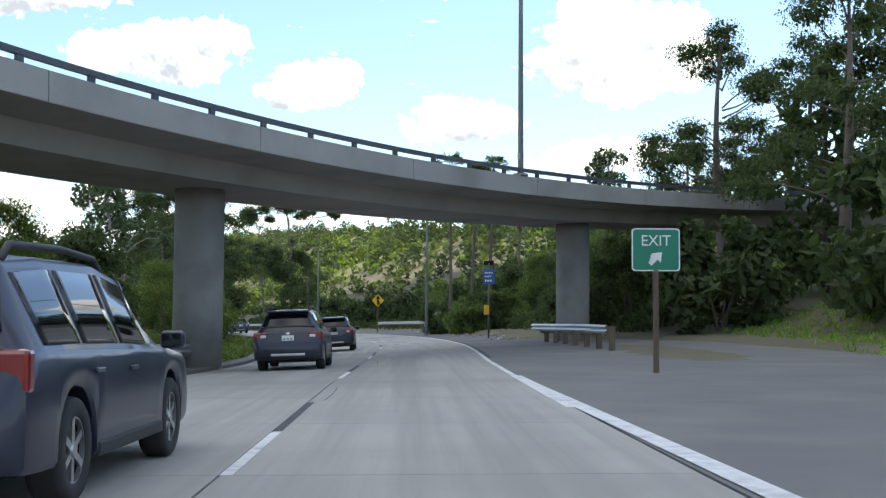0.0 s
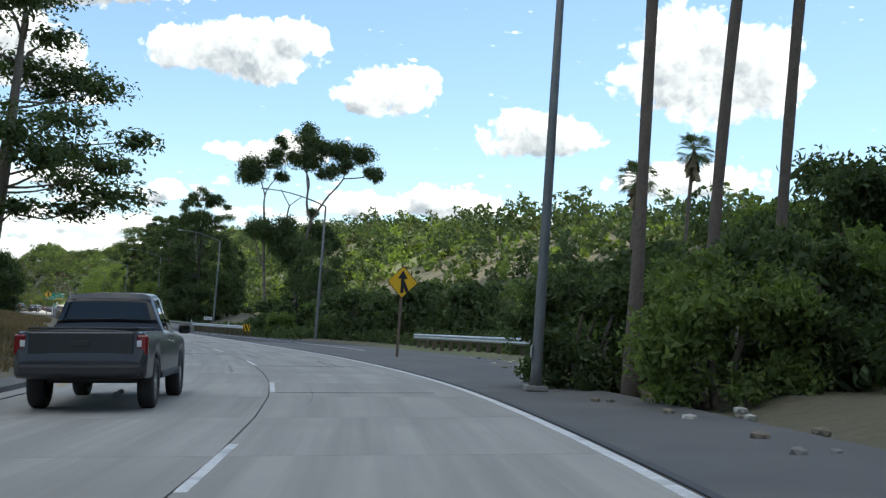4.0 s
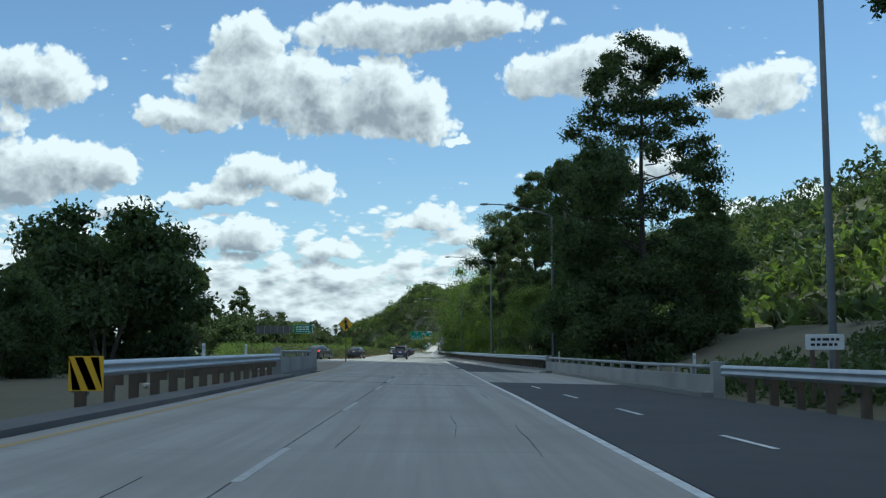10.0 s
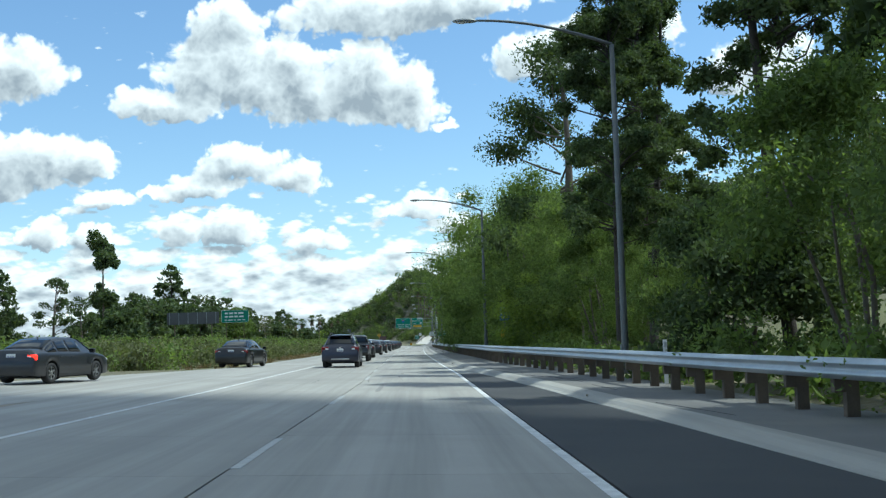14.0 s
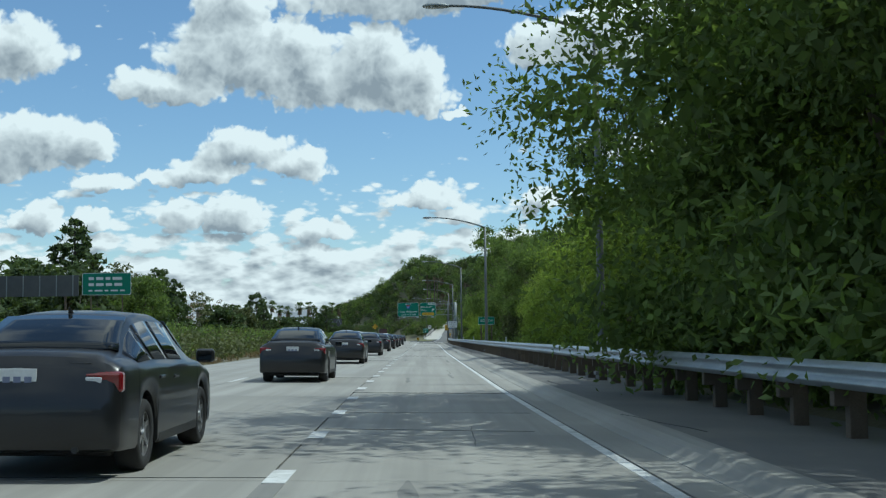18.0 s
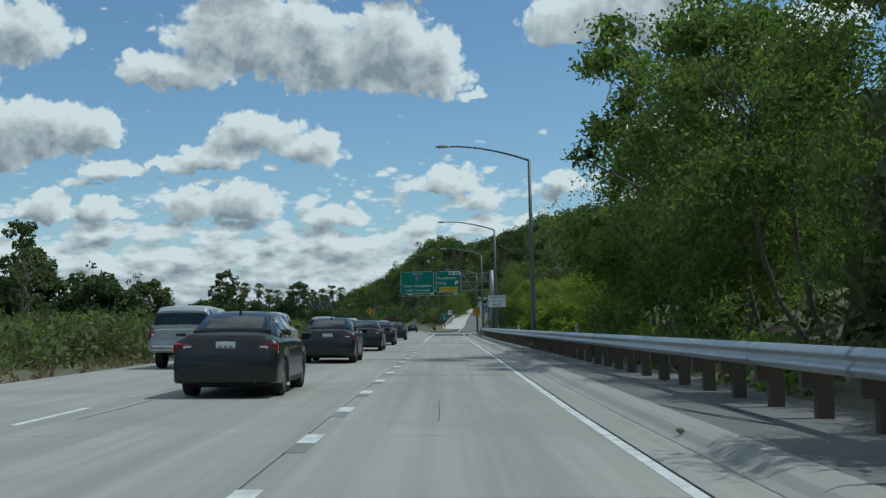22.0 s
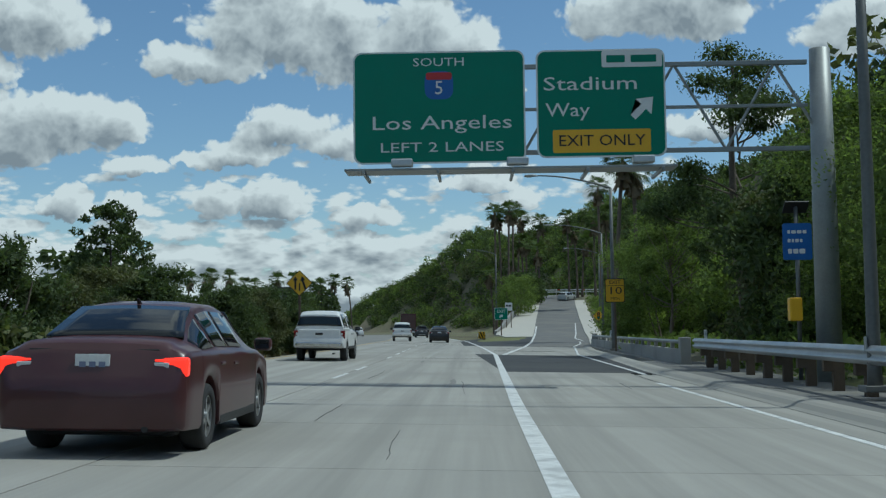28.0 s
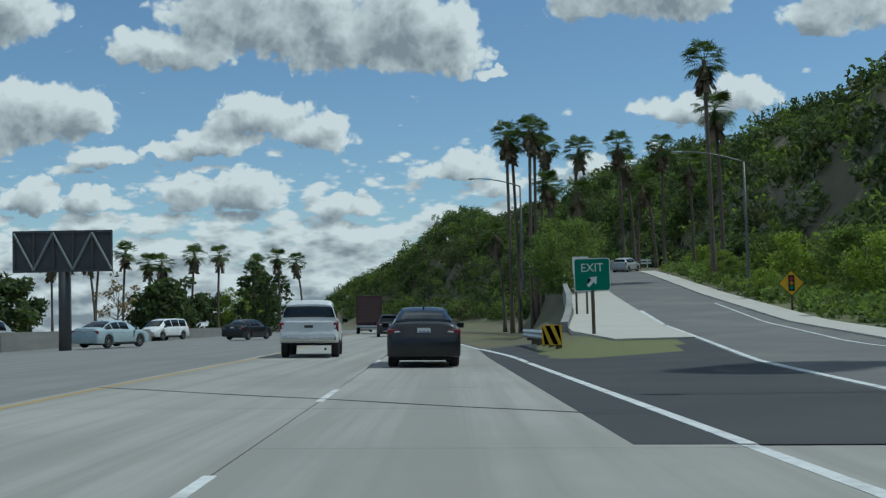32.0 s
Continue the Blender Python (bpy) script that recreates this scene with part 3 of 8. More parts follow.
def plan(s, u):
    """World x, y of the plan's point (s, u)."""
    if s >= 0:
        return u, s
    h = np.interp(s, _ss[::-1], _hd[::-1])
    return float(np.interp(s, _ss[::-1], _cx[::-1]) + u * math.cos(h)), float(np.interp(s, _ss[::-1], _cy[::-1]) + u * math.sin(h))


def base(s, u):
    """Height of the banked road plane."""
    return -np.tan(np.radians(lin(BANK, s))) * np.clip(u, -13, 8.5)


def head(s):
    return math.degrees(float(np.interp(s, _ss[::-1], _hd[::-1]))) if s < 0 else 0.0


def at(s, u, dz=0.0, turn=0.0):
    """The pose of a thing that stands at (s, u) and looks along the road."""
    x, y = plan(s, u)
    return pose(x, y, float(base(s, u)) + dz, 0, 0, head(s) + turn)


# ---- ground ----
TOE = [(-300, 20), (-140, 18), (-112, 15), (-95, 11), (-84, 8.0), (-55, 7.0), (-44, 9.5), (-20, 14), (10, 13), (50, 11.5), (95, 10), (140, 8.0), (165, 6.6), (222, 6.2), (400, 7.2), (420, 9), (455, 11.5), (480, 14.0), (560, 22), (700, 24), (790, 16), (900, -5), (1000, -38), (1130, -90), (1400, -200)]
CREST = [(-300, 150, 22), (-60, 120, 14), (60, 80, 16), (120, 80, 20), (180, 80, 24), (250, 86, 27), (320, 98, 33), (394, 108, 38), (500, 92, 40), (600, 78, 43), (713, 78, 42), (838, 64, 45), (960, 38, 47), (1050, 4, 50), (1110, -36, 30), (1180, -75, 14)]
RAMP = [(423, 1.9, 0.0), (451, 3.9, 0.0), (470, 5.0, 0.15), (490, 7.0, 0.9), (515, 9.2, 2.6), (545, 11.6, 4.9), (570, 13.4, 6.6), (600, 15.5, 8.0)]


def smooth(a):
    a = np.clip(a, 0, 1)
    return a * a * (3 - 2 * a)


def to_plan(x, y):
    """Plan coordinates of arrays of world points."""
    s, u = y.astype(float).copy(), x.astype(float).copy()
    m = y < 0
    if m.any():
        X, Y = x[m], y[m]
        best = np.full(X.shape, 1e9)
        bs, bu = np.zeros_like(X), np.zeros_like(X)
        for i in range(0, len(_ss), 2):
            dx, dy = X - _cx[i], Y - _cy[i]
            d = dx * dx + dy * dy
            k = d < best
            best[k] = d[k]
            c, n = math.cos(_hd[i]), math.sin(_hd[i])
            bs[k] = _ss[i] + (-dx[k] * n + dy[k] * c)
            bu[k] = dx[k] * c + dy[k] * n
        s[m], u[m] = bs, bu
    return s, u


_cr = np.array([(np.interp(t, np.arange(len(CREST)), [c[1] for c in CREST]), np.interp(t, np.arange(len(CREST)), [c[0] for c in CREST]), np.interp(t, np.arange(len(CREST)), [c[2] for c in CREST])) for t in np.linspace(0, len(CREST) - 1, 90)])


def ramp_z(y):
    return np.interp(y, [r[0] for r in RAMP], [r[2] for r in RAMP])


def ramp_x(y):
    return np.interp(y, [r[0] for r in RAMP], [r[1] for r in RAMP])


def terrain(x, y):
    x, y = np.asarray(x, float), np.asarray(y, float)
    s, u = to_plan(x, y)
    z = base(s, u) - 0.12
    # right: shoulder, bank, hill
    d = u - lin(TOE, s)
    z = z + 0.3 * smooth((d + 1.5) / 1.5) * (s < 470) + np.where(d > 0, np.minimum(d * 0.2, 2.6) * smooth(d / 8), 0)
    hill = np.zeros_like(z)
    for cx, cy, ch in _cr:
        w = np.clip(cx - 22, 55, 112)
        r = np.hypot(x - cx, y - cy)
        hill = np.maximum(hill, ch * smooth(1 - r / w))
    z = z + hill * (1 + 0.12 * np.sin(x * 0.05 + y * 0.031) * np.sin(y * 0.043 - x * 0.02)) * smooth((d - 4) / 30)
    # left: low mound with dry grass beside the bend, then flat
    e = lin(LEFT_EDGE, s) - u
    z = z + np.where((e > 0.6) & (s < 75), (1.0 * smooth((e - 1.2) / 7) + 0.5 * smooth((e - 8) / 15)) * smooth((44 - s) / 36), 0)
    z = z + np.where((e > 5) & (s > 165), 0.7 * smooth((e - 5) / 6) * smooth((s - 165) / 30) * smooth((428 - s) / 15), 0)
    # exit ramp
    rx, rz = ramp_x(y), ramp_z(y)
    near = smooth((x - (rx - 9)) / 4) * smooth((rx + 16 - x) / 8) * (y > 430) * smooth((650 - y) / 40)
    z = np.where(y > 430, z * (1 - near) + (rz - 0.12 + base(s, u) * (y < 470)) * near, z)
    # keep the roadway clear
    lo = np.where(s < 160, np.where(s > 70, -24.0, lin(LEFT_EDGE, s) - 0.3), lin(LEFT_EDGE, s) - 0.3)
    hi = np.where(s > 430, lin(MAIN_RIGHT, s) + 0.6, 5.0)
    inside = (u > lo) & (u < hi) & (s < 640)
    z = np.where(inside, base(s, u) - 0.12, z)
    return z


def ground_sheet():
    gx = np.concatenate((-np.geomspace(1900, 48, 26), np.arange(-45, 50, 1.0), np.geomspace(52, 1900, 40)))
    gy = np.concatenate((-np.geomspace(1900, 210, 12), np.arange(-200, 660, 2.5), np.geomspace(664, 2400, 30)))
    X, Y = np.meshgrid(gx, gy)
    Z = terrain(X.ravel(), Y.ravel())
    n, m = len(gx), len(gy)
    v = np.stack((X.ravel(), Y.ravel(), Z), 1)
    i = np.arange(n * m).reshape(m, n)
    f = np.stack((i[:-1, :-1], i[:-1, 1:], i[1:, 1:], i[1:, :-1]), -1).reshape(-1, 4)
    me = bpy.data.meshes.new("ground")
    me.vertices.add(len(v))
    me.vertices.foreach_set("co", v.ravel())
    me.loops.add(f.size)
    me.loops.foreach_set("vertex_index", f.ravel())
    me.polygons.add(len(f))
    me.polygons.foreach_set("loop_start", np.arange(0, f.size, 4))
    me.update(calc_edges=True)
    me.polygons.foreach_set("use_smooth", np.ones(len(f), bool))
    me.materials.append(mat("ground_cover", (0.16, 0.132, 0.085), (0.09, 0.092, 0.045), rough=0.95, scale=0.12, fine=5.0, bump=0.7, bdist=0.12, spread=0.35, stain=(0.16, 0.19, 0.05), stain_scale=0.02))
    return tagged(new("ground", me), "dry earth and grass verges rising to a hillside", "ground", kind="structure")


ground_sheet()


# ---- pavements ----
def ribbon(name, s0, s1, ul, ur, dz, thick, material, step=2.0, parent=None):
    """A slab between the offsets ul(s) and ur(s), its top dz over the road plane."""
    n = max(1, int(round((s1 - s0) / step)))
    vs, fs = [], []
    for i in range(n + 1):
        s = s0 + (s1 - s0) * i / n
        for k, f in enumerate((ul, ur)):
            u = f(s) if callable(f) else f
            x, y = plan(s, u)
            z = float(base(s, u)) + dz
            vs += [(x, y, z), (x, y, z - thick)]
    for i in range(n):
        a, b = i * 4, i * 4 + 4
        fs += [(a, a + 2, b + 2, b), (a + 1, a, b, b + 1), (a + 2, a + 3, b + 3, b + 2)]
    fs += [(0, 1, 3, 2), (n * 4, n * 4 + 2, n * 4 + 3, n * 4 + 1)]
    return mesh_ob(name, vs, fs, material, parent)


def f_of(table, off=0.0):
    return lambda s: float(lin(table, s)) + off


def road_structure(ob, label):
    return tagged(ob, label, "road", kind="structure")


road = road_structure(ribbon("road", -200, 640, f_of(LEFT_EDGE, 0.0), lambda s: float(lin(LINE_R, s)) if s < 423 else float(lin(MAIN_RIGHT, s)) + 0.3, -0.02, 0.3, M["tar"], 2.0), "grey concrete freeway lanes with tarred joints")
_k = 0
for lane, (fa, fb) in enumerate(((f_of(LEFT_EDGE, 0.01), f_of(LINE_C, -0.01)), (f_of(LINE_C, 0.01), f_of(LINE_L, -0.012)), (f_of(LINE_L, 0.012), f_of(LINE_R, -0.01)))):
    s = -160.0
    while s < 620:
        ln = 4.6 if lane and -150 < s < 480 else 9.2
        e = min(s + ln, 620)
        if lane == 2 and s > 418:
            break
        if lane == 1 and s > 418:
            fb = lambda t: float(lin(MAIN_RIGHT, t)) if t > 423 else float(lin(LINE_L, t))
        sl = ribbon("slab", s + 0.006, e - 0.006, fa, fb, 0.0, 0.12, M["concrete"], ln, road)
        if s < 0:                                # grain follows the bend
            turn = Matrix.Rotation(radians(head(s)), 4, "Z")
            sl.data.transform(turn.inverted())
            sl.matrix_world = turn
        s = e

# right-hand pavements, from the first exit to the second
road_structure(ribbon("shoulder_gore", -160, -88, f_of(LINE_R, 0.05), lambda s: 16.0 if s < -112 else 16 - (s + 112) * 0.42, -0.01, 0.3, M["asphalt_old"]), "worn grey asphalt apron beside the exit")
road_structure(ribbon("shoulder_bend", -88, -34, f_of(LINE_R, 0.05), lambda s: float(np.interp(s, [-88, -74, -60, -50, -34], [6.0, 5.6, 5.6, 7.5, 10.5])), -0.012, 0.3, M["asphalt_worn"]), "cracked grey asphalt shoulder")
road_structure(ribbon("shoulder_merge", -34, -14, f_of(LINE_R, 0.05), lambda s: float(np.interp(s, [-34, -14], [10.5, 10.8])), -0.012, 0.3, M["asphalt_worn"]), "patched asphalt shoulder at the merge")
road_structure(ribbon("merge_lane", -14, 65, f_of(LINE_R, 0.05), lambda s: float(np.interp(s, [-14, 20, 65], [10.8, 8.9, 8.2])), -0.008, 0.3, M["asphalt"]), "dark new asphalt merge lane")
road_structure(ribbon("bridge_deck", 65, 87, f_of(LINE_R, 0.05), f_of(RAIL_R, 0.2), -0.008, 0.3, M["concrete"]), "pale concrete bridge deck strip")
road_structure(ribbon("taper_lane", 87, 158, f_of(LINE_R, 0.05), f_of(CURB_R, 0.0), -0.008, 0.3, M["asphalt"]), "dark asphalt tapering away")
road_structure(ribbon("gutter", 150, 400, f_of(LINE_R, 0.05), f_of(CURB_R, 0.0), -0.006, 0.3, M["concrete"]), "pale concrete gutter strip")


def rolled_kerb(s0, s1, table):
    """A kerb with a sloping, rounded face."""
    prof = [(-0.24, -0.05), (-0.22, 0.002), (-0.12, 0.03), (-0.02, 0.09), (0.08, 0.118), (0.3, 0.126), (0.32, -0.1)]
    n, m = int((s1 - s0) / 2), len(prof)
    vs, fs = [], []
    for i in range(n + 1):
        q = s0 + (s1 - s0) * i / n
        u = float(lin(table, q))
        for o, z in prof:
            x, y = plan(q, u + o)
            vs.append((x, y, float(base(q, u + o)) + z))
    for i in range(n):
        for k in range(m - 1):
            fs.append((i * m + k, i * m + k + 1, i * m + m + k + 1, i * m + m + k))
    fs += [tuple(range(m)), tuple(range((n + 1) * m - 1, n * m - 1, -1))]
    return mesh_ob("kerb", vs, fs, M["concrete"])


road_structure(rolled_kerb(87, 452, CURB_R), "low rolled concrete kerb")
road_structure(ribbon("shoulder_path", 87, 410, f_of(CURB_R, 0.3), f_of(RAIL_R, 1.1), 0.12, 0.4, M["asphalt_old"]), "cracked asphalt shoulder inside the guardrail")
road_structure(ribbon("kerb_left", -130, 66, f_of(LEFT_EDGE, -0.75), f_of(LEFT_EDGE, 0.0), 0.1, 0.35, M["asphalt_worn"]), "grey rolled asphalt kerb")


# second exit: gore, exit lane, climbing ramp
def ramp_strip(name, y0, y1, xl, xr, dz, thick, material, step=3.0):
    n = max(1, int((y1 - y0) / step))
    vs, fs = [], []
    for i in range(n + 1):
        y = y0 + (y1 - y0) * i / n
        for f in (xl, xr):
            x = f(y)
            k = float(smooth((y - 448) / 25))
            wx = float(smooth((x - float(lin(MAIN_RIGHT, y))) / 3.4))
            z = (float(ramp_z(y)) + float(base(y, x)) * (1 - k) + float(base(y, 4.0)) * k) * wx + float(base(y, x)) * (1 - wx) + dz
            vs += [(x, y, z), (x, y, z - thick)]
    for i in range(n):
        a, b = i * 4, i * 4 + 4
        fs += [(a, a + 2, b + 2, b), (a + 1, a, b, b + 1), (a + 2, a + 3, b + 3, b + 2)]
    fs += [(0, 1, 3, 2), (n * 4, n * 4 + 2, n * 4 + 3, n * 4 + 1)]
    return mesh_ob(name, vs, fs, material)


def ramp_left(y):
    return float(np.interp(y, [423, 437, 452, 483, 515, 545, 570, 600], [-0.1, 1.0, 2.2, 4.5, 6.6, 8.7, 10.4, 12.4]))


def ramp_right(y):
    return float(np.interp(y, [400, 425, 451, 462, 475, 515, 545, 570, 600], [3.85, 4.3, 6.4, 8.0, 9.2, 12.0, 14.2, 16.2, 18.4]))


road_structure(ramp_strip("exit_lane", 423.05, 452, lambda y: float(lin(LINE_L, y)) + 0.03 if y < 423 else float(lin(MAIN_RIGHT, y)) + 0.012, lambda y: float(lin(CURB_R, min(y, 452))), -0.006, 0.3, M["concrete"]), "grey concrete exit lane")
road_structure(ramp_strip("exit_approach", 401, 423, lambda y: float(lin(LINE_L, y)) + 0.03, lambda y: float(lin(CURB_R, y)), 0.003, 0.3, M["asphalt"]), "dark asphalt patch before the bridge")
road_structure(ramp_strip("approach_wedge", 402, 424, lambda y: float(lin(LINE_L, y)) - float(np.interp(y, [402, 424], [0.05, 0.95])), lambda y: float(lin(LINE_L, y)) + 0.03, 0.002, 0.2, M["asphalt"]), "dark asphalt wedge beside the exit line")
road_structure(ramp_strip("gore_apron", 452.05, 487, lambda y: float(lin(MAIN_RIGHT, y)) - float(np.interp(y, [452, 476, 487], [1.0, 0.7, 0.1])), ramp_left, 0.002, 0.3, M["asphalt"]), "dark asphalt gore between the roads")
road_structure(ramp_strip("exit_ramp", 452.03, 600, ramp_left, ramp_right, -0.004, 0.35, M["asphalt_old"]), "grey asphalt ramp climbing to a side road")
road_structure(ramp_strip("ramp_walk", 480, 590, lambda y: ramp_left(y) - float(np.interp(y, [480, 487, 500, 590], [2.6, 4.0, 3.2, 1.6])), ramp_left, 0.05, 0.5, M["pale"]), "pale concrete strip along the ramp")
road_structure(ramp_strip("ramp_shoulder", 462, 560, ramp_right, lambda y: ramp_right(y) + 1.6, 0.06, 0.4, M["pale"]), "pale concrete shoulder of the ramp")

# left entrance road that joins, and the far carriageway
road_structure(ribbon("entrance_road", 72, 166, lambda s: float(np.interp(s, [72, 100, 132, 150, 166], [-22, -19, -16.0, -12.0, -8.9])), lambda s: float(np.interp(s, [72, 95, 112, 125, 147, 166], [-12.5, -11.0, -9.3, -7.8, -5.6, -4.6])), -0.014, 0.3, M["concrete"]), "pale concrete entrance road")
road_structure(ribbon("entrance_gore", 80, 147, lambda s: float(np.interp(s, [80, 95, 112, 125, 147], [-11.9, -11.0, -9.3, -7.8, -5.6])), lambda s: float(lin(LINE_C, s)) - 0.1, -0.02, 0.3, M["dirt"]), "sandy gore between road and entrance")
road_structure(ribbon("far_carriageway", 432, 640, lambda s: float(np.interp(s, [432, 640], [-36, -44])), lambda s: float(lin(LEFT_EDGE, s)) - 0.05, -0.03, 0.3, M["concrete_old"]), "opposite carriageway and median paving")


# ---- paint ----
def stripe(s0, s1, table, off, w, material, name="stripe", parent=None, dz=0.004, step=3.0):
    return ribbon(name, s0, s1, lambda s: float(lin(table, s)) + off - w / 2, lambda s: float(lin(table, s)) + off + w / 2, dz, 0.006, material, step, parent)


marks = tagged(stripe(-130, -14, LINE_R, -0.05, 0.13, M["white_paint"], "edge_marking"), "worn white edge line", "road marking", kind="structure")
stripe(-14, 395, LINE_R, -0.06, 0.12, M["white_paint"], "line", marks)
stripe(-160, -121, [(-160, 2.7), (-140, 2.25), (-121, 2.1)], 0.0, 0.24, M["white_paint"], "line", marks)
stripe(-110, -30, LINE_R, 0.12, 0.1, M["tar"], "seam", marks)
stripe(150, 395, CURB_R, -0.04, 0.025, M["tar"], "seam", marks)
stripe(-60, 96, LINE_C, 0.05, 0.13, M["yellow_paint"], "line", marks)
stripe(355, 620, LEFT_EDGE, 0.25, 0.12, M["yellow_paint"], "line", marks)
stripe(120, 168, LINE_C, 0.0, 0.1, M["white_paint"], "line", marks)
for s in (-152, -137, -121, -106, -91, -75, -62, -49, -36.5, -22, -8, 7.5, 19, 30, 42, 53.6, 62, 70.7, 82, 93, 105, 116.6, 128.3, 143.2, 153.6, 165):
    stripe(s, s + 3.5, LINE_L, 0.05, 0.1, M["faded_paint"] if s > -30 else M["white_paint"], "dash", marks)
    if s < -80:
        stripe(s + 3.7, s + 8.2, LINE_L, 0.05, 0.1, M["tar"], "dash", marks)
for s in np.arange(172.78, 352, 4.308):
    stripe(s, s + 0.95, LINE_L, 0.09, 0.2, M["white_paint"], "dash", marks)
    stripe(s - 0.9, s - 0.05, LINE_L, 0.09, 0.2, M["concrete_old"], "dash", marks)
for s in list(np.arange(176, 396, 14.63)) + [401, 414, 421, 427.5, 434.5, 447, 457.6, 472, 486, 500, 515, 530, 545, 560]:
    stripe(s, s + 3.0, LINE_C, 0.0, 0.1, M["white_paint"], "dash", marks)
stripe(352, 423, LINE_L, 0.0, 0.2, M["white_paint"], "gore_line", marks)
stripe(423, 452, MAIN_RIGHT, 0.0, 0.16, M["white_paint"], "gore_line", marks)
stripe(487, 620, MAIN_RIGHT, 0.0, 0.16, M["white_paint"], "gore_line", marks)
MERGE = [(-38, 6.0), (-24, 6.3), (-10, 6.0), (10, 5.1), (30, 4.55), (46, 4.1)]
stripe(-30, 22, MERGE, 0.0, 0.11, M["white_paint"], "line", marks)
for s in (26, 34, 42, 50, 58):
    stripe(s, s + 2.4, [(20, 4.75), (60, 3.9)], 0.0, 0.1, M["white_paint"], "dash", marks)


def ramp_line(f, y0, y1, w):
    o = ramp_strip("ramp_marking", y0, y1, lambda y: f(y) - w / 2, lambda y: f(y) + w / 2, 0.012, 0.02, M["white_paint"], 2.0)
    o.parent = marks
    return o


def gore_line():
    """The through lane's edge line where it runs over the asphalt gore."""
    vs, fs = [], []
    ys = np.arange(452.0, 487.1, 2.5)
    for y in ys:
        xl = float(lin(MAIN_RIGHT, y)) - float(np.interp(y, [452, 476, 487], [1.0, 0.7, 0.1]))
        xr = ramp_left(y)
        k = float(smooth((y - 448) / 25))
        wx = float(smooth((xr - float(lin(MAIN_RIGHT, y))) / 3.4))
        zl = float(base(y, xl))
        zr = (float(ramp_z(y)) + float(base(y, xr)) * (1 - k) + float(base(y, 4.0)) * k) * wx + float(base(y, xr)) * (1 - wx)
        for x in (float(lin(MAIN_RIGHT, y)) - 0.08, float(lin(MAIN_RIGHT, y)) + 0.08):
            z = zl + (zr - zl) * (x - xl) / (xr - xl) + 0.012
            vs += [(x, y, z), (x, y, z - 0.03)]
    for i in range(len(ys) - 1):
        a, b = i * 4, i * 4 + 4
        fs += [(a, a + 2, b + 2, b), (a + 1, a, b, b + 1), (a + 2, a + 3, b + 3, b + 2)]
    mesh_ob("gore_line", vs, fs, M["white_paint"], marks)


gore_line()
ramp_line(lambda y: ramp_left(y) + 0.15, 423, 500, 0.18)
ramp_line(lambda y: ramp_right(y) - 0.6 if y < 452 else ramp_right(y) - 0.8, 400, 470, 0.12)
ramp_line(lambda y: float(np.interp(y, [471, 476, 486, 505], [8.3, 8.0, 9.0, 10.6])), 471, 505, 0.12)


# transverse expansion joints sealed with tar
for s0, ua, ub, sk in ((450.6, -9.6, 4.6, 10.6), (341.5, -5.0, 2.4, 0.4), (214.0, -1.4, 2.0, 0.2)):
    n = 14
    vs, fs = [], []
    for i in range(n + 1):
        u = ua + (ub - ua) * i / n
        yy = s0 + sk * (ub - u) / (ub - ua) + 0.06 * math.sin(i * 1.9)
        w = 0.035 + 0.02 * math.sin(i * 2.7)
        vs += [(u, yy - w, float(base(s0, u)) + 0.006), (u, yy + w, float(base(s0, u)) + 0.006), (u, yy + w, float(base(s0, u)) - 0.01), (u, yy - w, float(base(s0, u)) - 0.01)]
    for i in range(n):
        for k in range(4):
            j = (k + 1) % 4
            fs.append((i * 4 + k, i * 4 + j, i * 4 + 4 + j, i * 4 + 4 + k))
    mesh_ob("tar_joint", vs, fs, M["tar"], road)


# cracks, patches and oil spots on the lanes
def crack(s0, u0, n, ds, du, w, seed, material, name="crack"):
    rnd = random.Random(seed)
    vs, fs = [], []
    s, u = s0, u0
    for i in range(n + 1):
        k = w * (0.5 + rnd.random()) * (0.3 if i in (0, n) else 1.0)
        nx, ny = (-ds, du) if abs(ds) > abs(du) else (ds, -du)
        L = math.hypot(ds, du)
        for sg in (-1, 1):
            x, y = plan(s + sg * k * abs(du) / L, u + sg * k * abs(ds) / L)
            vs += [(x, y, float(base(s, u)) + 0.005), (x, y, float(base(s, u)) - 0.01)]
        s += ds * rnd.uniform(0.6, 1.4)
        u += du * rnd.uniform(0.6, 1.4) + rnd.uniform(-1, 1) * 0.05 * abs(ds)
    for i in range(n):
        a, b = i * 4, i * 4 + 4
        fs += [(a, a + 2, b + 2, b), (a + 1, a, b, b + 1), (a + 2, a + 3, b + 3, b + 2)]
    return mesh_ob(name, vs, fs, material, road)


_r = random.Random(5)
for i in range(70):
    s = _r.uniform(-135, 440)
    mid = float(lin(LINE_L, s))
    u = mid + _r.uniform(-3.4, 3.2)
    if _r.random() < 0.6:
        crack(s, u, 8, _r.uniform(0.3, 0.7), _r.uniform(-0.02, 0.02), 0.004, i, M["tar"])
    else:
        crack(s, mid + 0.1, 7, _r.uniform(-0.05, 0.05), 0.42 if _r.random() < 0.6 else -0.42, 0.004, i, M["tar"])
for i in range(30):
    s = _r.uniform(-130, 440)
    u = float(lin(LINE_L, s)) + _r.choice((-2.9, -1.0, 0.95, 2.55)) + _r.uniform(-0.3, 0.3)
    crack(s, u, 7, _r.uniform(0.25, 0.9), 0.0, _r.uniform(0.03, 0.07), 200 + i, M["concrete_old"], "patch")
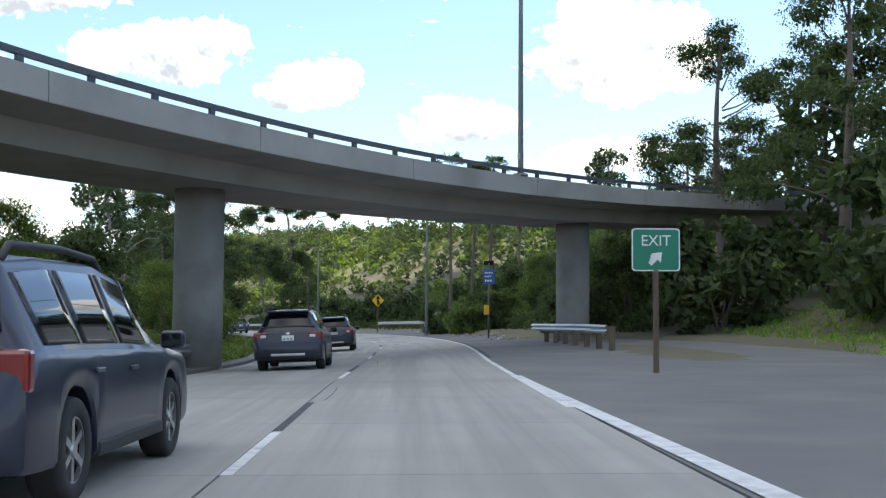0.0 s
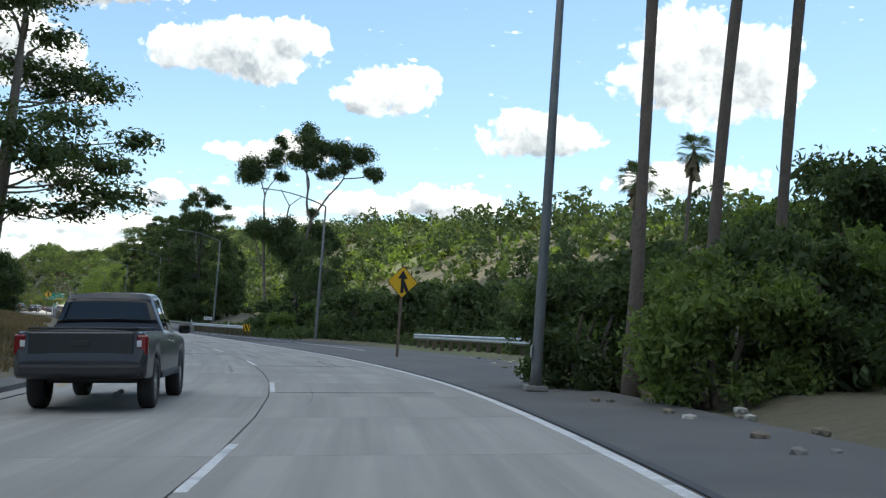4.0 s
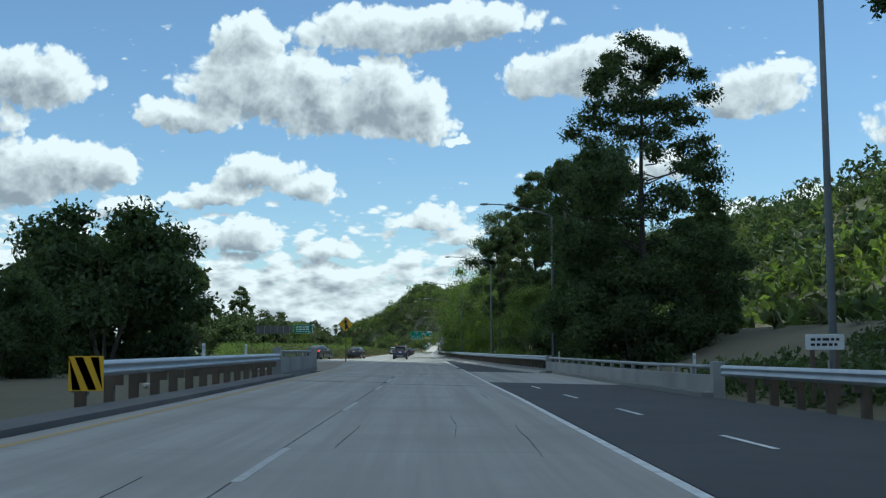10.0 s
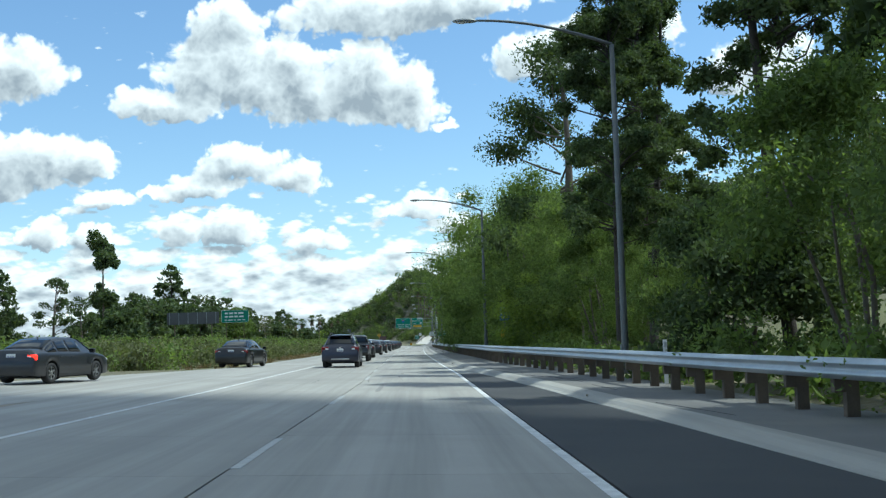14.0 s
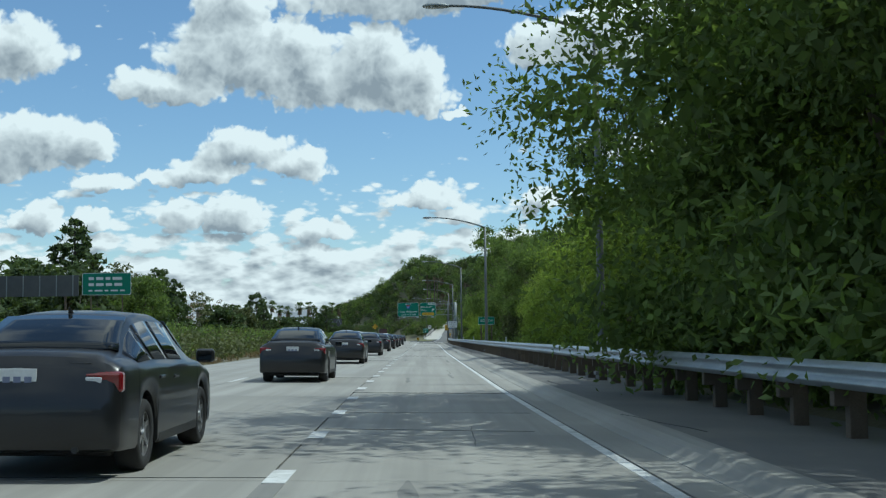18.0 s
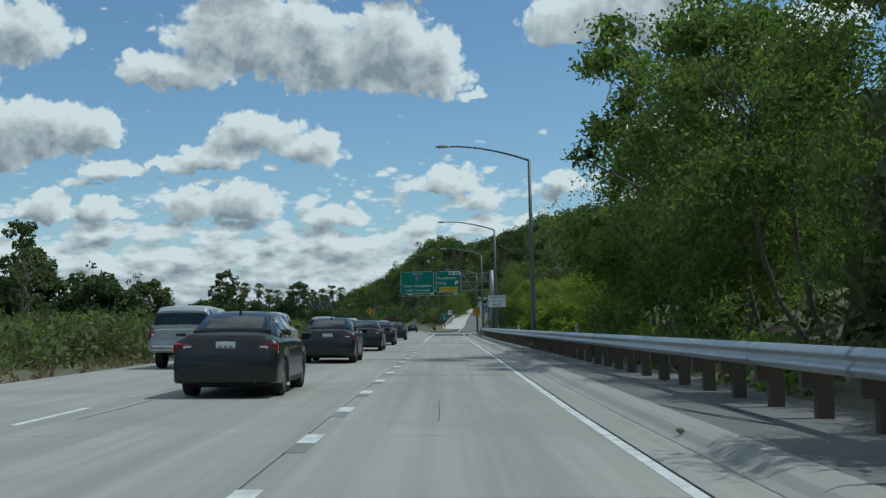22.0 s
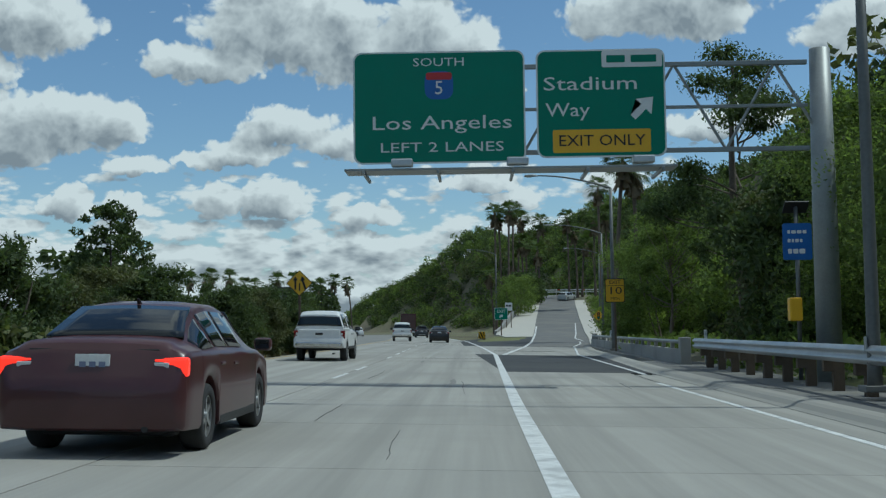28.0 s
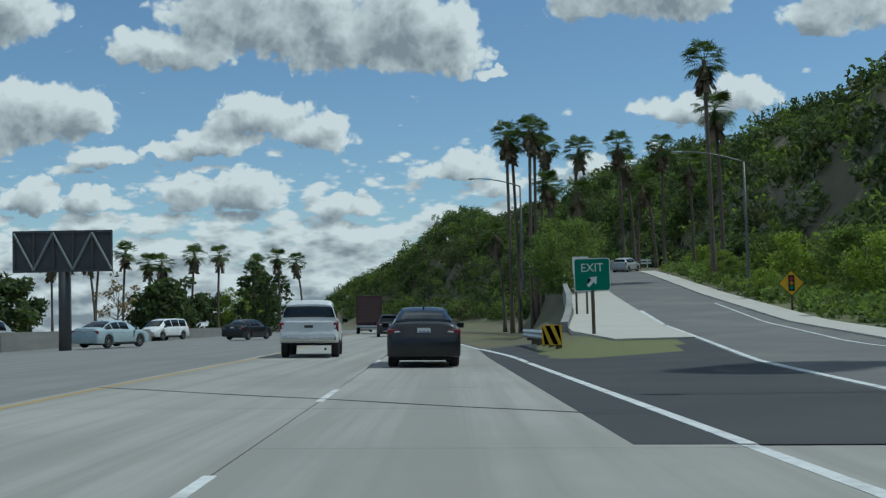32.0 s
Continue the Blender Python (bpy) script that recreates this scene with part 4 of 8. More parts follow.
for i in range(60):
    s = _r.uniform(95, 395)
    u = float(_r.uniform(float(lin(CURB_R, s)) + 0.4, float(lin(RAIL_R, s)) - 0.1))
    o = crack(s, u, 7, _r.uniform(0.2, 0.6), _r.uniform(-0.1, 0.1), 0.012, 300 + i, M["tar"])
    o.location.z = 0.122

# ---- the flyover ----
FLY_C, FLY_R = (28.6, -176.4), 86.47


def fly_z(a):
    """The deck climbs towards the east."""
    a = min(a, 0.1)
    return 7.335 * a + 4.996 * a * a


def arc_loft(section, a0, a1, n, name, material, parent, label="", closed=True):
    """Sweeps a section of (radius, height) round the flyover's centre; angles from +y towards +x."""
    vs, fs = [], []
    m = len(section)
    for i in range(n + 1):
        a = a0 + (a1 - a0) * i / n
        for r, z in section:
            vs.append((FLY_C[0] + r * math.sin(a), FLY_C[1] + r * math.cos(a), z + fly_z(a)))
    for i in range(n):
        for k in range(m if closed else m - 1):
            j = (k + 1) % m
            fs.append((i * m + k, i * m + j, (i + 1) * m + j, (i + 1) * m + k))
    if closed:
        fs += [tuple(range(m)), tuple(range((n + 1) * m - 1, n * m - 1, -1))]
    return mesh_ob(name, vs, fs, material, parent, label)


def flyover():
    g = group_at("flyover_bridge", pose(0, 0, 0), "curved grey concrete flyover on round columns", "bridge")
    R, zb = FLY_R, 7.795
    girder = [(R, zb), (R + 3.85, zb), (R + 4.1, zb + 0.55), (R + 5.5, zb + 0.68), (R + 5.5, zb + 0.76), (R - 1.8, zb + 0.76), (R - 1.8, zb + 0.67), (R - 0.3, zb + 0.55)]
    arc_loft(girder, -0.86, 0.15, 60, "girder", M["structure"], g)
    for side, r in (("near", R - 1.8), ("far", R + 5.25)):
        p = [(r, zb + 0.68), (r + 0.25, zb + 0.68), (r + 0.22, zb + 1.36), (r + 0.02, zb + 1.36)]
        # barrier cast in lengths with open joints
        for i in range(11):
            a = -0.86 + i * 0.0918
            arc_loft([(q[0] - 0.03 if k in (0, 3) else q[0], q[1]) for k, q in enumerate(p)], a, a + 0.0915, 6, "parapet", M["structure"], g)
        rail = [(r + 0.12 + x, zb + 1.6 + z) for x, z in ((-0.06, -0.07), (0.06, -0.07), (0.06, 0.07), (-0.06, 0.07))]
        arc_loft(rail, -0.86, 0.15, 60, "handrail", M["rail_paint"], g, "dark steel box handrail")
        for i in range(39):
            a = -0.855 + i * 0.026
            c = (FLY_C[0] + (r + 0.12) * math.sin(a), FLY_C[1] + (r + 0.12) * math.cos(a), zb + 1.45 + fly_z(a))
            b = box_bm(0.2, 0.1, 0.26, bevel=0.02)
            o = part("rail_post", b, M["rail_paint"], g)
            o.matrix_world = pose(*c, 0, 0, -math.degrees(a))
    for x, y, a in ((-25.2, -106.2, -0.654), (-6.55, -95.8, -0.411)):
        vs, fs = tube([(x, y, -1.0), (x, y, 2.0), (x, y, zb + 0.04 + fly_z(a))], [0.74, 0.74, 0.74], 28)
        mesh_ob("column", vs, fs, M["column"], g, "round board-marked concrete column", True)
    # drain pipe stain and joint plate on the outer face
    b = box_bm(0.12, 0.06, 0.8, bevel=0.02)
    o = part("drain_pipe", b, M["grey_paint"], g, "short grey drain pipe")
    o.matrix_world = pose(FLY_C[0] + (R - 0.2) * math.sin(-0.405), FLY_C[1] + (R - 0.2) * math.cos(-0.405), zb + 0.42 + fly_z(-0.405), 0, 0, 23)
    return g


flyover()


# ---- street lamps ----
def lamp_meshes(h, arm):
    pole = tube([(0, 0, 0), (0, 0, 0.4), (0, 0, h * 0.5), (0, 0, h * 0.92)], [0.13, 0.11, 0.09, 0.07], 12)
    pts = [(0, 0, h * 0.92)]
    for k in range(1, 9):
        t = k / 8
        pts.append((-arm * 0.94 * t, 0, h * 0.92 + (h * 0.078) * math.sin(t * math.pi / 2) ** 0.9))
    bracket = tube(pts, [0.055 - 0.02 * k / 8 for k in range(9)], 8)
    hz = pts[-1][2]
    bm = bmesh.new()
    bmesh.ops.create_uvsphere(bm, u_segments=14, v_segments=8, radius=1, matrix=Matrix.Translation((-arm * 0.94 - 0.3, 0, hz - 0.01)) @ Matrix.Diagonal((0.38, 0.15, 0.085, 1)))
    for v in bm.verts:
        if v.co.z < hz - 0.04:
            v.co.z = hz - 0.04
    lens = bmesh.new()
    bmesh.ops.create_uvsphere(lens, u_segments=12, v_segments=6, radius=1, matrix=Matrix.Translation((-arm * 0.94 - 0.4, 0, hz - 0.045)) @ Matrix.Diagonal((0.2, 0.11, 0.04, 1)))
    return pole, bracket, bm, lens


def street_lamp(s, u, h=9.6, arm=4.0, dz=0.0, turn=0.0):
    g = group_at("street_lamp", at(s, u, dz, turn), "tall grey steel street lamp with curved arm", "street lamp", "lamps along the freeway")
    pole, bracket, headbm, lens = lamp_meshes(h, arm)
    mesh_ob("pole", *pole, M["pole"], g, "", True)
    mesh_ob("arm", *bracket, M["pole"], g, "", True)
    hd = part("lamp_head", headbm, M["grey_paint"], g, "grey cobra lamp head", True)
    part("lens", lens, M["lens"], hd, "", True)
    part("base_plate", box_bm(0.42, 0.42, 0.1, (0, 0, 0.05), 0.015), M["concrete_old"], g)
    part("access_cover", box_bm(0.02, 0.12, 0.24, (-0.125, 0, 0.75), 0.005), M["grey_paint"], g)
    return g


for s, u, h, arm, dz in ((-61.5, 4.2, 10.4, 4.1, 0.0), (2.0, 11.0, 10.9, 4.6, 0.1), (48.0, 10.2, 10.9, 4.4, 0.2), (96, 8.7, 10.9, 4.4, 0.2), (139.5, 7.2, 10.8, 4.4, 0.25),
                         (179.5, 5.5, 10.2, 4.2, 0.25), (219.2, 4.85, 9.9, 4.2, 0.25), (270.5, 4.75, 9.5, 4.0, 0.25), (318.5, 4.7, 9.5, 4.0, 0.25), (354.0, 4.75, 9.1, 4.0, 0.25), (387, 4.95, 9.2, 4.0, 0.25),
                         (427.5, 5.75, 9.0, 4.0, 0.2), (459.5, 8.8, 9.4, 4.0, 0.2), (512, 14.3, 9.4, 4.0, 2.0), (535, 2.0, 9.3, 3.8, 3.5)):
    street_lamp(s, u, h, arm, dz)
lb = street_lamp(-104, 2.0, 10.0, 3.6, 0)
lb.matrix_world = pose(FLY_C[0] + (FLY_R - 1.68) * math.sin(-0.504), FLY_C[1] + (FLY_R - 1.68) * math.cos(-0.504), 7.795 + 1.36 + fly_z(-0.504), 0, 0, 30)
lb["label"] = "tall lamp standing on the flyover parapet"
street_lamp(500, 25, 9.6, 4.0, 5.2)


# ---- guardrails ----
WBEAM = [(0.0, 0.155), (0.03, 0.15), (0.055, 0.11), (0.085, 0.085), (0.085, 0.065), (0.03, 0.03), (0.012, 0.0), (0.03, -0.03), (0.085, -0.065), (0.085, -0.085), (0.055, -0.11), (0.03, -0.15), (0.0, -0.155)]


def guardrail(s0, s1, table, face, dz=0.12, top=0.78, label="galvanised w-beam guardrail on timber posts", plate=None, post_step=1.9, two=False):
    """face: -1 looks to the road from the right, +1 from the left."""
    x, y = plan(s0, float(lin(table, s0)))
    g = group_at("guardrail", pose(x, y, float(base(s0, float(lin(table, s0)))) + dz), label, "guardrail", "guardrails")
    inv = g.matrix_world.inverted()
    s = s0
    post_mesh = None
    while s < s1 - 0.3:
        e = min(s + 3.81, s1)
        vs, fs = [], []
        m = len(WBEAM)
        for q in (s - 0.06, (s + e) / 2, e + 0.06):
            u = float(lin(table, q))
            for o, z in WBEAM:
                px, py = plan(q, u + face * o)
                vs.append(inv @ Vector((px, py, float(base(q, u)) + dz + top - 0.155 + z)))
        n = len(vs)
        vs += [v + Vector((0, 0, 0)) - Vector((face * 0.004, 0, 0)) for v in vs]
        for i in range(2):
            for k in range(m - 1):
                fs.append((i * m + k, i * m + k + 1, (i + 1) * m + k + 1, (i + 1) * m + k))
                fs.append((n + i * m + k, n + (i + 1) * m + k, n + (i + 1) * m + k + 1, n + i * m + k + 1))
        mesh_ob("beam", [tuple(v) for v in vs], fs, M["steel"], g, "", True)
        s = e
    s = s0 + 0.4
    while s < s1:
        u = float(lin(table, s))
        if post_mesh is None:
            b = box_bm(0.2, 0.15, 0.95, (0, 0, 0.2), 0.012)
            box_bm(0.18, 0.14, 0.34, (face * 0.18, 0, 0.5), 0.01, b)
            post_mesh = bpy.data.meshes.new("post")
            b.to_mesh(post_mesh)
            b.free()
            post_mesh.materials.append(M["timber"])
        o = new("post", post_mesh)
        o.parent = g
        px, py = plan(s, u - face * 0.27)
        o.matrix_local = inv @ pose(px, py, float(base(s, u)) + dz, 0, 0, head(s) + random.uniform(-2, 2))
        s += post_step
    if plate is not None:
        u = float(lin(table, plate))
        px, py = plan(plate, u)
        pl = part("marker_plate", box_bm(0.62, 0.03, 0.62, (0, 0, 0), 0.004), M["sign_yellow"], g, "yellow plate with black diagonal stripes")
        pl.matrix_local = inv @ pose(px, py, float(base(plate, u)) + dz + 0.62, 0, 0, head(plate))
        for k in (-0.28, 0.0, 0.28):
            b = bmesh.new()
            w = 0.075
            pts = [(k - w - 0.2 * 0, -0.018, -0.29), (k + w, -0.018, -0.29), (k + w + 0.25 * -1, -0.018, 0.29), (k - w + 0.25 * -1, -0.018, 0.29)]
            vs = [b.verts.new((max(-0.3, min(0.3, p[0] + 0.12)), p[1], p[2])) for p in pts]
            b.faces.new(vs)
            bmesh.ops.solidify(b, geom=b.faces[:], thickness=0.003)
            part("stripe", b, M["sign_black"], pl)
    return g


guardrail(21.5, 52, RAIL_R, -1, 0.12, 0.8, plate=21.2)
guardrail(93, 404, RAIL_R, -1, 0.14, 0.84)
LEFT_RAIL = [(40, -5.95), (66.5, -5.75)]
guardrail(40.6, 66.4, LEFT_RAIL, 1, 0.06, 0.85, plate=40.4)
guardrail(-160, -112, [(-160, -7.0), (-112, -6.6)], 1, 0.05, 0.75)
guardrail(-106.9, -93.4, [(-106.9, 6.6), (-93.4, 5.75)], -1, 0.05, 0.74, "weathered guardrail before a flyover column")
guardrail(-45, -14, [(-45, 11.0), (-14, 13.5)], -1, 0.2, 0.75, "dull guardrail among dark shrubs")
guardrail(478, 487, [(478, -0.6), (487, -0.9)], -1, 0.05, 0.75, "short guardrail at the gore", plate=477.8)


# ---- bridge parapets ----
def parapet(name, s0, s1, table, h, rail=True, label="low concrete bridge parapet with steel rail"):
    g = group_at(name, pose(0, 0, 0), label, "parapet")
    f = f_of(table)
    ribbon("wall", s0, s1, lambda s: f(s) - 0.14, lambda s: f(s) + 0.14, h, h + 0.5, M["structure"], 2.0, g)
    ribbon("footing", s0, s1, lambda s: f(s) - 0.5, lambda s: f(s) + 0.2, 0.13, 0.5, M["concrete_old"], 2.0, g)
    if rail:
        pts = []
        for s in np.arange(s0, s1 + 0.1, 2.0):
            x, y = plan(s, f(s))
            pts.append((x, y, float(base(s, f(s))) + h + 0.24))
        mesh_ob("rail", *tube(pts, 0.065, 8), M["grey_paint"], g, "grey steel tube rail", True)
        for s in np.arange(s0 + 0.6, s1, 2.4):
            x, y = plan(s, f(s))
            b = box_bm(0.12, 0.22, 0.22, bevel=0.02)
            o = part("rail_post", b, M["structure"], g)
            o.matrix_world = pose(x, y, float(base(s, f(s))) + h + 0.1)
    for s in (s0 + 0.15, s1 - 0.15):
        x, y = plan(s, f(s))
        o = part("end_post", box_bm(0.34, 0.4, h + 0.75, (0, 0, 0), 0.02), M["structure"], g)
        o.matrix_world = pose(x, y, float(base(s, f(s))) + h / 2 + 0.02)
    return g


parapet("parapet", 52.5, 93, RAIL_R, 0.62)
parapet("parapet", 66.7, 84, [(66, -5.85), (84, -6.0)], 0.75)
parapet("parapet", 406, 461, RAIL_R, 0.6)


# retaining wall under the ramp strip
def retaining_wall():
    vs, fs = [], []
    ys = np.arange(490, 592, 3.0)
    for y in ys:
        x = ramp_left(float(y)) - float(np.interp(y, [487, 500, 590], [4.0, 3.2, 1.6])) - 0.05
        top = float(ramp_z(y)) + 0.15 + 0.55 * float(smooth((y - 494) / 8))
        vs += [(x - 0.3, y, -1), (x - 0.3, y, top), (x, y, top), (x, y, -1)]
    n = len(ys)
    for i in range(n - 1):
        for k in range(4):
            j = (k + 1) % 4
            fs.append((i * 4 + k, i * 4 + j, i * 4 + 4 + j, i * 4 + 4 + k))
    fs += [(0, 1, 2, 3), (n * 4 - 1, n * 4 - 2, n * 4 - 3, n * 4 - 4)]
    return tagged(mesh_ob("wall_retaining", vs, fs, M["column"]), "grey concrete retaining wall beside the ramp", "wall", kind="structure")


retaining_wall()


# median barrier on the far left, with low kerb
def median_barrier():
    f = lambda s: float(np.interp(s, [440, 640], [-23.8, -34]))
    g = tagged(ribbon("barrier", 440, 640, lambda s: f(s) - 0.3, lambda s: f(s) + 0.3, 0.8, 1.2, M["concrete_old"], 6.0), "pale concrete median barrier", "barrier", kind="structure")
    ribbon("cap", 440, 640, lambda s: f(s) - 0.15, lambda s: f(s) + 0.15, 0.95, 0.3, M["concrete_old"], 6.0, g)


median_barrier()


# white barrier where the ramp meets the side road
def top_barrier():
    g = group_at("road_barrier", pose(15.5, 603, 8.2), "white painted rail across the top of the ramp", "barrier")
    for z in (0.45, 0.85):
        part("board", box_bm(17, 0.06, 0.22, (0, 0, z), 0.01), M["sign_white"], g)
    for k in range(9):
        part("post", box_bm(0.14, 0.14, 1.3, (-8 + 2 * k, 0.11, 0.4), 0.015), M["sign_white"], g)
    for k in (-5, 0.5, 5.5):
        part("reflector", box_bm(0.5, 0.03, 0.2, (k, -0.05, 0.85), 0.004), M["sign_red"], g)


top_barrier()


# ---- signs ----
def rounded_plate(w, h, r, t, y=0.0, seg=5):
    bm = bmesh.new()
    ring = []
    for cx, cz, a0 in ((w / 2 - r, h / 2 - r, 0), (-w / 2 + r, h / 2 - r, 90), (-w / 2 + r, -h / 2 + r, 180), (w / 2 - r, -h / 2 + r, 270)):
        for k in range(seg + 1):
            a = radians(a0 + 90 * k / seg)
            ring.append((cx + r * math.cos(a), cz + r * math.sin(a)))
    fr = [bm.verts.new((x, y, z)) for x, z in ring]
    bk = [bm.verts.new((x, y + t, z)) for x, z in ring]
    bm.faces.new(fr)
    bm.faces.new(bk[::-1])
    n = len(ring)
    for i in range(n):
        j = (i + 1) % n
        bm.faces.new((fr[j], fr[i], bk[i], bk[j]))
    return bm


def panel(parent, w, h, cx, cz, face, border, name="panel", y=0.0, label=""):
    """Sign face with a border line; looks towards -y."""
    p = part(name, rounded_plate(w, h, min(w, h) * 0.08, 0.012, y), border, parent, label)
    f = part("face", rounded_plate(w - 0.06 * min(1.2, h), h - 0.06 * min(1.2, h), min(w, h) * 0.07, 0.004, y - 0.004), face, p)
    p.location = (cx, 0, cz)
    return p


def poly(pts, y, t, material, name, parent, loc=(0, 0, 0)):
    bm = bmesh.new()
    a = [bm.verts.new((x, y, z)) for x, z in pts]
    b = [bm.verts.new((x, y + t, z)) for x, z in pts]
    bm.faces.new(a)
    bm.faces.new(b[::-1])
    for i in range(len(pts)):
        j = (i + 1) % len(pts)
        bm.faces.new((a[j], a[i], b[i], b[j]))
    bmesh.ops.triangulate(bm, faces=[f for f in bm.faces if len(f.verts) > 4])
    o = part(name, bm, material, parent)
    o.location = loc
    return o


def arrow_pts(sz, ang):
    p = [(-0.12, -0.5), (0.12, -0.5), (0.12, 0.02), (0.38, 0.02), (0.0, 0.5), (-0.38, 0.02), (-0.12, 0.02)]
    c, n = math.cos(radians(ang)), math.sin(radians(ang))
    return [(sz * (x * c - z * n), sz * (x * n + z * c)) for x, z in p]


def post(parent, h, x=0.0, w=0.09, d=0.05, material=None, name="post"):
    return part(name, box_bm(w, d, h, (x, 0.05, h / 2), 0.006), material or M["timber"], parent)


def exit_sign(s, u, zc, w, h, dz=0.0, turn=0.0, label="green exit sign with white arrow on a post"):
    g = group_at("exit_sign", at(s, u, dz, turn), label, "sign")
    post(g, zc + h * 0.45, 0, 0.12, 0.1)
    p = panel(g, w, h, 0, zc, M["sign_green"], M["sign_white"])
    text_mesh("lettering", "EXIT", 0.34 * h / 0.95, M["sign_white"], p, (0, -0.008, h * 0.2), w * 0.6)
    poly(arrow_pts(h * 0.4, -45), -0.01, 0.004, M["sign_white"], "arrow", p, (0, 0, -h * 0.2))
    return g


exit_sign(-120, 5.4, 2.85, 1.1, 0.98, -0.1, -2)
exit_sign(483.5, 1.4, 2.78, 1.32, 1.2, 0.0)


def diamond(s, u, zc, diag, dz, merge, turn=0.0, label="yellow diamond merge sign on a timber post"):
    g = group_at("warning_sign", at(s, u, dz, turn), label, "sign", "yellow warning signs")
    post(g, zc + diag * 0.3, 0, 0.1, 0.09)
    a = diag / 2
    e = part("panel", rounded_plate(diag * 0.707, diag * 0.707, 0.05, 0.012), M["sign_black"], g)
    e.matrix_local = Matrix.Translation((0, 0, zc)) @ Matrix.Rotation(radians(45), 4, "Y")
    f = part("face", rounded_plate(diag * 0.707 - 0.05, diag * 0.707 - 0.05, 0.045, 0.004, -0.004), M["sign_yellow"], e)
    k = diag
    if merge == "merge":
        shapes = [[(-0.055, -0.33), (0.05, -0.33), (0.05, 0.12), (-0.055, 0.12)], [(-0.16, 0.1), (0.155, 0.1), (0.0, 0.36)], [(0.12, -0.32), (0.23, -0.3), (0.06, 0.04), (0.0, -0.06)]]
    elif merge == "added":
        shapes = [[(-0.19, -0.24), (-0.12, -0.24), (-0.12, 0.12), (-0.19, 0.12)], [(-0.25, 0.1), (-0.06, 0.1), (-0.155, 0.26)], [(-0.02, -0.3), (0.03, -0.3), (0.03, 0.0), (-0.02, 0.0)], [(0.2, -0.26), (0.27, -0.22), (0.16, 0.1), (0.09, 0.07)], [(0.03, 0.06), (0.22, 0.12), (0.09, 0.27)]]
    elif merge == "signal":
        shapes = [[(-0.12, -0.3), (0.12, -0.3), (0.12, 0.3), (-0.12, 0.3)]]
    else:
        shapes = [[(-0.25, -0.1), (0.05, -0.1), (0.05, 0.1), (-0.25, 0.1)], [(0.04, -0.24), (0.28, 0.0), (0.04, 0.24)]]
    for i, sh in enumerate(shapes):
        o = poly([(x * k, z * k) for x, z in sh], -0.012 - 0.0015 * i, 0.004, M["sign_black"], "symbol", e)
        o.matrix_local = Matrix.Rotation(radians(-45), 4, "Y")
    if merge == "signal":
        for z, mm in ((0.17, "sign_red"), (0.0, "amber"), (-0.17, "sign_green")):
            bm = bmesh.new()
            bmesh.ops.create_cone(bm, cap_ends=True, segments=14, radius1=0.07 * k, radius2=0.07 * k, depth=0.006, matrix=Matrix.Rotation(radians(90), 4, "X"))
            o = part("lamp_dot", bm, M[mm], e)
            o.matrix_local = Matrix.Rotation(radians(-45), 4, "Y") @ Matrix.Translation((0, -0.016, z * k))
    return g


diamond(-38.3, 5.6, 3.0, 1.3, -0.05, "merge", 4)
diamond(119.8, -6.6, 3.25, 1.36, 0.0, "merge")
diamond(418.5, -8.9, 3.1, 1.15, 0.0, "added")
diamond(497, 12.5, 2.2, 1.25, 0.6, "signal")
diamond(-62, 30, 8.0, 1.2, 1.0, "arrow", label="yellow sign with black chevron above the trees")


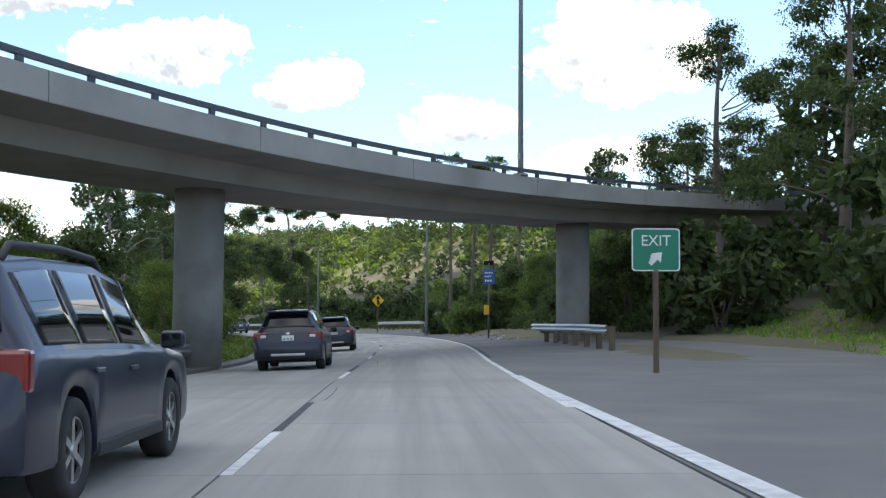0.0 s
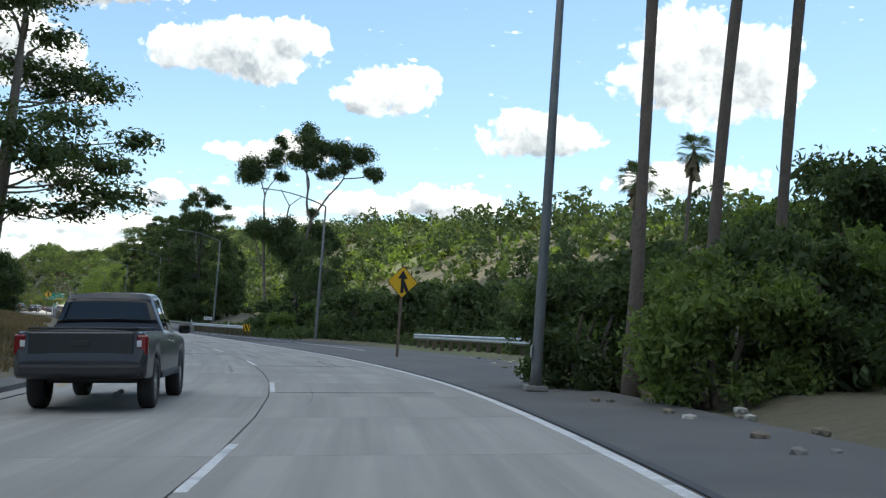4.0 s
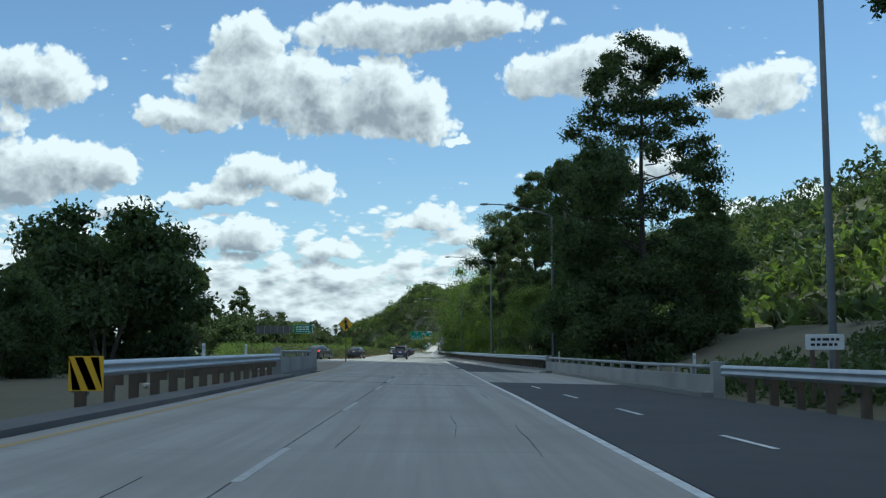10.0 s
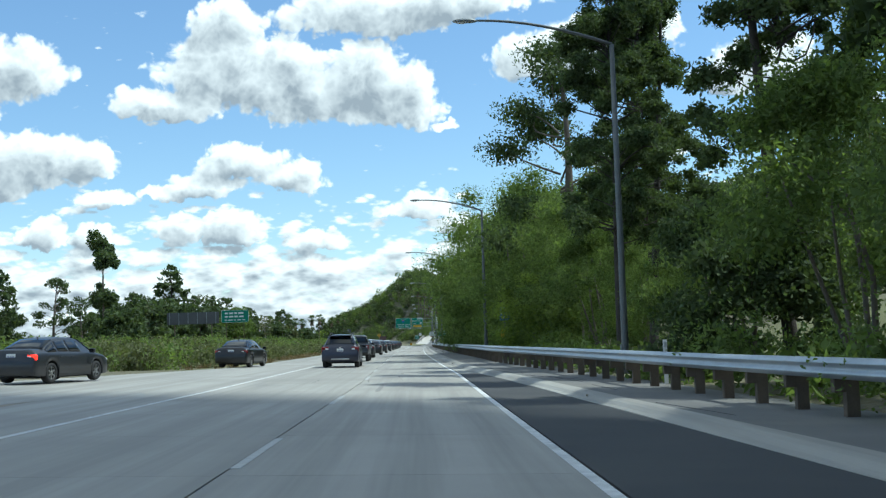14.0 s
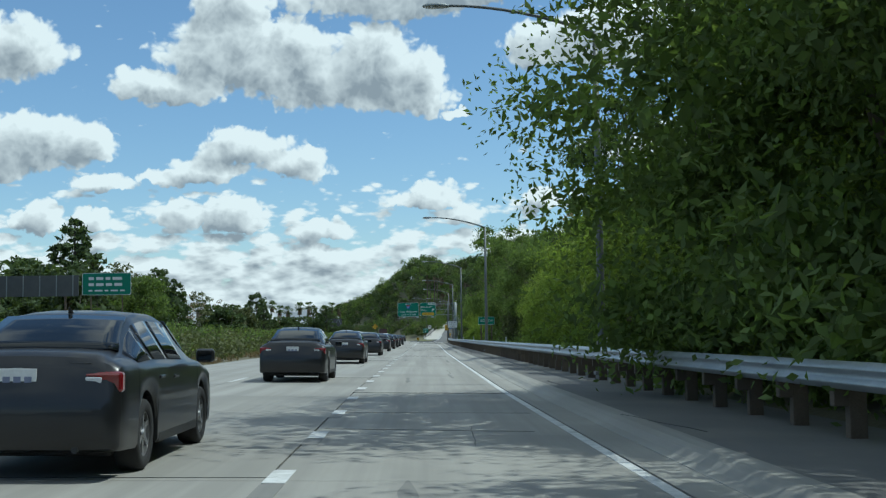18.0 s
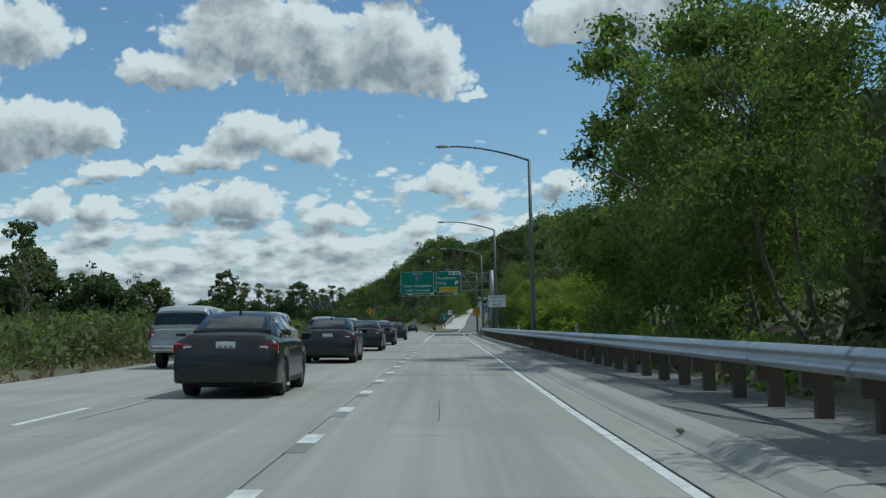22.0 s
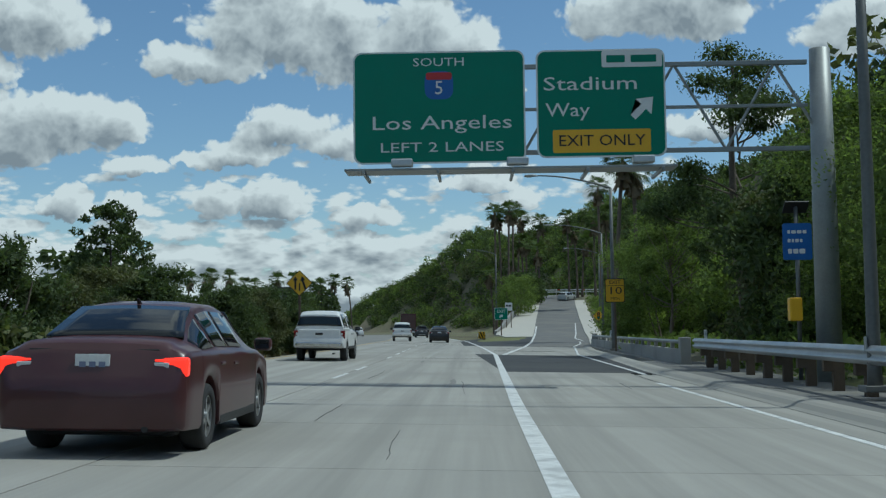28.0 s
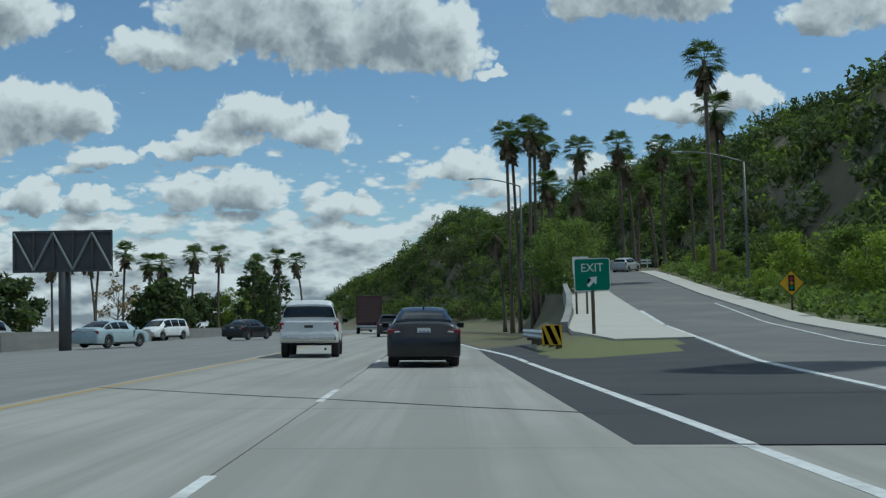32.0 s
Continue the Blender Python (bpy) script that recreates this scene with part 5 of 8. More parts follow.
def gantry():
    y0 = 393.2
    g = group_at("sign_gantry", pose(-3.9, y0, 0), "green overhead freeway signs on a steel cantilever", "gantry")
    zb = 4.75
    # left panel
    p = panel(g, 3.72, 2.45, 1.86, zb + 1.25, M["sign_green"], M["sign_white"], "panel", 0.0, "green panel for the through lanes")
    text_mesh("lettering", "SOUTH", 0.26, M["sign_white"], p, (0, -0.008, 0.98), 1.1)
    sh = part("shield", rounded_plate(0.62, 0.62, 0.2, 0.006, -0.008), M["sign_blue"], p)
    sh.location = (0, 0, 0.48)
    tp = part("shield_top", rounded_plate(0.56, 0.16, 0.05, 0.006, -0.012), M["sign_red"], sh)
    tp.location = (0, 0, 0.2)
    text_mesh("numeral", "5", 0.42, M["sign_white"], sh, (0, -0.016, -0.07))
    text_mesh("lettering", "Los Angeles", 0.42, M["sign_white"], p, (0.05, -0.008, -0.35), 3.0)
    text_mesh("lettering", "LEFT 2 LANES", 0.3, M["sign_white"], p, (0.05, -0.008, -0.88), 2.65)
    # right panel
    q = panel(g, 2.78, 2.35, 5.35, zb + 1.28, M["sign_green"], M["sign_white"], "panel", 0.0, "green panel for the exit lane")
    text_mesh("lettering", "Stadium", 0.42, M["sign_white"], q, (-0.22, -0.008, 0.42), 2.0)
    text_mesh("lettering", "Way", 0.42, M["sign_white"], q, (-0.72, -0.008, -0.15), 0.95)
    poly(arrow_pts(0.62, -45), -0.01, 0.004, M["sign_white"], "arrow", q, (0.9, 0, -0.1))
    t = part("number_tab", rounded_plate(1.3, 0.36, 0.04, 0.006, -0.008), M["sign_white"], q)
    t.location = (0.68, 0, 0.96)
    for k, w in ((-0.35, 0.4), (0.25, 0.55)):
        b = part("bar", rounded_plate(w, 0.16, 0.02, 0.004, -0.012), M["sign_green"], t)
        b.location = (k, 0, 0)
    e = part("exit_only_plate", rounded_plate(2.1, 0.5, 0.04, 0.006, -0.008), M["sign_yellow"], q, "yellow plate with black letters")
    e.location = (0.0, 0, -0.82)
    text_mesh("lettering", "EXIT ONLY", 0.34, M["sign_black"], e, (0, -0.014, 0), 1.85)
    # truss, walkway and lamps
    for z, w in ((zb + 0.3, 0.1), (zb + 2.2, 0.1), (zb + 1.25, 0.07)):
        part("chord", box_bm(9.8, w, w, (5.0, 0.45, z), 0.01), M["grey_paint"], g)
    for k in range(9):
        x = 0.4 + k * 1.1
        v = tube([(x, 0.45, zb + 0.3), (x + (0.55 if k % 2 else -0.55) * 0 + 1.1, 0.45, zb + 2.2)] if k % 2 else [(x, 0.45, zb + 2.2), (x + 1.1, 0.45, zb + 0.3)], 0.035, 6)
        mesh_ob("brace", *v, M["grey_paint"], g)
    part("walkway", box_bm(6.9, 0.75, 0.05, (3.35, -0.55, zb - 0.22), 0.008), M["grey_paint"], g, "steel mesh walkway under the panels")
    for k in range(5):
        part("bracket", box_bm(0.06, 1.5, 0.08, (0.3 + k * 1.55, -0.2, zb - 0.28), 0.01), M["grey_paint"], g)
    for x in (1.1, 3.5, 6.1):
        part("sign_light", box_bm(0.45, 0.28, 0.16, (x, -0.85, zb - 0.08), 0.03), M["steel"], g, "small floodlight for the panel")
    mesh_ob("column", *tube([(10.2, 0.5, -0.6), (10.2, 0.5, 4.0), (10.2, 0.5, zb + 2.5)], [0.28, 0.26, 0.22], 16), M["grey_paint"], g, "", True)
    return g


gantry()


def lane_sign():
    g = group_at("lane_sign", at(347.6, 4.5, 0.32), "white regulatory lane sign with black letters", "sign")
    post(g, 3.2, -0.1)
    p = panel(g, 1.32, 0.93, 0, 2.62, M["sign_white"], M["sign_black"])
    for z, tx, w in ((0.27, "RIGHT LANE", 0.98), (0.0, "MUST", 0.66), (-0.28, "EXIT", 0.54)):
        text_mesh("lettering", tx, 0.2, M["sign_black"], p, (0, -0.008, z), w)
    return g


lane_sign()


def speed_sign():
    g = group_at("exit_speed_sign", at(425, 5.55, 0.2), "yellow exit speed advisory sign", "sign")
    post(g, 3.4, 0.0)
    p = panel(g, 0.95, 1.16, 0, 2.95, M["sign_yellow"], M["sign_black"])
    text_mesh("lettering", "EXIT", 0.24, M["sign_black"], p, (0, -0.008, 0.4), 0.55)
    part("rule", box_bm(0.86, 0.004, 0.02, (0, -0.008, 0.24)), M["sign_black"], p)
    text_mesh("lettering", "10", 0.5, M["sign_black"], p, (0, -0.008, -0.02), 0.56)
    text_mesh("lettering", "MPH", 0.2, M["sign_black"], p, (0, -0.008, -0.4), 0.42)
    return g


speed_sign()


def bars(p, w, rows, material, x0=0.0):
    """Illegible lines of writing."""
    for z, n, hh in rows:
        x = -w / 2
        rnd = random.Random(int(z * 100) + n)
        while x < w / 2 - 0.08:
            k = min(rnd.uniform(0.1, 0.3) * w, w / 2 - x)
            b = part("bar", rounded_plate(k, hh, hh * 0.2, 0.004, -0.01), material, p)
            b.location = (x0 + x + k / 2, 0, z)
            x += k + 0.06 * w


def call_box(s, u, dz, zc=3.1, turn=0.0):
    g = group_at("call_box", at(s, u, dz, turn), "blue call box sign and yellow box on a pole", "call box", "roadside call boxes")
    mesh_ob("pole", *tube([(0, 0.05, 0), (0, 0.05, zc + 0.75)], 0.045, 8), M["pole"], g, "", True)
    p = panel(g, 0.6, 0.76, 0, zc, M["sign_blue"], M["sign_blue"])
    bars(p, 0.4, [(0.2, 1, 0.07), (0.02, 2, 0.07), (-0.2, 3, 0.1)], M["sign_white"])
    part("box", box_bm(0.26, 0.22, 0.48, (-0.12, -0.1, 1.45), 0.03), M["sign_yellow"], g, "yellow emergency telephone box")
    sp = part("solar_panel", box_bm(0.5, 0.03, 0.32, (0, 0, 0), 0.006), M["sign_black"], g, "dark solar panel")
    sp.matrix_local = pose(0, 0.05, zc + 0.72, 50, 0, 0)
    return g


call_box(-87.2, 4.4, 0.1, 3.15, -3)
call_box(173.8, 6.3, 0.2, 2.6)


def guide_sign(name, s, u, zc, w, h, rows, label, dz=0.0, turn=0.0, material="sign_green"):
    g = group_at(name, at(s, u, dz, turn), label, "sign")
    for x in (-w * 0.32, w * 0.32):
        post(g, zc, x, 0.1, 0.07)
    p = panel(g, w, h, 0, zc, M[material], M["sign_white"])
    bars(p, w * 0.74, rows, M["sign_white"])
    return g


guide_sign("guide_sign", 294, -28.3, 6.1, 4.4, 2.0, [(0.5, 1, 0.26), (-0.05, 2, 0.26), (-0.6, 3, 0.14)], "green guide sign beyond the hedge")
g_ = group_at("advance_sign", at(294.6, -35.2, 0), "dark weathered back of a long sign", "sign")
for x in (-3, 3):
    post(g_, 6, x, 0.16, 0.14)
part("panel", box_bm(8.4, 0.08, 1.9, (0, 0, 6.0), 0.01), M["sign_back"], g_)
for k in range(6):
    part("rib", box_bm(0.08, 0.06, 1.9, (-3.8 + k * 1.5, -0.07, 6.0), 0.01), M["grey_paint"], g_)
g_ = guide_sign("route_sign", 272.3, 4.85, 2.25, 1.18, 0.56, [], "green south sign half hidden by leaves", 0.15)
text_mesh("lettering", "SOUTH", 0.26, M["sign_white"], [c for c in g_.children if c.name.startswith("panel")][0], (0, -0.008, 0), 0.86)
g_ = guide_sign("bridge_name_sign", 46, 9.3, 1.4, 0.9, 0.36, [(0.06, 1, 0.06), (-0.06, 2, 0.06)], "small white name plate on posts", 0.1, 0, "sign_white")
for c in g_.children_recursive:
    if c.name.startswith("bar"):
        c.data.materials[0] = M["sign_black"]
g_ = guide_sign("route_marker", 498, 2.6, 2.6, 0.8, 0.9, [(0.1, 3, 0.24)], "small white marker sign beside the ramp", 1.2, 0, "sign_white")
for c in g_.children_recursive:
    if c.name.startswith("bar"):
        c.data.materials[0] = M["sign_black"]
call_box(392.5, 5.35, 0.2, 2.85)


def billboard():
    g = group_at("billboard", pose(-23.4, 500, 0, 0, 0, 8), "back of a roadside billboard on a steel post", "billboard")
    mesh_ob("post", *tube([(0, 0.6, 0), (0, 0.6, 5.0)], 0.32, 14), M["sign_back"], g, "", True)
    part("board", box_bm(4.8, 0.2, 2.0, (0, 0.35, 5.3), 0.02), M["sign_back"], g, "dark sheeted back")
    for z in (4.3, 6.3):
        part("rail", box_bm(4.9, 0.12, 0.12, (0, 0.12, z), 0.01), M["sign_back"], g)
    for k in range(6):
        part("upright", box_bm(0.12, 0.1, 2.0, (-2.4 + k * 0.96, 0.15, 5.3), 0.01), M["sign_back"], g)
    for k in range(5):
        x = -2.4 + k * 0.96
        z0, z1 = (4.35, 6.25) if k % 2 else (6.25, 4.35)
        mesh_ob("brace", *tube([(x, 0.1, z0), (x + 0.96, 0.1, z1)], 0.07, 6), M["grey_paint"], g)
    return g


billboard()


# delineator posts
def delineator(s, u, dz=0.15):
    g = group_at("marker_post", at(s, u, dz), "slim pale marker post with reflector", "marker post", "marker posts")
    part("shaft", box_bm(0.1, 0.04, 1.1, (0, 0, 0.55), 0.01), M["sign_white"], g)
    part("reflector", box_bm(0.07, 0.01, 0.12, (0, -0.026, 0.98), 0.003), M["steel"], g)
    return g


for s, u in ((34.5, 9.7), (58, 9.1), (92, 8.6), (134, 7.2), (222, 5.4), (262, 5.5), (309, 5.6), (346, 5.9), (376, 6.0), (408, 6.5), (444, 7.6), (448, 8.0), (56, -6.8), (64, -6.7)):
    delineator(s, u)

# ---- plants ----
def leaf_cloud(rng, centres, radii, per, size, droop=0.0, long=1.6, flat=1.0, fine=False):
    """Leaf blades (two triangles each) scattered through clumps; fine: a core of broad blades in a shell of small ones."""
    C, N, K = [], [], []
    for c, r in zip(centres, radii):
        n = max(6, int(per * r ** 1.6))
        for m, r0, r1, k in (((int(n * 0.55), 0.15, 0.8, 1.05), (int(n * 1.1), 0.6, 1.2, 0.55)) if fine else ((n, 0.53, 1.05, 1.0),)):
            d = rng.normal(size=(m, 3))
            d /= np.linalg.norm(d, axis=1)[:, None]
            C.append(np.asarray(c) + d * (r * rng.uniform(r0, r1, m))[:, None] * np.array([1, 1, 0.78 * flat]))
            N.append(d)
            K.append(np.full(m, k))
    C, N, K = np.concatenate(C), np.concatenate(N), np.concatenate(K)[:, None]
    n = len(C)
    a = rng.normal(size=(n, 3)) + N * 0.5
    a[:, 2] -= droop * 2
    a /= np.linalg.norm(a, axis=1)[:, None]
    b = np.cross(a, rng.normal(size=(n, 3)))
    b /= np.linalg.norm(b, axis=1)[:, None]
    L = size * K * rng.uniform(0.6, 1.4, n)[:, None] * long
    W = size * K * rng.uniform(0.5, 1.0, n)[:, None] * 0.5
    k = np.cross(a, b) * L * 0.12
    v = np.stack((C - a * L * 0.5, C + b * W + k, C + a * L * 0.5, C - b * W + k), 1).reshape(-1, 3)
    f = np.arange(n * 4).reshape(n, 4)
    return v, f


def quad_mesh(name, v, f, material):
    me = bpy.data.meshes.new(name)
    me.vertices.add(len(v))
    me.vertices.foreach_set("co", np.asarray(v, np.float32).ravel())
    k = f.shape[1]
    me.loops.add(f.size)
    me.loops.foreach_set("vertex_index", f.ravel().astype(np.int32))
    me.polygons.add(len(f))
    me.polygons.foreach_set("loop_start", np.arange(0, f.size, k, dtype=np.int32))
    me.update(calc_edges=True)
    me.materials.append(material)
    return me


def limb(rng, a, b, r0, r1, sag=0.12, n=5, sides=6):
    a, b = np.asarray(a, float), np.asarray(b, float)
    d = np.linalg.norm(b - a)
    pts, rr = [], []
    off = rng.normal(size=3) * d * sag
    for i in range(n + 1):
        t = i / n
        pts.append(tuple(a + (b - a) * t + off * math.sin(math.pi * t) * (1 if 0 < i < n else 0)))
        rr.append(r0 + (r1 - r0) * t)
    return tube(pts, rr, sides, False)


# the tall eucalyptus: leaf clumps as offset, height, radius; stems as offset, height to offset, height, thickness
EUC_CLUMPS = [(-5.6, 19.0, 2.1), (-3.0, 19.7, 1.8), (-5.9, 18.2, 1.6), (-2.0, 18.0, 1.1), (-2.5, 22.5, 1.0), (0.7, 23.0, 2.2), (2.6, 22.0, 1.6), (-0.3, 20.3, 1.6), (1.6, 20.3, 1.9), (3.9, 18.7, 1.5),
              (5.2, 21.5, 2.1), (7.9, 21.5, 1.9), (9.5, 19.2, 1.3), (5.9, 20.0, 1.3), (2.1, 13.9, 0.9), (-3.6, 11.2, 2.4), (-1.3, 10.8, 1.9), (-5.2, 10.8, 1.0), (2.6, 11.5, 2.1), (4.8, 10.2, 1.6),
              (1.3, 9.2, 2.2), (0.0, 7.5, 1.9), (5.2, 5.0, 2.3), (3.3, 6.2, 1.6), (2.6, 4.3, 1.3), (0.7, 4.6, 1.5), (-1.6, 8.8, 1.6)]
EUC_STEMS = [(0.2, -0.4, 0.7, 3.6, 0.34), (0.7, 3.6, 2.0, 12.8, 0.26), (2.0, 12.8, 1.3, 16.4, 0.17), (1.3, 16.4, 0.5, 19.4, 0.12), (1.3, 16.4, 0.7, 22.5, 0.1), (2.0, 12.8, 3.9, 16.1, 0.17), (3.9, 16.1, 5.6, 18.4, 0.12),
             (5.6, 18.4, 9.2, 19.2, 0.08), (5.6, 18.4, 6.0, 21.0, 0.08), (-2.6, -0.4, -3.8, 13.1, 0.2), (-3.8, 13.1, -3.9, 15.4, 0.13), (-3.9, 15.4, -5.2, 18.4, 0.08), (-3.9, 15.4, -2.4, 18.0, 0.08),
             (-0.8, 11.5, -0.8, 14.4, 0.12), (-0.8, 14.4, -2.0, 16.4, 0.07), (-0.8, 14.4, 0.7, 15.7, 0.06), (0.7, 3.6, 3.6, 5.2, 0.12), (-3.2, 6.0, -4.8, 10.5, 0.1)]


def tree_meshes(name, seed, kind, h, spread, leaf, bark, per=150, size=0.3, fine=False):
    """Trunk and crown of one plant of height h."""
    rng = np.random.default_rng(seed)
    wood, cen, rad = [], [], []
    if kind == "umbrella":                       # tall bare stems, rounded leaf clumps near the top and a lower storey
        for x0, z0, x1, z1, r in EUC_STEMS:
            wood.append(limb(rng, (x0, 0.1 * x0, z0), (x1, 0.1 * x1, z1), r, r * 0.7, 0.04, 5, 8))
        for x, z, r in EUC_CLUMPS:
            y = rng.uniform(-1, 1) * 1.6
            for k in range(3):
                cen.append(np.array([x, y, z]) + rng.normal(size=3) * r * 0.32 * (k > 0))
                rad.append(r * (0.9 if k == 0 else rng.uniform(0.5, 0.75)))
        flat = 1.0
    elif kind == "pine":                         # straight bare trunk, thin layered sprays with sky between them
        wood.append(limb(rng, (0, 0, -0.3), (rng.normal() * 0.02 * h, rng.normal() * 0.02 * h, h * 0.97), 0.24, 0.05, 0.01, 9, 9))
        for j in range(64):
            t = rng.uniform(0.34, 1.0)
            w = spread * 0.5 * (1.05 - 0.7 * max(0.0, t - 0.5) / 0.5) * rng.uniform(0.25, 1.0)
            ang = rng.uniform(0, 2 * math.pi)
            e = np.array([math.cos(ang) * w, math.sin(ang) * w, h * t + rng.uniform(-0.2, 0.5)])
            wood.append(limb(rng, (0, 0, h * t * 0.95), e, 0.05, 0.012, 0.12, 4, 4))
            for k in range(2):
                cen.append(e + rng.normal(size=3) * np.array([0.5, 0.5, 0.2]))
                rad.append(rng.uniform(0.06, 0.11) * spread)
        flat = 0.95
    elif kind == "tall":                         # eucalyptus or pine: clear stem, layered irregular clumps
        lean = rng.normal(size=2) * 0.04 * h
        wood.append(limb(rng, (0, 0, -0.3), (lean[0], lean[1], h * 0.93), 0.03 * h * 0.75, 0.05, 0.03, 9, 9))
        for j in range(26):
            t = rng.uniform(0.3, 1.0)
            w = spread * (0.5 if t < 0.55 else 0.45 - 0.3 * (t - 0.55) / 0.45) * rng.uniform(0.5, 1.15)
            ang = rng.uniform(0, 2 * math.pi)
            e = np.array([lean[0] * t + math.cos(ang) * w, lean[1] * t + math.sin(ang) * w, h * (t * 0.95 + 0.02)])
            wood.append(limb(rng, (lean[0] * t, lean[1] * t, h * t * 0.86), e, 0.06, 0.02, 0.1, 4, 5))
            cen.append(e)
            rad.append(rng.uniform(0.1, 0.18) * spread)
        flat = 0.7
    elif kind == "cone":                         # dense dark evergreen with a ragged outline down to the ground
        wood.append(limb(rng, (0, 0, -0.3), (0, 0, h * 0.96), 0.28, 0.04, 0.01, 8, 8))
        for j in range(170):
            t = rng.uniform(0.04, 0.99)
            w = spread * 0.5 * (1 - t ** 4) ** 0.7 * (0.8 + 0.2 * min(1.0, t / 0.3)) * rng.uniform(0.2, 1.0) ** 0.5 + 0.1
            ang = rng.uniform(0, 2 * math.pi)
            e = np.array([math.cos(ang) * w, math.sin(ang) * w, h * t])
            cen.append(e)
            rad.append((0.07 + 0.045 * (1 - t)) * spread * rng.uniform(0.7, 1.25))
            if j % 4 == 0:
                wood.append(limb(rng, (0, 0, h * t * 0.9), e, 0.05, 0.015, 0.1, 3, 4))
        flat = 0.8
    elif kind == "airy":                         # thin feathery tree
        lean = rng.normal(size=2) * 0.05 * h
        wood.append(limb(rng, (0, 0, -0.3), (lean[0], lean[1], h * 0.6), 0.16, 0.06, 0.05, 6, 7))
        for j in range(24):
            ang = rng.uniform(0, 2 * math.pi)
            t = rng.uniform(0.35, 1.0)
            w = spread * 0.5 * math.sqrt(max(0.05, 1 - (2 * t - 1.25) ** 2)) * rng.uniform(0.4, 1.0)
            e = np.array([lean[0] + math.cos(ang) * w, lean[1] + math.sin(ang) * w, h * t])
            wood.append(limb(rng, (lean[0] * 0.8, lean[1] * 0.8, h * min(0.58, t * 0.7)), e, 0.05, 0.012, 0.12, 4, 4))
            cen.append(e)
            rad.append(rng.uniform(0.09, 0.16) * spread)
        flat = 0.8
        per = per * 0.5
    else:                                        # round broadleaf or shrub, leafy to the ground
        for k in range(4):
            ang = rng.uniform(0, 2 * math.pi)
            wood.append(limb(rng, (0.1 * math.cos(ang), 0.1 * math.sin(ang), -0.3), (math.cos(ang) * spread * 0.25, math.sin(ang) * spread * 0.25, h * 0.7), 0.1, 0.03, 0.08, 5, 6))
        for j in range(46):
            ang, t = rng.uniform(0, 2 * math.pi), rng.uniform(0.06, 0.97)
            w = spread * 0.5 * math.sqrt(max(0.08, 1 - (1.7 * t - 0.75) ** 2)) * rng.uniform(0.45, 1.0)
            cen.append(np.array([math.cos(ang) * w, math.sin(ang) * w, h * t]))
            rad.append(rng.uniform(0.11, 0.2) * spread)
        flat = 0.85
    v, f = leaf_cloud(rng, cen, rad, per, size, droop=0.35 if kind in ("tall", "umbrella") else 0.1, flat=flat, fine=fine)
    wv, wf = merge(*wood)
    tm = bpy.data.meshes.new("trunk")
    tm.from_pydata(wv, [], wf)
    tm.polygons.foreach_set("use_smooth", [True] * len(tm.polygons))
    tm.materials.append(bark)
    return tm, quad_mesh("crown", v, f, leaf)


def palm_meshes(seed, h):
    rng = np.random.default_rng(seed)
    bend = rng.normal(size=2) * 0.03 * h
    pts = [(bend[0] * t * t, bend[1] * t * t, h * t) for t in np.linspace(-0.02, 1, 12)]
    tv, tf = tube(pts, [0.24 - 0.11 * min(1, k / 3) + (0.01 if k % 2 else 0) for k in range(12)], 10)
    top = np.array([bend[0], bend[1], h])
    V, Fq, DV, DF = [], [], [], []
    for j in range(44):
        ang = rng.uniform(0, 2 * math.pi)
        el = rng.uniform(-0.75, 1.2)
        d = np.array([math.cos(ang) * math.cos(el), math.sin(ang) * math.cos(el), math.sin(el)])
        stem = rng.uniform(0.7, 1.0)
        c = top + d * stem
        side = np.cross(d, (0, 0, 1))
        side /= np.linalg.norm(side)
        nrm = np.cross(side, d)
        for k in range(11):
            a = (k - 5) * 0.24
            q = d * math.cos(a) + side * math.sin(a)
            L = rng.uniform(0.75, 1.0)
            w = np.cross(q, nrm) * 0.045
            tip = c + q * L - np.array([0, 0, 0.28 * L * L])
            mid = c + q * L * 0.55
            o = len(V)
            V += [c, mid + w, tip, mid - w]
            Fq.append((o, o + 1, o + 2, o + 3))
        o = len(V)
        w = side * 0.02
        V += [top - w, top + w, c + w, c - w]
        Fq.append((o, o + 1, o + 2, o + 3))
    for j in range(46):                          # skirt of dead leaves
        ang = rng.uniform(0, 2 * math.pi)
        z = -rng.uniform(0.1, 2.3)
        c = top + np.array([math.cos(ang) * 0.2, math.sin(ang) * 0.2, z * 0.6])
        o = np.array([math.cos(ang), math.sin(ang), 0]) * rng.uniform(0.25, 0.6)
        s = np.array([-math.sin(ang), math.cos(ang), 0]) * rng.uniform(0.12, 0.28)
        e = c + o + np.array([0, 0, -rng.uniform(0.5, 1.1)])
        i = len(DV)
        DV += [c - s * 0.3, c + s * 0.3, e + s, e - s]
        DF.append((i, i + 1, i + 2, i + 3))
    tm = bpy.data.meshes.new("trunk")
    tm.from_pydata(tv, [], tf)
    tm.polygons.foreach_set("use_smooth", [True] * len(tm.polygons))
    tm.materials.append(M["palm_bark"])
    return tm, quad_mesh("fronds", np.array(V), np.array(Fq), M["leaf_palm"]), quad_mesh("dead_fronds", np.array(DV), np.array(DF), M["dead_leaf"])


STOCK = {}


def stock(key, seed, kind, h, spread, leaf, bark, per=150, size=0.3):
    STOCK[key] = tree_meshes(key, seed, kind, h, spread, leaf, bark, per, size, True)
    STOCK[key + "_far"] = tree_meshes(key, seed, kind, h, spread, leaf, bark, per * 0.26, size * 1.75)


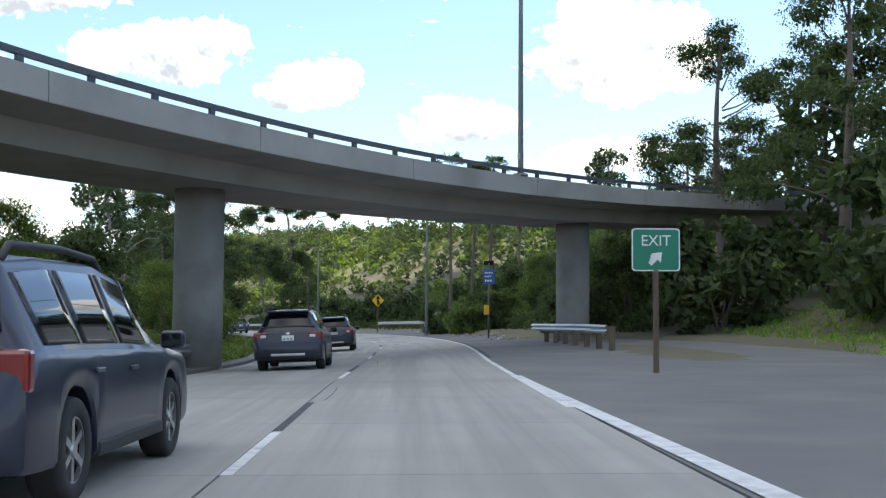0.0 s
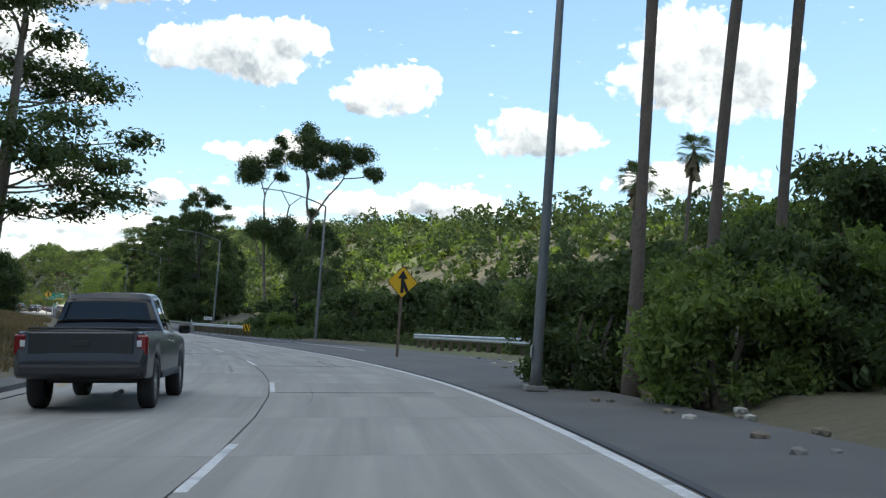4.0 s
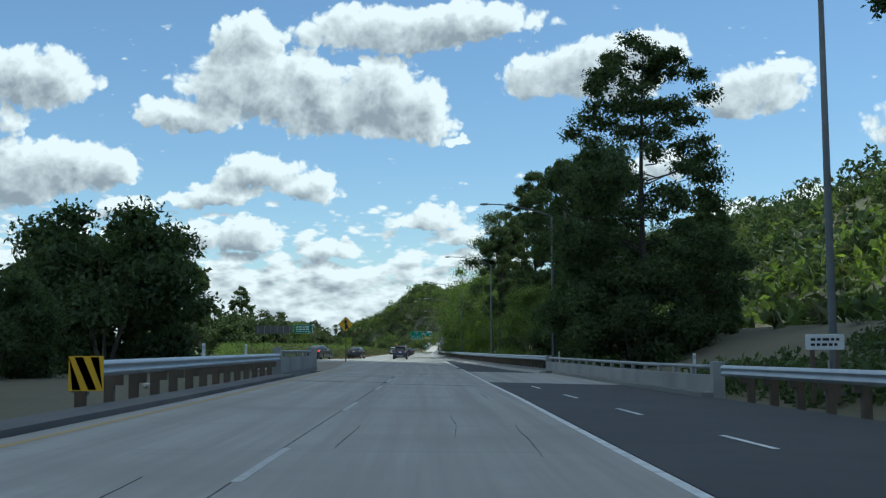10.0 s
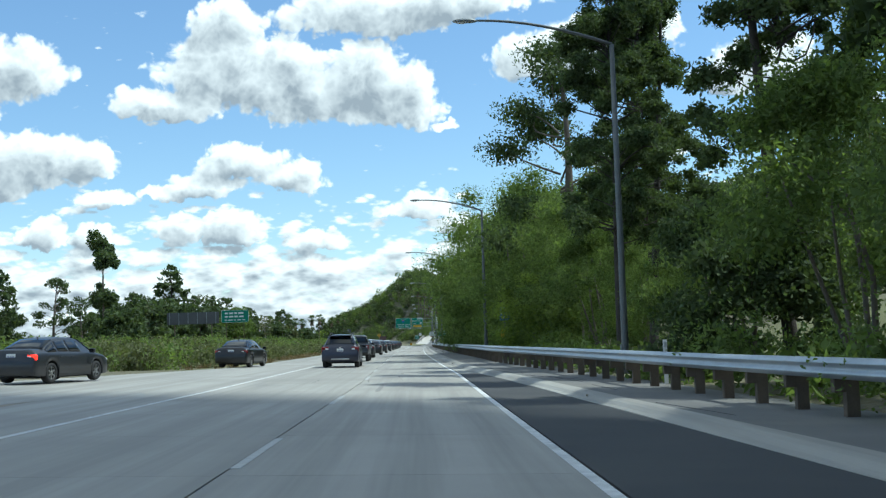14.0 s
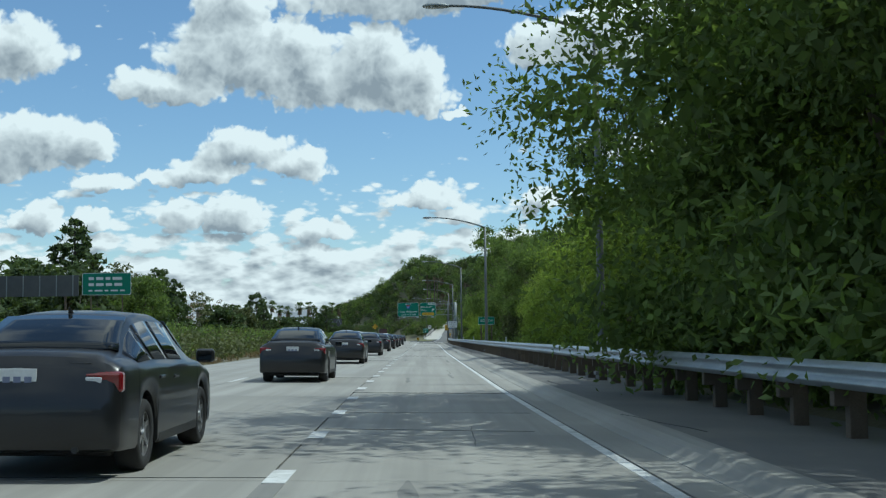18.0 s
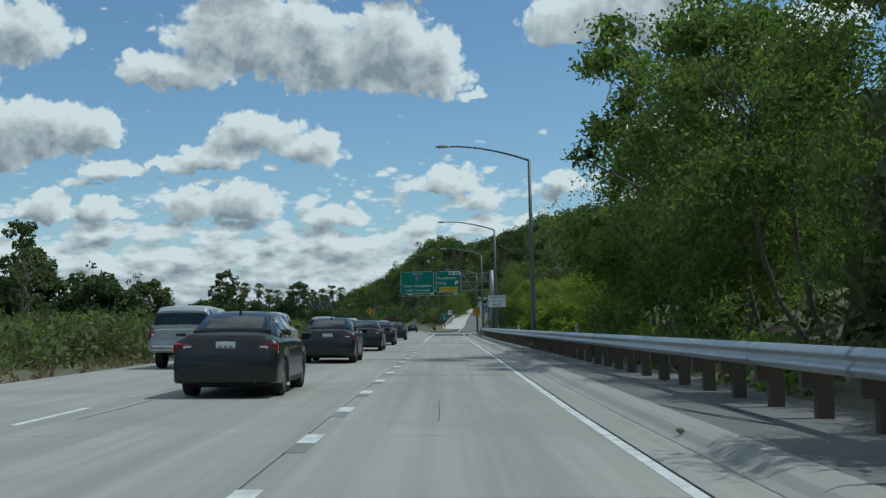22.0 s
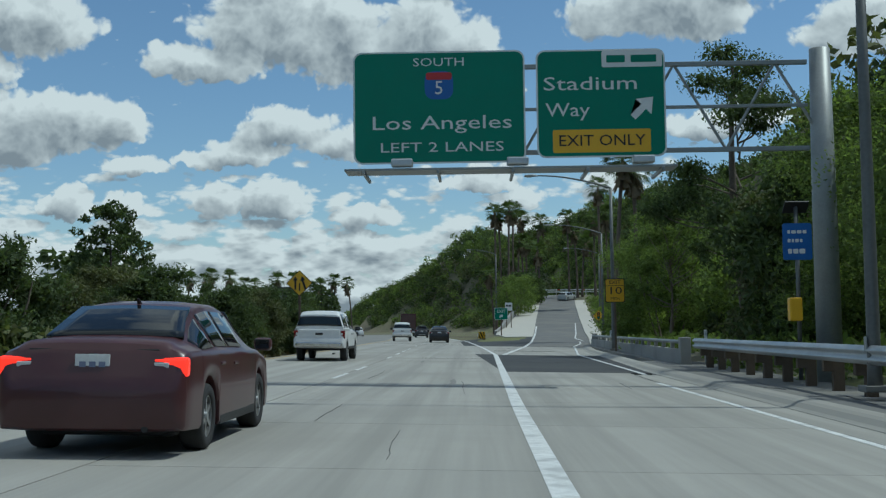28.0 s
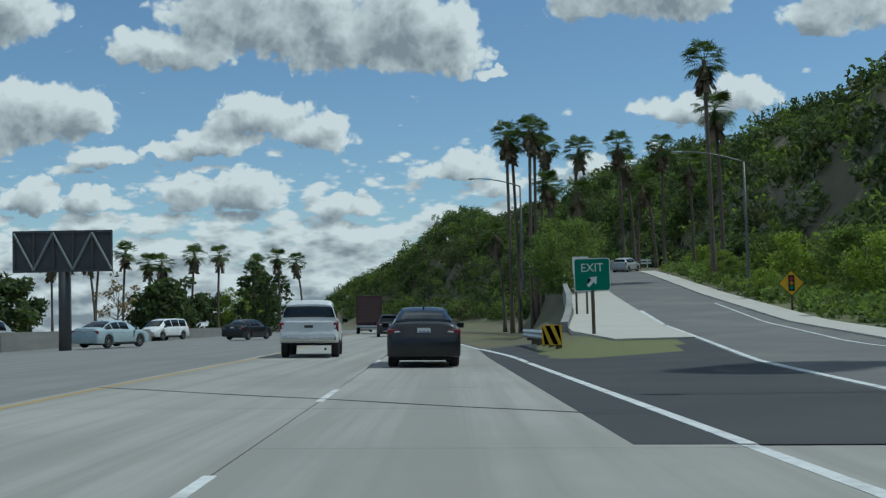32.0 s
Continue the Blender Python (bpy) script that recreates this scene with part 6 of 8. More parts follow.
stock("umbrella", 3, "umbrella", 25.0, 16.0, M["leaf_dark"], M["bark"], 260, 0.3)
stock("pine", 13, "pine", 19.0, 6.6, M["leaf_dark"], M["dark_bark"], 420, 0.2)
stock("euc_a", 11, "tall", 16.0, 7.5, M["leaf_euc"], M["pale_bark"], 230, 0.2)
stock("euc_b", 12, "tall", 15.0, 8.5, M["leaf_dark"], M["bark"], 230, 0.2)
stock("euc_c", 15, "tall", 13.0, 6.5, M["leaf_dark"], M["bark"], 260, 0.19)
stock("cone_a", 21, "cone", 20.0, 11.0, M["leaf_dark"], M["dark_bark"], 160, 0.25)
stock("cone_b", 22, "cone", 11.0, 5.0, M["leaf_dark"], M["dark_bark"], 150, 0.25)
stock("round_a", 31, "round", 8.0, 8.0, M["leaf_green"], M["bark"], 250, 0.155)
stock("round_b", 32, "round", 7.0, 7.5, M["leaf_bright"], M["bark"], 250, 0.16)
stock("round_c", 33, "round", 6.0, 7.0, M["leaf_dark"], M["bark"], 190, 0.25)
stock("round_d", 34, "round", 6.5, 6.0, M["leaf_olive"], M["bark"], 180, 0.24)
stock("round_e", 35, "round", 9.5, 8.5, M["leaf_green"], M["bark"], 270, 0.145)
stock("shrub_a", 41, "round", 2.6, 3.2, M["leaf_green"], M["bark"], 330, 0.16)
stock("shrub_b", 42, "round", 2.2, 3.0, M["leaf_bright"], M["bark"], 330, 0.15)
stock("shrub_c", 43, "round", 2.4, 3.0, M["leaf_dark"], M["bark"], 330, 0.16)
stock("airy_a", 51, "airy", 11.0, 6.5, M["leaf_olive"], M["pale_bark"], 220, 0.22)
stock("airy_b", 52, "airy", 9.0, 6.0, M["leaf_brown"], M["bark"], 200, 0.2)
stock("airy_c", 53, "airy", 12.0, 8.0, M["leaf_green"], M["bark"], 240, 0.26)
PALMS = [palm_meshes(61, 12.0), palm_meshes(62, 12.0), palm_meshes(63, 12.0)]
H0 = dict(umbrella=25.0, pine=19.0, euc_a=16.0, euc_b=15.0, euc_c=13.0, cone_a=20.0, cone_b=11.0, round_a=8.0, round_b=7.0, round_c=6.0, round_d=6.5, round_e=9.5, shrub_a=2.6, shrub_b=2.2, shrub_c=2.4, airy_a=11.0, airy_b=9.0, airy_c=12.0)
LABEL = dict(pine="tall dark pine with a bare straight trunk", umbrella="tall eucalyptus with bare stems and flat leaf clumps", euc_a="tall eucalyptus with pale bark and hanging leaves", euc_b="tall dark pine with a ragged crown", euc_c="slender dark evergreen behind the rail",
             cone_a="large dense dark evergreen tree", cone_b="narrow dark green pointed conifer", round_a="leafy green tree beside the guardrail", round_b="bright green leafy tree in sun", round_c="dark green spreading bushy tree", round_d="olive green bushy roadside tree", round_e="tall leafy green tree over the rail",
             shrub_a="low green leafy roadside shrub", shrub_b="bright green leafy roadside shrub", shrub_c="dark green leafy roadside shrub", airy_a="thin feathery tree with pale stems", airy_b="half-bare tree with brown twigs", airy_c="light green feathery tree over the road")


def ground_z(x, y):
    return float(terrain(np.array([x]), np.array([y]))[0])


def tree(key, s, u, h, wide=1.0, turn=None, world_xy=False):
    x, y = (u, s) if world_xy else plan(s, u)
    k = h / H0[key]
    rnd = random.Random(int(x * 31 + y * 17))
    name = "shrub" if key.startswith("shrub") else "tree"
    g = group_at(name, pose(x, y, ground_z(x, y) - 0.05, 0, 0, rnd.uniform(0, 360) if turn is None else turn) @ Matrix.Diagonal((k * wide, k * wide, k, 1)), LABEL[key], name, "roadside shrubs" if name == "shrub" else "roadside trees")
    su_s, su_u = to_plan(np.array([x]), np.array([y]))
    far = (su_u[0] > 12.6 and key not in ("umbrella", "cone_a", "euc_b")) or su_u[0] < -15.5 or y > 475
    for nm, me in zip(("trunk", "crown"), STOCK[key + "_far" if far else key]):
        o = new(nm, me)
        o.parent = g
    return g


def palm(x, y, h, z=None, k=0, crown=1.0):
    b = PALMS[k % 3]
    z = ground_z(x, y) if z is None else z
    g = group_at("palm_tree", pose(x, y, z - 0.1, 0, 0, random.Random(int(x * 7 + y)).uniform(0, 360)) @ Matrix.Diagonal((crown, crown, h / 12.0, 1)), "tall fan palm with a shaggy skirt", "palm", "fan palms")
    for nm, me in zip(("trunk", "fronds", "dead_fronds"), b):
        o = new(nm, me)
        o.parent = g
        if nm != "trunk":                        # keep the crown's proportions while the stem is stretched
            f = 12.0 / h * crown
            o.matrix_local = Matrix.Translation((0, 0, 12.0 * (1 - f))) @ Matrix.Diagonal((1, 1, f, 1))
    return g


# right of the first bend
for x, y, h, k in ((1.5, -63.3, 12.4, 0), (3.4, -62.8, 11.4, 1), (4.7, -63.2, 11.9, 2), (25.5, -19, 9.2, 0), (29, -19.5, 10.8, 1), (60, -40, 10, 2), (72, 5, 11, 0)):
    palm(x, y, h, None, k, 0.85)
RIGHT_NEAR = [("euc_b", -150, 22, 14), ("euc_b", -128, 24, 18), ("euc_a", -118, 22, 19), ("round_c", -132, 18.5, 6), ("euc_b", -96, 19, 15), ("cone_a", -122, 30, 14), ("cone_a", -110, 26, 12), ("euc_a", -100, 30, 17), ("round_c", -118, 20, 6), ("round_c", -104, 19, 6.5), ("cone_b", -92, 20, 11), ("euc_a", -88, 26, 18),
              ("round_c", -95, 14, 5), ("round_c", -86, 12, 5), ("round_a", -80, 12.5, 5), ("round_c", -74, 12, 4.6), ("euc_b", -70, 24, 11), ("euc_c", -62, 24, 12), ("round_a", -67, 12, 4.8), ("round_c", -60, 12, 4.5), ("round_a", -52, 14, 4), ("round_c", -45, 14.5, 3.8),
              ("round_c", -38, 17, 4), ("round_c", -30, 18, 4), ("round_a", -22, 19, 4.5), ("round_c", -12, 18, 4), ("round_c", -3, 17, 4.4), ("round_c", 6, 15.5, 4.0), ("round_c", 14, 16.5, 4.2), ("shrub_a", 22, 12.5, 2.2), ("shrub_c", 28, 12.4, 2), ("round_c", 33, 14, 3.6), ("round_a", 40, 16, 3.6),
              ("euc_b", 30, 18, 9), ("cone_b", 36, 17, 8)]
for k, s, u, h in RIGHT_NEAR:
    tree(k, s, u, h)
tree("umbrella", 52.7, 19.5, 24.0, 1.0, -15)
for k, y, x, h in (("euc_b", -80, 13.5, 17), ("euc_b", -84, 18, 16), ("round_c", -74, 10.5, 6), ("euc_a", -56, 20, 13), ("shrub_a", -66.4, 1.4, 2.4), ("shrub_c", -65.6, 3.2, 2.6), ("shrub_a", -64.8, 5.0, 2.8), ("shrub_c", -61.0, 1.6, 2.4), ("shrub_a", -61.4, 3.6, 2.4)):
    tree(k, y, x, h, 1.0, None, True)
# dense dark stand past the bridge, then leafy trees leaning over the guardrail
STAND = [("cone_a", 90, 13.9, 20.5), ("cone_b", 107, 21.5, 11), ("cone_b", 97, 19.5, 9), ("euc_c", 112, 12.5, 16), ("round_c", 88, 12.5, 6), ("round_c", 96, 12, 6.5), ("euc_b", 116, 16, 18), ("euc_a", 106, 15.5, 15.5), ("round_c", 104, 11.5, 6), ("pine", 124, 15.0, 17),
         ("euc_c", 112, 14, 15), ("round_a", 112, 11.0, 5.5), ("round_a", 121, 10.5, 6.5), ("pine", 131, 14, 18), ("pine", 140, 12.4, 19), ("round_a", 130, 10.8, 7), ("pine", 148, 8.6, 14.5), ("pine", 153, 10.8, 16), ("pine", 160, 12, 18), ("round_c", 138, 10.5, 5), ("round_a", 146, 11, 4.6), ("euc_b", 177, 10.0, 20),
         ("round_e", 156, 11, 5.2), ("round_a", 163, 10.4, 6.2), ("round_e", 170, 10.5, 9.2), ("round_e", 178, 10.2, 11), ("round_b", 173, 8.4, 5), ("round_e", 185, 10.0, 11.5), ("round_a", 192, 9.6, 10.5), ("round_e", 197, 11.0, 14), ("round_e", 207, 9.6, 14.5), ("round_e", 211.5, 7.8, 11.5), ("round_e", 216, 10.2, 9.0), ("round_a", 204, 9.0, 9.5), ("euc_c", 208, 13, 13),
         ("round_b", 209, 9.2, 6.5), ("round_b", 216, 9.4, 7.0), ("round_a", 222, 10, 7.0), ("euc_a", 226, 13, 13.5), ("round_b", 229, 9.4, 7.2), ("euc_c", 234, 12.5, 12), ("round_b", 236, 9.4, 6.8), ("round_b", 243, 9.2, 6.5), ("euc_b", 250, 11.6, 13.5), ("round_e", 249, 11, 8.2), ("round_b", 253, 9.2, 6.0), ("airy_b", 263, 13, 10),
         ("round_b", 259, 8.8, 4.6), ("round_b", 267, 9.6, 5.4), ("euc_c", 272, 12.5, 9), ("round_a", 274, 9.6, 7.4), ("round_d", 281, 10, 7.6), ("round_e", 286, 11, 9), ("airy_b", 282, 13.5, 11), ("round_e", 294, 10.4, 9.5), ("airy_c", 297, 9.6, 11.5), ("round_e", 303, 10.6, 10), ("airy_c", 306, 9.4, 12.0),
         ("round_e", 312, 10.5, 10.5), ("round_a", 318, 10.5, 8), ("round_b", 325, 10, 4.4), ("shrub_b", 330, 7.6, 2.4), ("round_b", 334, 10, 4.2), ("shrub_a", 338, 7.8, 2.2), ("round_b", 343, 10.5, 4.4), ("shrub_b", 348, 8, 2.5), ("round_b", 353, 10, 4.6), ("round_d", 360, 11, 5.2), ("round_b", 366, 10, 4.6), ("round_d", 372, 11, 5.4),
         ("airy_a", 362, 14.5, 6.5), ("round_b", 379, 10, 5.4), ("round_d", 386, 10.5, 6.2), ("round_e", 394, 10.5, 8), ("airy_a", 388, 13.5, 11), ("euc_c", 404, 14, 11.5), ("round_e", 402, 11, 8.4), ("round_c", 410, 12.5, 7.5), ("round_d", 418, 12.5, 7.0), ("euc_b", 421, 11.2, 14), ("airy_a", 414, 15.0, 12), ("cone_b", 424, 15, 9.4),
         ("round_a", 432, 14, 6.0), ("euc_c", 437, 14.5, 8.6), ("cone_b", 446, 16, 9), ("round_d", 456, 15.5, 5), ("round_e", 450, 12.0, 9.6), ("airy_c", 446.5, 11.6, 9.8), ("round_e", 457, 14.5, 9.4)]
for k, s, u, h in STAND:
    tree(k, s, u, h)
# ramp side
RAMPSIDE = [("round_b", 470, 15, 2.6), ("round_b", 480, 15.5, 3.6), ("round_a", 492, 18, 4.6), ("round_b", 502, 19, 4.2), ("round_a", 512, 21, 5.2), ("round_b", 522, 20.5, 4.6), ("round_a", 534, 22, 5), ("round_c", 546, 23, 5.5), ("round_a", 560, 25, 6), ("round_b", 575, 26, 6), ("round_c", 590, 28, 7), ("round_b", 508, 14.2, 1.8),
            ("round_a", 520, 15.6, 2.2), ("round_b", 532, 17.4, 2.4), ("round_e", 520, 4.1, 5.4), ("round_a", 527, 4.9, 5.0), ("round_e", 536, 5.6, 5.2), ("round_c", 548, 6.6, 5), ("round_c", 560, 7.4, 5)]
for k, y, x, h in RAMPSIDE:
    tree(k, y, x, h)
for x, y, top, k in ((2.6, 566, 22.4, 0), (3.7, 570, 22.0, 1), (4.6, 563, 22.6, 2), (5.6, 569, 23.0, 0), (6.6, 575, 22.2, 1), (9.3, 566, 20.6, 2), (7.6, 572, 17.6, 1), (9.8, 562, 15.4, 0), (6.2, 580, 14.8, 1), (2.4, 580, 12.5, 2), (8.6, 583, 18.5, 0),
                     (15.4, 570, 21.6, 0), (17.2, 574, 19.8, 1), (19.9, 570, 21.0, 2), (23.6, 572, 19.4, 0), (18.6, 580, 18.0, 1), (21.6, 585, 19.0, 2), (16.5, 531, 22.2, 0), (18.0, 534, 18.6, 1), (10.9, 467.7, 16.6, 2), (12.9, 468.6, 16.1, 0)):
    palm(x, y, top - 1.0 - ground_z(x, y), None, k, 1.2)

# left side: trees by the flyover, the dark thicket on the mound, the hedge and the far trees
LEFT = [("euc_a", -72, -16, 13.5), ("euc_a", -82, -16, 9), ("round_a", -92, -11, 4.2), ("round_a", -84, -10.5, 3.6), ("round_c", -76, -12, 5), ("euc_b", -62, -15, 9), ("round_a", -68, -11, 3.4), ("round_c", -100, -14, 5), ("round_a", -112, -13, 4.4), ("round_c", -124, -12, 4.5),
        ("round_c", 424.5, -10.9, 3.3), ("round_c", 429.5, -11.5, 3.5), ("round_d", 419, -11.0, 2.9), ("round_c", 414, -11.4, 3.0), ("round_c", 408, -12.6, 3.4), ("round_d", 402, -12.4, 3.0), ("round_c", 396, -13, 3.4), ("round_c", 431, -13.6, 3.4), ("cone_a", 424, -19, 7.5), ("round_c", 430, -22, 5.5), ("cone_a", -43, -14.8, 12.5), ("round_c", 74, -14.8, 7.8), ("round_c", 80, -17.5, 7.4), ("cone_b", 318, -36, 10), ("round_c", 312, -38, 8.5), ("cone_b", 326, -41, 10.5), ("round_a", 330, -34, 8), ("round_c", 337, -36, 8.4), ("cone_b", 345, -33, 8.5), ("airy_a", 352, -31, 7), ("round_c", 371, -31, 5.8), ("round_d", 384, -30, 5.5), ("round_c", 322, -48, 10), ("round_c", 300, -46, 8.5), ("cone_b", 290, -44, 9.5), ("round_c", 282, -44, 7), ("euc_b", -39, -15.5, 13), ("round_c", -20, -19, 3.6), ("round_c", -10, -20, 4.4), ("round_c", 0, -19, 4.8), ("round_a", 8, -20, 4.8), ("round_c", 16, -18.5, 4.6), ("round_c", 24, -19.5, 4.2), ("round_c", 32, -18.5, 3.9), ("round_c", 40, -18, 4.0), ("round_c", 48, -17.4, 4.2), ("round_c", 55, -16.6, 4.2), ("round_c", 61, -15.2, 3.9), ("round_c", 34, -25, 4.3), ("round_c", 46, -25, 4.5), ("round_c", 57, -24, 4.6), ("round_c", 66, -17, 3.6), ("round_c", 20, -27, 4.3),
        ("airy_a", 44, -29, 9), ("umbrella", 339, -61.6, 25), ("cone_b", 377, -56, 20), ("euc_c", 372, -64, 14), ("airy_a", 382, -49, 13), ("euc_c", 392, -46, 13), ("round_c", 360, -60, 9), ("round_c", 350, -66, 9), ("euc_b", 400, -66, 14), ("round_c", 366, -50, 8), ("euc_c", 405, -50, 12), ("airy_b", 410, -44, 9), ("airy_b", 415, -40, 8), ("round_c", 400, -47, 9), ("cone_b", 412, -36, 7), ("cone_b", 262, -55, 12), ("round_c", 240, -70, 6), ("round_c", 220, -72, 6), ("round_a", 232, -58, 5), ("euc_c", 266, -49, 11), ("round_c", 275, -60, 7), ("euc_b", 284, -50, 9), ("airy_a", 300, -44, 8), ("round_c", 306, -40, 5), ("round_a", 296, -48, 5), ("round_c", 246, -54, 5), ("round_a", 312, -42, 5), ("airy_b", 318, -38, 6), ("round_c", 340, -45, 7), ("cone_b", 346, -52, 10), ("airy_b", 352, -36, 6.5), ("round_c", 360, -42, 6),
        ("round_d", 410, -40, 6), ("cone_a", 521, -47, 14.5), ("cone_b", 478, -39, 9.5), ("round_b", 462, -47, 5.5), ("airy_b", 465, -60, 9), ("round_c", 486, -36, 6.5), ("round_c", 496, -46, 7), ("round_a", 512, -48, 7), ("round_c", 528, -46, 6.5), ("round_a", 540, -52, 7), ("round_c", 556, -50, 7), ("round_c", 575, -56, 7.5), ("airy_b", 600, -50, 9), ("round_c", 620, -48, 9), ("round_b", 640, -40, 8), ("cone_b", 690, -46, 15), ("cone_b", 696, -42, 13), ("round_c", 660, -60, 8), ("round_c", 700, -58, 9), ("round_a", 720, -50, 9), ("cone_b", 610, -31, 9), ("cone_b", 616, -34, 11)]
for k, y, x, h in LEFT:
    tree(k, y, x, h)
tree("euc_b", -34, -10.6, 14.5, 1.35)
tree("euc_b", -28, -14.5, 12)
for i, (x, y, h) in enumerate(((-64, 620, 13), (-61, 626, 14), (-58.5, 618, 12.5), (-56, 624, 13.5), (-53, 630, 12), (-50, 622, 11.5), (-46, 628, 13), (-43, 634, 13.4), (-70, 632, 12.5), (-38, 640, 12), (-35, 650, 13.5), (-31.5, 655, 13), (-78, 600, 12))):
    palm(x, y, h, None, i, 1.35)


def scatter_mesh(name, seed, pts, radii, per, size, material, label, category, droop=0.0, long=1.6):
    rng = np.random.default_rng(seed)
    v, f = leaf_cloud(rng, pts, radii, per, size, droop, long)
    return tagged(new(name, quad_mesh(name, v, f, material)), label, category, kind="stuff")


def hillside(seed, n, material, name, label, bright):
    """Bushes and small trees that cover the slopes, too many to count."""
    rng = np.random.default_rng(seed)
    x = np.concatenate((rng.uniform(22, 150, n), rng.uniform(-100, 120, n)))
    y = np.concatenate((rng.uniform(-120, 720, n), rng.uniform(700, 1180, n)))
    z = terrain(x, y)
    s, u = to_plan(x, y)
    keep = (u > lin(TOE, s) + 9) & (z > 1.0)
    if bright:
        keep &= (np.sin(x * 0.06 + 1.3) * np.sin(y * 0.035) > 0.25) & (y < 580)
    x, y, z = x[keep], y[keep], z[keep]
    r = rng.uniform(0.8, 2.3, len(x)) * (1.0 if not bright else 0.8) * np.where(y > 700, 2.0, 1.0) * np.where((y < 120) & (x < 75), 0.6, 1.0)
    pts, rad = [], []
    for i in range(len(x)):
        pts.append((x[i], y[i], z[i] + r[i] * 0.55))
        rad.append(r[i])
        pts.append((x[i] + rng.normal() * r[i] * 0.6, y[i] + rng.normal() * r[i] * 0.6, z[i] + r[i] * 1.15))
        rad.append(r[i] * 0.65)
    return scatter_mesh(name, seed, pts, rad, 9, 0.8, material, label, "scrub")


def hill_trees(seed, n, material, name, label):
    """Larger crowns that stand out of the brush on the slopes."""
    rng = np.random.default_rng(seed)
    x, y = rng.uniform(14, 150, n), rng.uniform(-120, 800, n)
    z = terrain(x, y)
    s, u = to_plan(x, y)
    keep = (u > lin(TOE, s) + 12 + 26 * (s < 120)) & (z > 1.5)
    pts, rad = [], []
    for a, b, c in zip(x[keep], y[keep], z[keep]):
        r = rng.uniform(1.3, 3.0)
        for k in range(4):
            pts.append((a + rng.normal() * r * 0.5, b + rng.normal() * r * 0.5, c + r * (0.7 + 0.5 * k)))
            rad.append(r * (0.95 - 0.16 * k))
    return scatter_mesh(name, seed, pts, rad, 13, 0.68, material, label, "trees")


hill_trees(75, 760, M["leaf_dark"], "hillside_trees", "dark round trees standing over the hillside scrub")
hill_trees(76, 520, M["leaf_euc"], "hillside_trees", "grey-green trees standing over the hillside scrub")
hillside(71, 1700, M["leaf_dark"], "hillside_brush", "dark green scrub covering the hillside", False)
hillside(72, 2200, M["leaf_green"], "hillside_scrub", "mid-green bushes covering the hillside", False)
hillside(73, 2600, M["leaf_bright"], "hillside_grass_patches", "sunlit yellow-green bushes on the hillside", True)
hillside(78, 1500, M["leaf_green"], "hillside_scrub", "mid-green bushes filling gaps on the hillside", False)
hillside(77, 2000, M["leaf_dark"], "hillside_thicket", "dark thicket filling the hillside", False)
hillside(74, 1200, M["leaf_olive"], "hillside_sage", "olive grey bushes on the hillside", False)


def verge(name, seed, n, s0, s1, ua, ub, hgt, material, label, size=0.2, per=90, droop=0.0, long=1.6):
    rng = np.random.default_rng(seed)
    pts, rad = [], []
    for i in range(n):
        s = rng.uniform(s0, s1)
        u = rng.uniform(ua(s), ub(s))
        x, y = plan(s, u)
        pts.append((x, y))
        rad.append(hgt * rng.uniform(0.6, 1.2))
    P = np.array(pts)
    z = terrain(P[:, 0], P[:, 1])
    return scatter_mesh(name, seed, [(p[0], p[1], zz + r * 0.35) for p, zz, r in zip(P, z, rad)], rad, per, size, material, label, "verge", droop, long)


verge("dry_grass", 81, 2600, -75, 42, lambda s: float(lin(LEFT_EDGE, s)) - 12, lambda s: float(lin(LEFT_EDGE, s)) - 2.0, 0.24, M["grass_dry"], "dry straw-coloured grass on the bank", 0.05, 420, -1.0, 8.0)
verge("hedge", 82, 900, 168, 434, lambda s: float(lin(LEFT_EDGE, s)) - 15, lambda s: float(lin(LEFT_EDGE, s)) - 2.4, 1.25, M["leaf_olive"], "low olive hedge along the median", 0.18, 105)
verge("hedge", 83, 500, 168, 434, lambda s: float(lin(LEFT_EDGE, s)) - 22, lambda s: float(lin(LEFT_EDGE, s)) - 3.5, 1.5, M["leaf_green"], "green brush mixed into the median hedge", 0.18, 100)
verge("brush", 84, 420, 86, 408, lambda s: float(lin(RAIL_R, s)) + 1.2, lambda s: float(lin(RAIL_R, s)) + 3.6, 0.8, M["leaf_green"], "low green brush behind the guardrail", 0.17, 130)
verge("brush", 85, 300, -90, 20, lambda s: float(lin(TOE, s)) + 0.8, lambda s: float(lin(TOE, s)) + 6, 0.9, M["leaf_dark"], "dark brush at the foot of the slope", 0.2, 110)
verge("grass_strip", 86, 500, -125, -96, lambda s: 13.5, lambda s: 19.0, 0.2, M["grass"], "strip of green grass by the exit", 0.05, 260, -1.0, 5.0)
verge("leaf_litter", 87, 300, 92, 400, lambda s: float(lin(RAIL_R, s)) - 0.25, lambda s: float(lin(RAIL_R, s)) + 0.8, 0.07, M["dead_leaf"], "dead leaves under the guardrail", 0.08, 600)
verge("brush", 88, 260, 424, 560, lambda s: ramp_right(s) + 2.2, lambda s: ramp_right(s) + 8, 0.9, M["leaf_green"], "green brush beside the ramp", 0.22, 100)
verge("brush", 89, 420, 12, 66, lambda s: float(lin(RAIL_R, s)) + 1.6, lambda s: float(lin(RAIL_R, s)) + 12, 0.75, M["leaf_dark"], "dark brush behind the guardrail", 0.19, 110)
